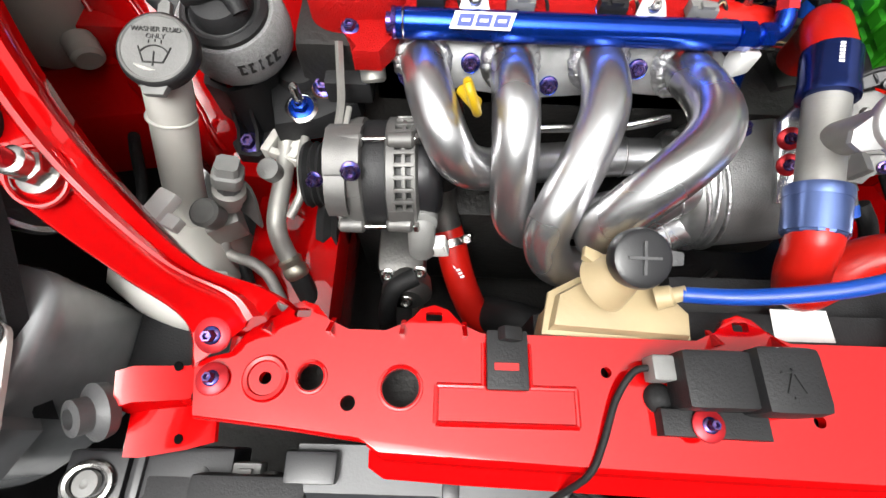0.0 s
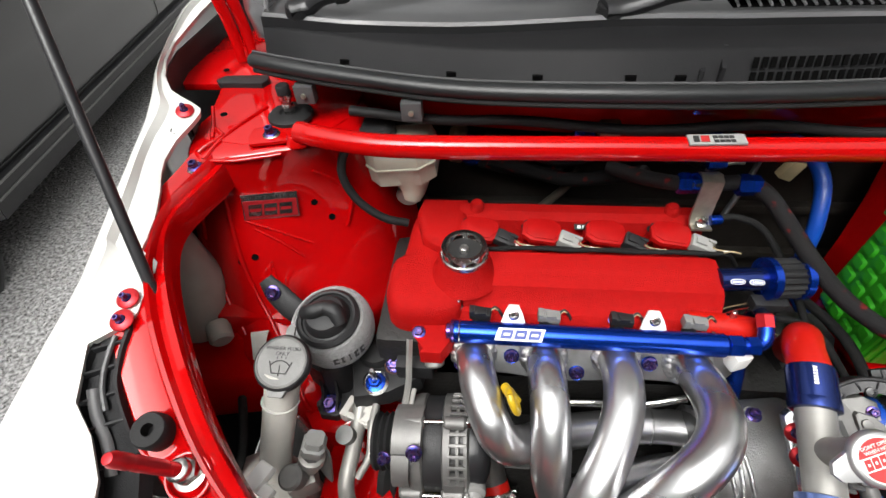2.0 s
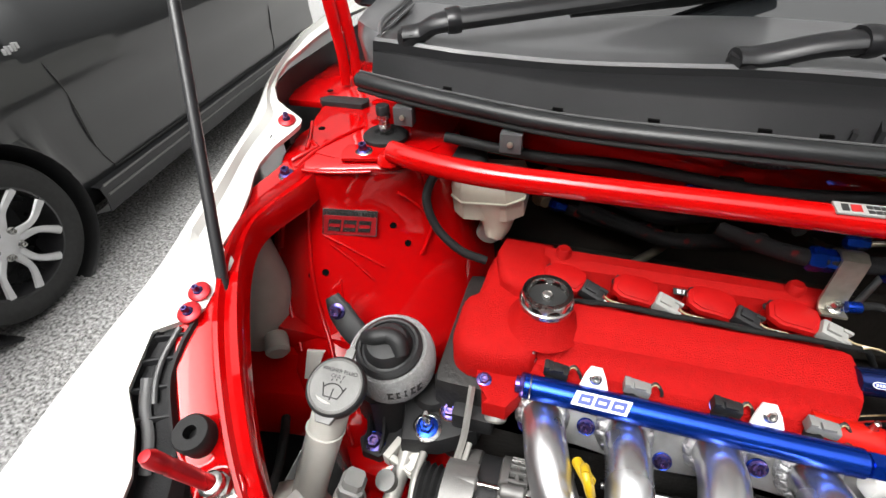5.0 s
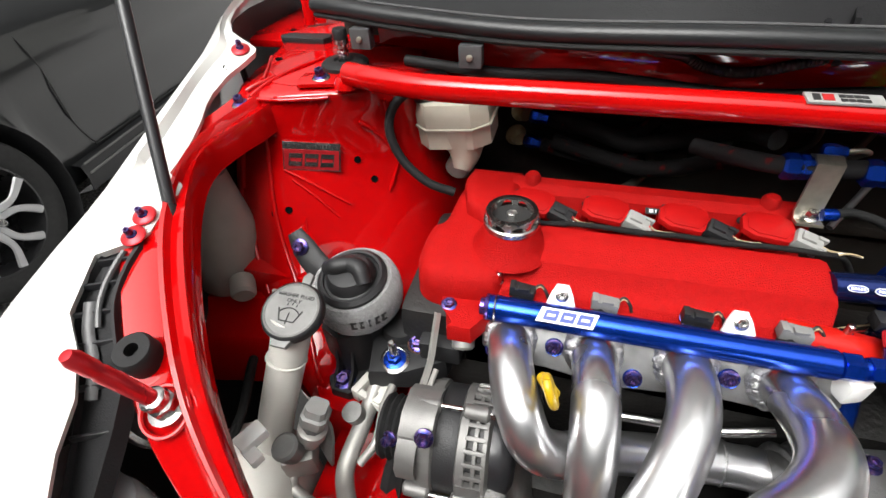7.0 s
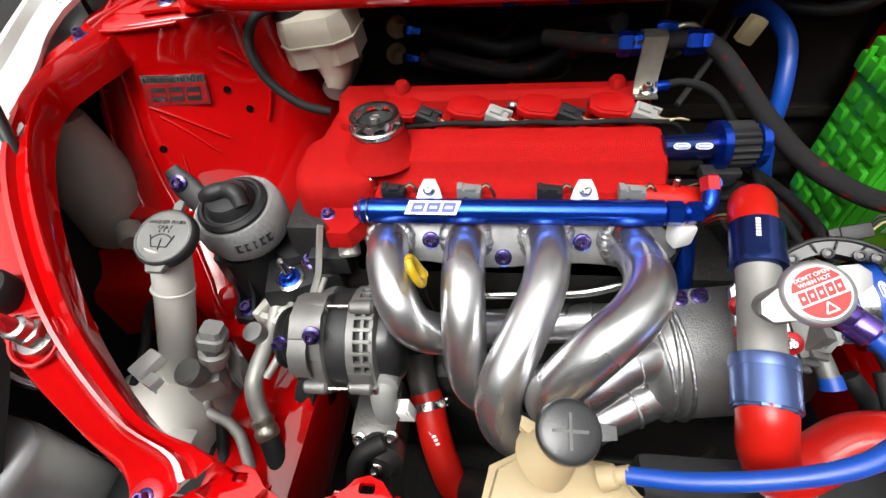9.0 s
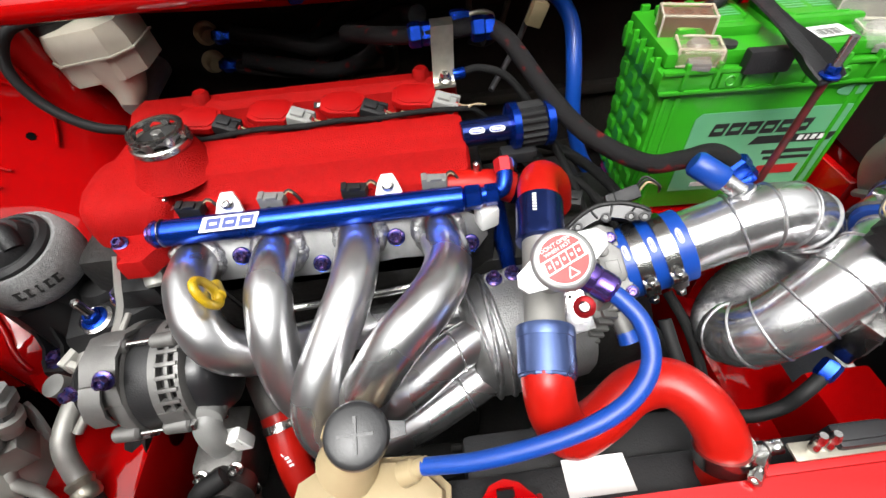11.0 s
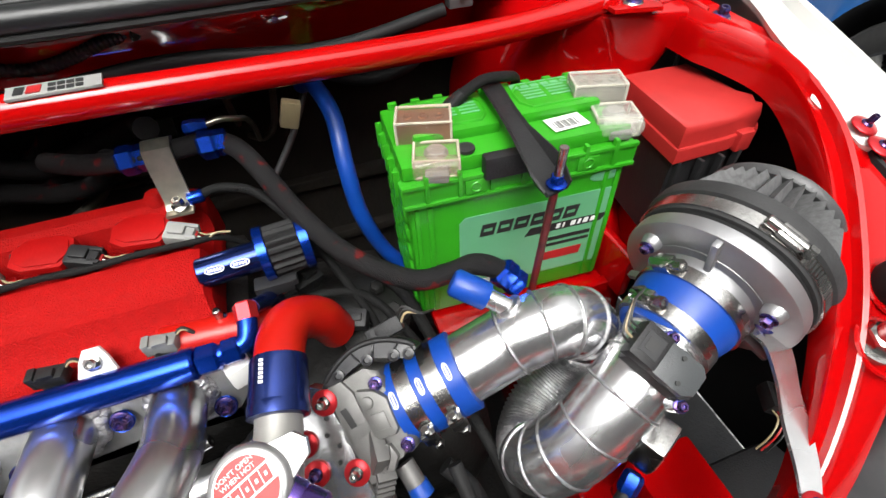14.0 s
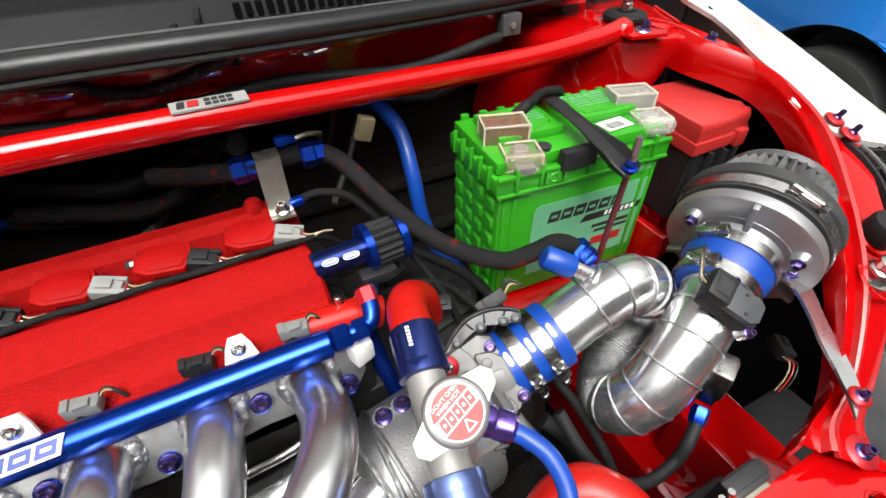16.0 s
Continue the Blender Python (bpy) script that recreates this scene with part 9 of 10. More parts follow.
box(b, (-0.325, 0.372, 0.772), (0.05, 0.03, 0.03), 0.005)
solo("cam_timing_sensor", b, BLACK, "black sensor and loom beside the timing cover", "sensor")
b = B()
rod(b, (-0.300, 0.378, 0.80), (-0.297, 0.362, 0.785), 0.013, seg=20, edge=0.003)
lathe(b, [(0.010, 0), (0.010, 0.03), (0.013, 0.035)], (-0.300, 0.378, 0.80), (0, 0.7, 0.6), 18)
solo("oil_control_valve", b, ALU_DULL, "dull aluminium oil control valve", "valve")

THICK = [(-0.401, 0.322, 0.717), (-0.402, 0.285, 0.709), (-0.404, 0.250, 0.703), (-0.404, 0.232, 0.693), (-0.398, 0.215, 0.674), (-0.384, 0.195, 0.655)]
ac = thing("air_conditioning_line", "bare aluminium air-conditioning pipes and valve block", "pipe", (-0.46, 0.27, 0.62))
b = B()
box(b, (-0.464, 0.240, 0.692), (0.036, 0.034, 0.036), 0.003, Matrix.Rotation(radians(28), 3, "Z"))
part("valve_block", b, ALU_DULL, ac)
b = B()
lathe(b, [(0.012, -0.012), (0.0125, 0.0), (0.0165, 0.003), (0.0165, 0.013), (0.0125, 0.015)], (-0.447, 0.252, 0.727), (0.28, 0.22, 0.93), 24)
part("switch_collar", b, ALU_DULL, ac, "aluminium collar")
b = B()
lathe(b, [(0.012, 0.014), (0.012, 0.034), (0.010, 0.036)], (-0.447, 0.252, 0.727), (0.28, 0.22, 0.93), 8)
part("switch_body", b, DARK_GREY, ac, "dark switch body")
b = B()
lathe(b, [(0.0145, 0.026), (0.0155, 0.028), (0.0155, 0.040), (0.0125, 0.042), (0.0115, 0.052), (0, 0.052)], (-0.447, 0.252, 0.727), (0.28, 0.22, 0.93), 16, wobble=lambda i, h: 1 + (0.10 if i % 4 < 2 else -0.06))
part("pressure_switch", b, GREY_PLASTIC, ac, "grey plug of the pressure switch")
b = B()
lathe(b, [(0.010, -0.012), (0.010, 0.0), (0.0145, 0.001), (0.015, 0.022), (0.012, 0.025), (0, 0.025)], (-0.463, 0.234, 0.716), (-0.05, -0.25, 0.95), 28, wobble=lambda i, h: 1 + 0.02 * (i % 2))
part("service_cap", b, CAP_GREY, ac, "ribbed grey service cap")
b = B()
tube(b, [(-0.464, 0.238, 0.685), (-0.468, 0.222, 0.674), (-0.466, 0.214, 0.665), (-0.452, 0.208, 0.664), (-0.436, 0.202, 0.667), (-0.424, 0.195, 0.665), (-0.414, 0.186, 0.660), (-0.400, 0.160, 0.640), (-0.388, 0.13, 0.61)], 0.0066, 16, 8)
part("thin_pipe", b, ALU_DULL, ac)
b = B()
tube(b, [(-0.385, 0.38, 0.745), (-0.398, 0.350, 0.730), THICK[0], THICK[1], THICK[2], THICK[3], THICK[4], THICK[5]], 0.0105, 18, 8)
part("thick_pipe", b, ALU_DULL, ac)
b = B()
lathe(b, [(0.012, 0), (0.014, 0.003), (0.012, 0.01), (0.014, 0.014), (0.014, 0.022), (0.011, 0.026)], (-0.395, 0.209, 0.668), (0.45, -0.7, -0.55), 18)
part("crimp", b, ZINC, ac)
b = B()
tube(b, [(-0.386, 0.195, 0.656), (-0.370, 0.165, 0.63), (-0.360, 0.13, 0.60)], 0.012, 16, 6)
part("rubber_line", b, RUBBER, ac, "black rubber line")
b = B()
lathe(b, [(0.006, 0), (0.006, 0.010), (0.0115, 0.011), (0.012, 0.028), (0, 0.030)], (-0.408, 0.292, 0.708), (-0.1, -0.25, 0.95), 18)
part("service_cap", b, CAP_GREY, ac)
b = B()
for k in (-1, 1):
    box(b, V((-0.402, 0.324, 0.716)) + V((k * 0.016, k * -0.004, 0)), (0.010, 0.030, 0.022), 0.002, Matrix.Rotation(radians(-20), 3, "Z"))
box(b, (-0.402, 0.312, 0.717), (0.036, 0.008, 0.014), 0.002, Matrix.Rotation(radians(-20), 3, "Z"))
box(b, (-0.392, 0.330, 0.720), (0.030, 0.020, 0.012), 0.002, Matrix.Rotation(radians(-20), 3, "Z"))
part("pipe_clip", b, MILKY, ac, "cream plastic pipe clip")
b = B()
tube(b, [(-0.378, 0.33, 0.730), (-0.379, 0.30, 0.727), (-0.377, 0.268, 0.715), (-0.390, 0.245, 0.700)], 0.0050, 12, 6)
part("small_pipe", b, ALU_DULL, ac)
b = B()
loft(b, [[(-0.455, 0.262, 0.680), (-0.440, 0.250, 0.676), (-0.432, 0.245, 0.668)], [(-0.446, 0.270, 0.720), (-0.434, 0.262, 0.716), (-0.428, 0.258, 0.71)], [(-0.440, 0.272, 0.728), (-0.434, 0.268, 0.728), (-0.430, 0.264, 0.722)]], 0.004)
part("block_bracket", b, GREY_PLASTIC, ac, "grey bracket tongue")

# clutter behind the rail
hn = thing("horn", "round black horn with silver rim", "horn", (-0.555, 0.20, 0.70))
b = B()
lathe(b, [(0.015, -0.03), (0.040, -0.02), (0.052, 0.0), (0.053, 0.006), (0.046, 0.010), (0, 0.012)], (-0.602, 0.226, 0.790), (0.72, 0.25, 0.35), 40)
part("horn_body", b, BLACK, hn)
b = B()
lathe(b, [(0.050, 0.002), (0.055, 0.004), (0.055, 0.010), (0.050, 0.011)], (-0.602, 0.226, 0.790), (0.72, 0.25, 0.35), 40, cap=False)
part("horn_rim", b, STEEL, hn)
b = B()
box(b, (-0.487, 0.218, 0.768), (0.020, 0.030, 0.014), 0.003, Matrix.Rotation(radians(-25), 3, "Z"))
box(b, (-0.480, 0.205, 0.762), (0.026, 0.014, 0.012), 0.003, Matrix.Rotation(radians(-25), 3, "Z"))
solo("white_connector", b, LABEL_WHITE, "white wiring connector inside the wing", "connector")
b = B()
prism(b, [(-0.012, -0.02), (0.010, -0.02), (0.008, 0.008), (0.014, 0.022), (-0.010, 0.022)], 0, 0.006, face((-0.555, 0.392, 0.765), (0.3, -0.8, 0.4)), bevel=0.001)
solo("pale_clip", b, MILKY, "pale plastic clip inside the wing", "clip")
b = B()
lathe(b, [(0.02, 0), (0.045, 0.03), (0.05, 0.12), (0.03, 0.20), (0, 0.21)], (-0.672, 0.435, 0.72), (0.05, 0.12, 1), 24)
duct = thing("inner_wing_duct", "smoky translucent plastic duct behind the wing rail", "duct", (-0.672, 0.435, 0.72))
part("duct_body", b, DUCT, duct)
b = B()
rod(b, (-0.630, 0.418, 0.775), (-0.612, 0.392, 0.768), 0.017, seg=20, edge=0.004)
part("duct_stub", b, DUCT, duct)

# red inner ledge below the duct
b = B()
loft(b, [[(x, y + 0.02 * math.sin(9 * x), z + 0.05 * (x + 0.62)) for x in np.linspace(-0.715, -0.555, 9)] for y, z in ((0.50, 0.725), (0.455, 0.742), (0.425, 0.750), (0.395, 0.746), (0.385, 0.728), (0.372, 0.716), (0.350, 0.712), (0.340, 0.700), (0.338, 0.62))], 0.003)
solo("inner_ledge", b, RED, "red painted pressed ledge inside the wing", "car body", kind="structure")
# corrugated conduit and pale connector below the cowl
b = B()
run = spline([(-0.20, 0.675, 1.020), (-0.111, 0.64, 1.025), (-0.08, 0.637, 1.014), (-0.045, 0.635, 1.009), (-0.012, 0.634, 1.014), (0.017, 0.635, 1.022), (0.043, 0.645, 1.024)], 14)
tube(b, run, [0.0052 + 0.0010 * (k % 2) for k in range(len(run))], 12, 1)
conduit = solo("corrugated_conduit", b, DARK_GREY, "dark grey corrugated conduit below the cowl", "cable")
b = B()
rod(b, (0.040, 0.645, 1.024), (0.066, 0.650, 1.020), 0.0095, seg=14, edge=0.003)
part("conduit_clip", b, BLACK, conduit, "black clip at the conduit end")
b = B()
box(b, (-0.136, 0.70, 0.977), (0.040, 0.022, 0.024), 0.003)
comb = solo("comb_connector", b, CREAM, "aged cream multi-pin connector at the bulkhead", "connector")
for k in range(8):
    b = B()
    box(b, (-0.150 + 0.0095 * (k % 4), 0.6885, 0.972 + 0.010 * (k // 4)), (0.005, 0.003, 0.005), 0.0008)
    part("pin_hole", b, INK, comb)
b = B()
lathe(b, [(0.006, 0), (0.0085, 0.003), (0.0085, 0.014), (0.0065, 0.017), (0.0065, 0.023)], (0.058, 0.60, 0.941), (1, 0, 0), 6)
union = solo("pipe_union", b, BLUE_ANO, "blue anodised union above the fuel hose", "fitting")
b = B()
tube(b, [(0.078, 0.60, 0.941), (0.095, 0.602, 0.943), (0.108, 0.61, 0.937), (0.116, 0.63, 0.925), (0.118, 0.66, 0.90), (0.115, 0.70, 0.86)], 0.0032, 10, 6)
part("union_pipe", b, ZINC, union, "thin plated pipe")

# rubber stops and anodised pins on the rails
for side in (0, 1):
    f = mirror if side else (lambda p: p)
    sgn = 1 if side else -1
    rs = thing("bonnet_stop", "black rubber bonnet stop on the red rail", "rubber stop", f((-0.546, 0.217, 0.885)), "bonnet stops")
    b = B()
    dr = V((sgn * -0.10, -0.25, 0.95))
    lathe(b, [(0.013, -0.006), (0.017, 0.0), (0.017, 0.024), (0.015, 0.027), (0.006, 0.027), (0.006, 0.014), (0, 0.013)], f((-0.546, 0.217, 0.885)), dr, 28)
    part("stop_body", b, RUBBER, rs)
    pin = thing("bonnet_pin", "red anodised bonnet pin in steel collar", "bonnet pin", f((-0.507, 0.188, 0.872)), "bonnet pins")
    pd = V((sgn * 0.055, -0.22, 0.96)).normalized()
    p0 = V(f((-0.507, 0.188, 0.872)))
    b = B()
    lathe(b, [(0.016, -0.004), (0.017, 0.002), (0.012, 0.003)], p0, pd, 24)
    lathe(b, [(0.0125, 0.002), (0.0125, 0.012), (0.010, 0.014)], p0, pd, 6)
    lathe(b, [(0.010, 0.014), (0.0105, 0.022), (0.008, 0.024)], p0, pd, 20)
    part("collar", b, STEEL, pin)
    b = B()
    lathe(b, [(0.0066, 0.02), (0.0066, 0.076), (0.0056, 0.079), (0.0066, 0.083), (0.0066, 0.100), (0.0045, 0.106), (0, 0.107)], p0, pd, 20)
    part("pin", b, RED_ANO, pin)
    b = B()
    rod(b, f((-0.579, 0.264, 0.903)), f((-0.581, 0.261, 0.913)), 0.005, seg=14, edge=0.001)
    lathe(b, [(0.009, 0), (0.009, 0.003), (0.006, 0.004)], f((-0.579, 0.264, 0.902)), (0, -0.5, 1), 16)
    solo("rail_plug", b, BLACK, "black rubber plug in the red rail", "plug", "rail plugs")
    # black ribbed bracket between wing and lamp
    lb = thing("lamp_bracket", "black ribbed plastic bracket between wing and headlamp", "bracket", f((-0.62, 0.25, 0.90)), "lamp brackets")
    mid = spline([(-0.612, 0.318, 0.947), (-0.614, 0.300, 0.941), (-0.616, 0.278, 0.932), (-0.616, 0.250, 0.916), (-0.606, 0.224, 0.896), (-0.592, 0.200, 0.872), (-0.590, 0.170, 0.842), (-0.596, 0.130, 0.798), (-0.600, 0.08, 0.750), (-0.60, 0.03, 0.700)], 5)
    wide = list(np.interp(np.linspace(0, 9, len(mid)), range(10), [0.006, 0.016, 0.017, 0.020, 0.024, 0.024, 0.022, 0.018, 0.016, 0.015]))
    b = B()
    loft(b, [[f(p + V(o)) for o in ((-w, 0, -0.016), (-w, 0, 0.001), (-w + 0.003, 0, 0.003), (-w + 0.005, 0, -0.004), (w - 0.005, 0, -0.006), (w - 0.003, 0, 0.001), (w, 0, 0.0), (w + 0.004, 0, -0.020))] for p, w in zip(mid, wide)], 0.002)
    part("bracket_tray", b, BLACK_DEEP, lb)
    for k in (9, 13, 17, 21, 26, 31):
        p, w = mid[k], wide[k]
        b = B()
        box(b, f(p + V((0, 0, -0.003))), (w * 1.8, 0.003, 0.008), 0.001, Matrix.Rotation(radians(-25 if side else 25), 3, "Z"))
        part("bracket_rib", b, BLACK_SATIN, lb)
    b = B()
    tube(b, [f(p + V((0.004, 0, 0.0))) for p in mid[7:20:3]], 0.0028, 8, 3)
    part("bracket_rib", b, DARK_GREY, lb)
    b = B()
    tube(b, [f(p + V((-wide[k] * 0.3, 0, 0.001))) for k, p in list(enumerate(mid))[16:32:4]], 0.006, 8, 4, 0.5)
    part("bracket_rib", b, DARK_GREY, lb)
    bolt(lb, f((-0.607, 0.305, 0.9465)), (0.1, -0.35, 1), 0.0048, 0.011, TITAN, RED_ANO, 2.4)
    hl = thing("headlamp", "headlamp housing beside the radiator support, sky reflection in its grey", "headlamp", f((-0.56, 0.06, 0.65)), "headlamps")
    b = B()
    out = [f((x, y, 0))[:2] for x, y in ((-0.72, 0.175), (-0.66, 0.172), (-0.61, 0.164), (-0.585, 0.158), (-0.570, 0.146), (-0.565, 0.125), (-0.566, 0.09), (-0.574, 0.06), (-0.60, 0.02), (-0.66, -0.03), (-0.72, -0.02))]
    mid_x, mid_y = sum(p[0] for p in out) / len(out), sum(p[1] for p in out) / len(out)
    ring = [(p.x, p.y) for p in spline([(x, y, 0) for x, y in out + out[:1]], 4)]
    loft(b, [[(mid_x + (x - mid_x) * k, mid_y + (y - mid_y) * k, z) for x, y in ring] for k, z in ((0.02, 0.758), (0.5, 0.758), (0.86, 0.757), (0.94, 0.754), (0.985, 0.746), (1.0, 0.732), (1.0, 0.66), (1.01, 0.58))], 0.002)
    part("lamp_body", b, LAMP, hl, "lamp housing with the sky's reflection put into its grey")
    for mx, my, w, h, mt in ((-0.615, 0.098, 0.016, 0.003, LABEL_WHITE), (-0.612, 0.090, 0.011, 0.003, LABEL_WHITE), (-0.600, 0.084, 0.006, 0.003, YELLOW), (-0.603, 0.072, 0.004, 0.004, LABEL_WHITE)):
        b = B()
        box(b, f((mx, my, 0.7568)), (w, h, 0.0012))
        part("lamp_mark", b, mt, hl, "small printed mark")
    b = B()
    out = [f((x, y, 0))[:2] for x, y in ((-0.66, 0.02), (-0.60, 0.045), (-0.585, 0.02), (-0.61, -0.03), (-0.68, -0.05))]
    prism(b, out if not side else out[::-1], 0.69, 0.762, bevel=0.012)
    part("lamp_lens", b, LAMP, hl, "clear lens edge with the sky's reflection put into its grey")
    b = B()
    lathe(b, [(0.024, -0.01), (0.026, 0), (0.020, 0.004), (0.016, 0.006), (0.016, 0.018), (0.009, 0.020), (0.008, 0.010), (0, 0.010)], f((-0.524, 0.036, 0.718)), (sgn * 0.45, -0.35, 0.8), 28)
    part("adjuster_cap", b, DARK_GREY, hl, "ribbed adjuster cap")
    b = B()
    box(b, f((-0.50, 0.13, 0.59)), (0.13, 0.14, 0.10), 0.02)
    part("lamp_rear", b, BLACK_DEEP, hl)

# white bracket beside the headlamp
STAY = [(-0.603, 0.104), (-0.608, 0.093), (-0.599, 0.059), (-0.612, 0.046), (-0.625, 0.02), (-0.63, -0.02), (-0.552, -0.02), (-0.558, 0.02), (-0.566, 0.054), (-0.574, 0.084), (-0.578, 0.095), (-0.584, 0.102), (-0.594, 0.106)]
STAY_BOLT = (-0.592, 0.089)
ws = thing("bumper_stay", "white painted metal stay beside the headlamp", "bracket", (-0.60, 0.03, 0.76))
b = B()
prism(b, STAY, 0.766, 0.772, bevel=0.002)
part("stay_plate", b, WHITE, ws)
b = B()
lathe(b, [(0.013, 0), (0.014, 0.003), (0.011, 0.004), (0.005, 0.003), (0, 0.004)], (STAY_BOLT[0], STAY_BOLT[1], 0.772), (0, 0, 1), 28)
part("plastic_rivet", b, BLACK, ws, "black plastic rivet")

# gas strut
gs = thing("gas_strut", "slim black gas strut propping the open bonnet", "gas strut", (-0.600, 0.343, 0.93))
b = B()
GD = V((-0.091, 0.177, 0.283)).normalized()
G0 = V((-0.590, 0.335, 0.934))
rod(b, G0, G0 + GD * 0.56, 0.0062, seg=14)
part("strut_rod", b, BLACK_SATIN, gs)
b = B()
lathe(b, [(0.010, -0.02), (0.011, -0.004), (0.009, 0.016), (0.0062, 0.026)], G0, GD, 16)
part("strut_foot", b, RUBBER, gs)
for side in (0, 1):
    f = mirror if side else (lambda p: p)
    b = B()
    for dx, dy in ((0, 0), (0.016, 0.012)):
        tube(b, [f((-0.656 + dx, 0.790 + dy, 1.004)), f((-0.660 + dx, 0.800 + dy, 1.05)), f((-0.668 + dx, 0.805 + dy, 1.10)), f((-0.680 + dx, 0.815 + dy, 1.16)), f((-0.70 + dx, 0.84 + dy, 1.28)), f((-0.71 + dx, 0.87 + dy, 1.40))], [0.007, 0.009, 0.010, 0.010, 0.009, 0.009], 10, 6, 0.35)
    solo("bonnet_hinge", b, RED, "red painted bonnet hinge arm", "hinge", "bonnet hinges", "structure")

# bonnet sensor box and front odds on the support
sb = thing("bonnet_lock_cover", "rough black plastic sensor box on the support", "sensor box", (0.02, 0.065, 0.772))
b = B()
box(b, (-0.010, 0.070, 0.792), (0.055, 0.044, 0.034), 0.006)
box(b, (0.040, 0.070, 0.796), (0.050, 0.050, 0.042), 0.008)
prism(b, [(-0.048, 0.030), (0.036, 0.028), (0.036, 0.048), (-0.048, 0.050)], 0.772, 0.784, bevel=0.002)
part("box_body", b, BLACK, sb)
b = B()
sm = face((0.040, 0.070, 0.8175), (0, -0.05, 1))
bars(b, sm, [(-0.010, -0.010, 0.0016, 0.018, 0.008), (0.004, -0.010, 0.0016, 0.018, -0.008), (-0.012, 0.004, 0.010, 0.0016, 0.001), (-0.006, -0.014, 0.014, 0.0016, 0.001)], 0.0008)
part("embossed_mark", b, BLACK, sb)
b = B()
box(b, (-0.046, 0.079, 0.787), (0.018, 0.020, 0.020), 0.003)
part("sensor_plug", b, GREY_PLASTIC, sb, "grey plug")
bolt(sb, (-0.014, 0.038, 0.786), (0, 0, 1), 0.0058, 0.010, TITAN, RED_ANO, 2.1)
b = B()
lathe(b, [(0.012, 0), (0.012, 0.002), (0.009, 0.006), (0.003, 0.009), (0, 0.009)], (-0.043, 0.058, 0.772), (0, 0, 1), 28)
solo("rubber_bung", b, RUBBER, "black rubber bung in the radiator support", "bung")
hose("sensor_cable", "black sensor cable along the radiator support", [(-0.052, 0.080, 0.787), (-0.066, 0.076, 0.785), (-0.080, 0.055, 0.778), (-0.093, 0.022, 0.775), (-0.105, 0.0, 0.77), (-0.125, -0.02, 0.735)], 0.0028, RUBBER, 10, 8, "", "cable")
shroud = thing("grille_shroud", "grey plastic shroud ahead of the support", "shroud", (0.05, -0.03, 0.68))
b = B()
loft(b, [[(x, y - 0.012 * max(0.0, min(1.0, (x + 0.22) / 0.06)), z) for x in np.linspace(-0.34, -0.09, 26)] for y, z in ((0.016, 0.716), (-0.022, 0.714), (-0.027, 0.708), (-0.030, 0.690))], 0.003)
part("shroud_panel", b, SHROUD_GREY, shroud)
b = B()
loft(b, [[(x, y, z) for x in np.linspace(-0.36, 0.45, 12)] for y, z in ((-0.028, 0.684), (-0.055, 0.676), (-0.09, 0.60))], 0.004)
part("lower_skirt", b, BLACK_DEEP, shroud, "black lower skirt")
for x in (-0.325, -0.112):
    b = B()
    box(b, (x, -0.002, 0.722), (0.044, 0.026, 0.016), 0.004)
    part("panel_clip", b, BLACK_SATIN, shroud, "black clip on the shroud")
b = B()
box(b, (-0.207, -0.016, 0.722), (0.014, 0.016, 0.014), 0.003)
part("panel_clip", b, BLACK_SATIN, shroud, "black clip on the shroud")
b = B()
box(b, (-0.215, -0.050, 0.690), (0.085, 0.014, 0.012), 0.003)
part("shroud_slot", b, SHROUD_GREY, shroud, "pale recessed bar")
for k in range(3):
    b = B()
    tube(b, [(-0.105, -0.004 - 0.008 * k, 0.716), (-0.07, -0.024 - 0.006 * k, 0.716), (-0.02, -0.036 - 0.004 * k, 0.712), (0.03, -0.044, 0.700)], 0.0042, 10, 6)
    part("front_loom", b, LOOM, shroud, "black wires along the shroud")
b = B()
box(b, (-0.38, -0.035, 0.69), (0.10, 0.05, 0.05), 0.005)
box(b, (-0.45, -0.04, 0.67), (0.06, 0.06, 0.05), 0.006)
solo("bumper_bracket", b, BLACK, "black plastic bumper bracket", "bracket")


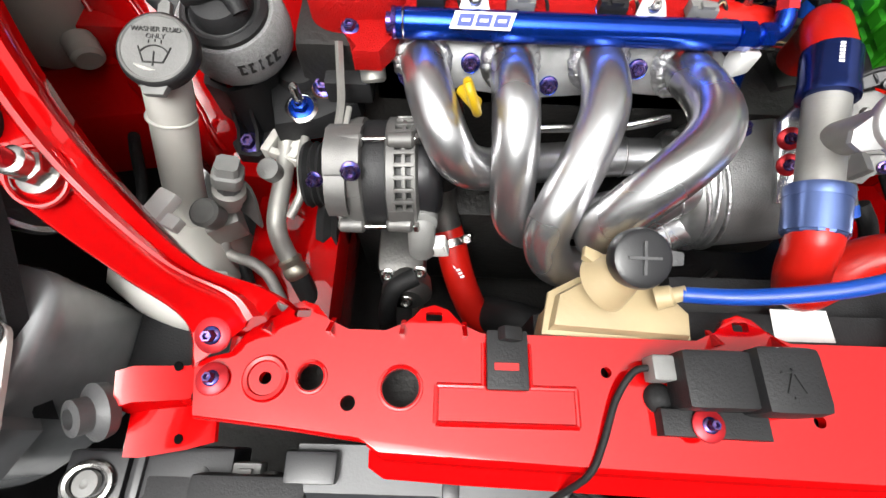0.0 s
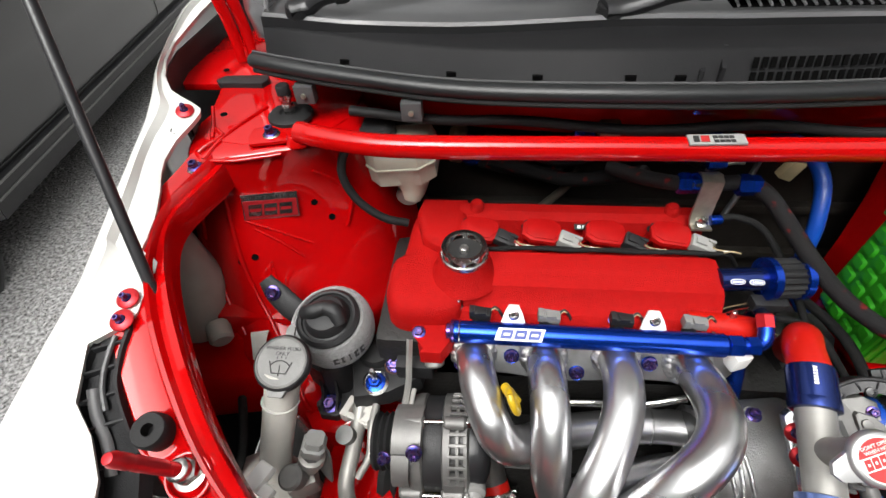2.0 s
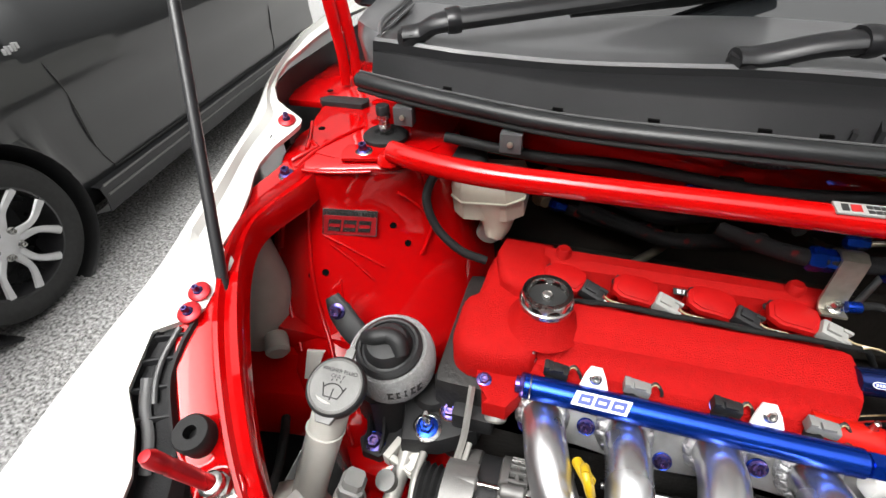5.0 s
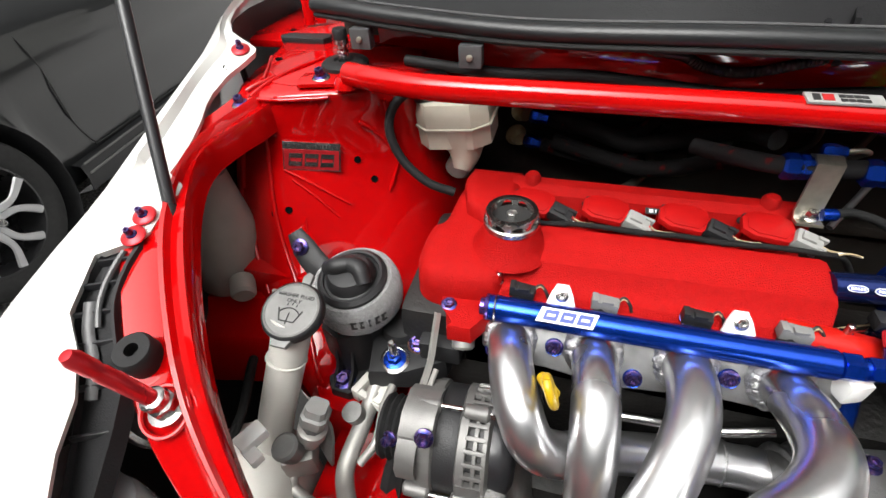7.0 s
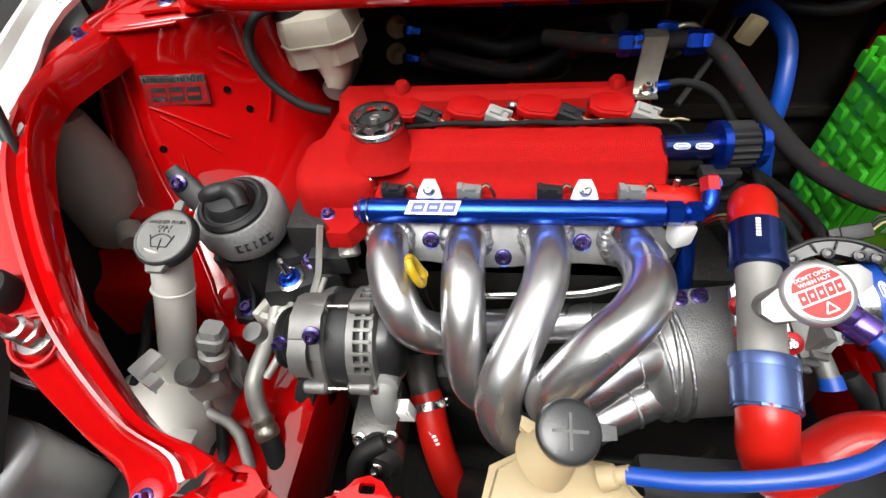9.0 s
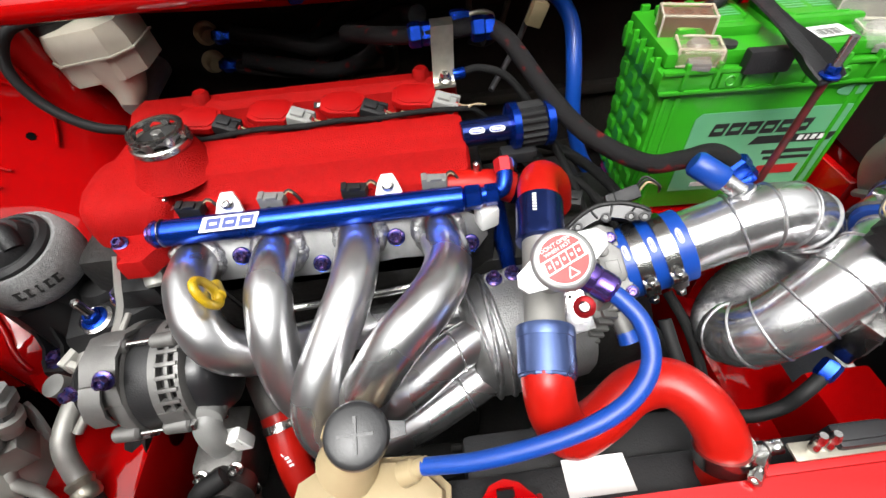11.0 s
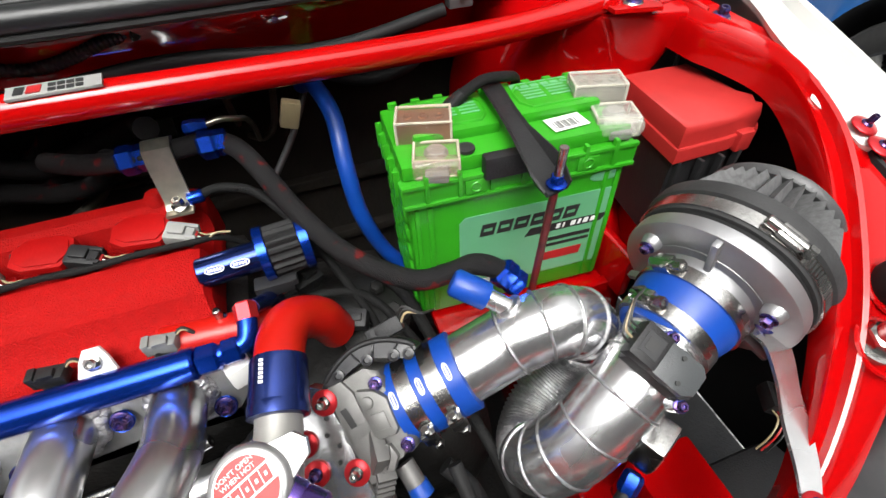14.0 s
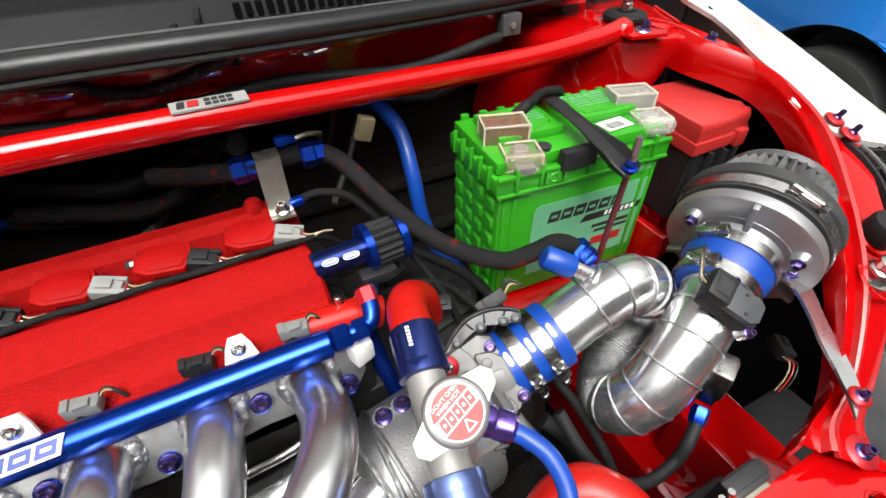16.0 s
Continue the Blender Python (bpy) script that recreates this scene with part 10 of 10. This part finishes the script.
# bumper retainers and sockets ahead of the support
for side in (0, 1):
    f = mirror if side else (lambda p: p)
    rt = thing("bumper_retainer", "black plastic bumper retainer with metal clip", "bracket", f((-0.50, -0.02, 0.66)), "bumper retainers")
    for nm, c, size in (("clip_pad", (-0.525, -0.022, 0.672), (0.055, 0.055, 0.04)), ("socket_block", (-0.445, -0.012, 0.672), (0.085, 0.045, 0.045)), ("rib", (-0.485, -0.012, 0.684), (0.012, 0.045, 0.03))):
        b = B()
        box(b, f(c), size, 0.005)
        part(nm, b, BLACK_SATIN, rt)
    b = B()
    pts = [f((-0.527 + 0.020 * math.cos(a), -0.022 + 0.016 * math.sin(a), 0.694)) for a in np.linspace(0, 2 * math.pi, 15)]
    tube(b, pts, 0.004, 8, 2)
    part("metal_clip", b, STEEL, rt, "bright metal clip ring")
    b = B()
    lathe(b, [(0.011, 0), (0.011, 0.006), (0.004, 0.007), (0, 0.004)], f((-0.527, -0.022, 0.692)), (0, 0, 1), 20)
    part("push_rivet", b, GREY_PLASTIC, rt)
    b = B()
    lathe(b, [(0.006, 0), (0.006, 0.0012), (0, 0.0012)], f((-0.428, -0.012, 0.6942)), (0, 0, 1), 16)
    part("socket", b, INK, rt)
    wp = thing("wiring_plug", "grey wiring plug ahead of the support", "connector", f((-0.388, -0.016, 0.68)), "wiring plugs")
    b = B()
    box(b, f((-0.388, -0.016, 0.690)), (0.026, 0.030, 0.020), 0.003)
    rod(b, f((-0.375, -0.016, 0.690)), f((-0.362, -0.016, 0.690)), 0.008, seg=16, edge=0.002)
    part("plug_body", b, GREY_PLASTIC, wp)
    b = B()
    box(b, f((-0.388, -0.016, 0.702)), (0.012, 0.020, 0.005), 0.001)
    part("plug_latch", b, GREY_PLASTIC, wp)
b = B()
box(b, (0.012, -0.10, 0.50), (1.3, 0.02, 0.40), 0.005)
solo("grille_backing", b, FIREWALL, "black panel behind the front grille", "panel", kind="structure")
la = thing("bonnet_latch", "red painted latch with coil spring", "latch", (0.06, -0.02, 0.70))
b = B()
box(b, (0.055, -0.020, 0.712), (0.075, 0.022, 0.02), 0.003)
box(b, (0.060, -0.012, 0.728), (0.03, 0.008, 0.012), 0.002)
part("latch_body", b, RED, la)
b = B()
tube(b, [(0.030 + 0.052 * t, -0.018 + 0.008 * math.cos(t * 75), 0.722 + 0.008 * math.sin(t * 75)) for t in np.linspace(0, 1, 97)], 0.0015, 6, 1)
part("latch_spring", b, RED_ANO, la, "red coil spring")

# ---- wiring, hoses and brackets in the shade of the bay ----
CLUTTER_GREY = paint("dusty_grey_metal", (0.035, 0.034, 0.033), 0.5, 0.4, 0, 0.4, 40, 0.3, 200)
for label, pts, r, mat in (
        ("thick black heater hose behind the engine", [(-0.24, 0.722, 0.905), (-0.18, 0.700, 0.898), (-0.12, 0.690, 0.885), (-0.05, 0.685, 0.905), (0.00, 0.660, 0.930), (0.02, 0.62, 0.94)], 0.0125, RUBBER),
        ("thick black heater hose behind the engine", [(-0.235, 0.706, 0.872), (-0.17, 0.690, 0.862), (-0.11, 0.672, 0.858), (-0.06, 0.655, 0.875), (-0.02, 0.60, 0.925)], 0.0115, BRAID),
        ("curved black vacuum pipe on the bulkhead", [(-0.19, 0.745, 0.945), (-0.17, 0.715, 0.935), (-0.13, 0.705, 0.945), (-0.10, 0.710, 0.960), (-0.06, 0.740, 0.965)], 0.0075, RUBBER),
        ("black brake servo hose above the gearbox", [(0.20, 0.735, 0.95), (0.22, 0.690, 0.935), (0.27, 0.660, 0.93), (0.32, 0.660, 0.94), (0.36, 0.70, 0.95)], 0.0085, RUBBER),
        ("black wiring loom over the gearbox", [(0.12, 0.520, 0.80), (0.16, 0.500, 0.815), (0.20, 0.470, 0.805), (0.23, 0.430, 0.79), (0.24, 0.39, 0.775), (0.25, 0.36, 0.75)], 0.0065, LOOM),
        ("black wiring loom over the gearbox", [(0.10, 0.455, 0.80), (0.15, 0.445, 0.81), (0.19, 0.435, 0.80), (0.22, 0.40, 0.77), (0.25, 0.34, 0.73)], 0.0048, LOOM),
        ("grey ribbed conduit beside the gearbox", [(0.255, 0.300, 0.745), (0.262, 0.265, 0.735), (0.268, 0.235, 0.715), (0.275, 0.205, 0.68), (0.28, 0.17, 0.62)], 0.0055, LOOM),
        ("black hose under the throttle body", [(0.215, 0.262, 0.745), (0.232, 0.240, 0.728), (0.238, 0.215, 0.70), (0.235, 0.19, 0.66), (0.22, 0.17, 0.60)], 0.0085, RUBBER),
        ("black cable under the manifold", [(-0.03, 0.150, 0.640), (0.03, 0.165, 0.650), (0.08, 0.190, 0.655), (0.13, 0.200, 0.650), (0.18, 0.195, 0.630)], 0.0055, LOOM),
        ("black cable under the manifold", [(-0.02, 0.170, 0.615), (0.05, 0.182, 0.628), (0.11, 0.205, 0.632), (0.17, 0.215, 0.618)], 0.0042, LOOM),
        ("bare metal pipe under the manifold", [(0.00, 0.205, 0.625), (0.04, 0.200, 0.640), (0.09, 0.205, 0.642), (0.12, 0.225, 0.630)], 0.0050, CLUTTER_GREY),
        ("black wire bundle inside the wing", [(-0.575, 0.330, 0.72), (-0.555, 0.300, 0.735), (-0.545, 0.260, 0.720), (-0.55, 0.225, 0.70)], 0.0060, LOOM),
        ("black rubber hose beside the chassis leg", [(-0.450, 0.205, 0.655), (-0.440, 0.180, 0.648), (-0.435, 0.160, 0.630), (-0.43, 0.14, 0.60)], 0.0065, RUBBER),
        ("black brake hose along the tower", [(-0.35, 0.64, 0.855), (-0.33, 0.61, 0.845), (-0.345, 0.585, 0.815), (-0.365, 0.565, 0.78), (-0.37, 0.56, 0.74)], 0.0050, RUBBER)):
    hose("bay_hose" if r > 0.007 else "bay_cable", label, pts, r, mat, 14, 7, "", "hose" if r > 0.007 else "cable")
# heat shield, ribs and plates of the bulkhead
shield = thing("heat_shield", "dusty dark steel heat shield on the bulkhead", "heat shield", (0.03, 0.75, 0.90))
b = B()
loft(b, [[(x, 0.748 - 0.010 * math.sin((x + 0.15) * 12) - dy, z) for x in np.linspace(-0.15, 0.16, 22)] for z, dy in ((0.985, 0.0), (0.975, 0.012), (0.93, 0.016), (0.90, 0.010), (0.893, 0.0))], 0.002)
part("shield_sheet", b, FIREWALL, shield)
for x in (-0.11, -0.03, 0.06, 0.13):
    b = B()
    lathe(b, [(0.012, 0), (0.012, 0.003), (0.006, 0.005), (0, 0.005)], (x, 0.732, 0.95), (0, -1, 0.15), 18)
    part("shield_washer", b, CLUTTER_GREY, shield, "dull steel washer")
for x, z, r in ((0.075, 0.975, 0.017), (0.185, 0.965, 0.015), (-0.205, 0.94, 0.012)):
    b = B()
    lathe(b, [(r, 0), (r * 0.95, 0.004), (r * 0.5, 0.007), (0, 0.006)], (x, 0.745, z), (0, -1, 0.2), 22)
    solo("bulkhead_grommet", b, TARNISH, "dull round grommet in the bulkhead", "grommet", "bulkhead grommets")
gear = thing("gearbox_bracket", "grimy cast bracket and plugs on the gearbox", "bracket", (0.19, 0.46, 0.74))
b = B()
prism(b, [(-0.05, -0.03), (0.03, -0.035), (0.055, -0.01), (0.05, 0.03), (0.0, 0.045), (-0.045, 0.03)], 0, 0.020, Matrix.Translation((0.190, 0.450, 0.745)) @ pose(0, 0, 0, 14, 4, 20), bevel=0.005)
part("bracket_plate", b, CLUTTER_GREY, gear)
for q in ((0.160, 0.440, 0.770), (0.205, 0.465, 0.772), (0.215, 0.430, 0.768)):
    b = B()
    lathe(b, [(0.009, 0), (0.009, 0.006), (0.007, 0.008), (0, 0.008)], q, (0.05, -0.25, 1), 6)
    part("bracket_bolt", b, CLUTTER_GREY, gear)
plugs = ((0.135, 0.470, 0.812, 25, BLACK), (0.170, 0.415, 0.792, -20, BLACK), (0.262, 0.325, 0.760, 40, GREY_PLASTIC), (0.588, 0.223, 0.68, 60, BLACK))
for x, y, z, a, mat in plugs:
    pl = thing("wiring_connector", "%s wiring connector in the bay" % ("black" if mat is BLACK else "pale grey"), "connector", (x, y, z), "bay connectors")
    tn = Matrix.Rotation(radians(a), 3, "Z") @ Matrix.Rotation(radians(18), 3, "X")
    b = B()
    box(b, (x, y, z), (0.032, 0.020, 0.018), 0.003, tn)
    part("connector_shell", b, mat, pl)
    b = B()
    box(b, V((x, y, z)) + tn @ V((0.004, 0, 0.010)), (0.014, 0.008, 0.005), 0.001, tn)
    part("connector_latch", b, mat, pl)
    for k in range(3):
        b = B()
        p = V((x, y, z)) + tn @ V((-0.016, -0.006 + 0.006 * k, 0))
        tube(b, [p, p + tn @ V((-0.012, 0, 0.003)), p + tn @ V((-0.026, 0.004, -0.008)), p + tn @ V((-0.034, 0.006, -0.030))], 0.0011, 6, 4)
        part("wire", b, (INK, RED_INK, CREAM)[k], pl)
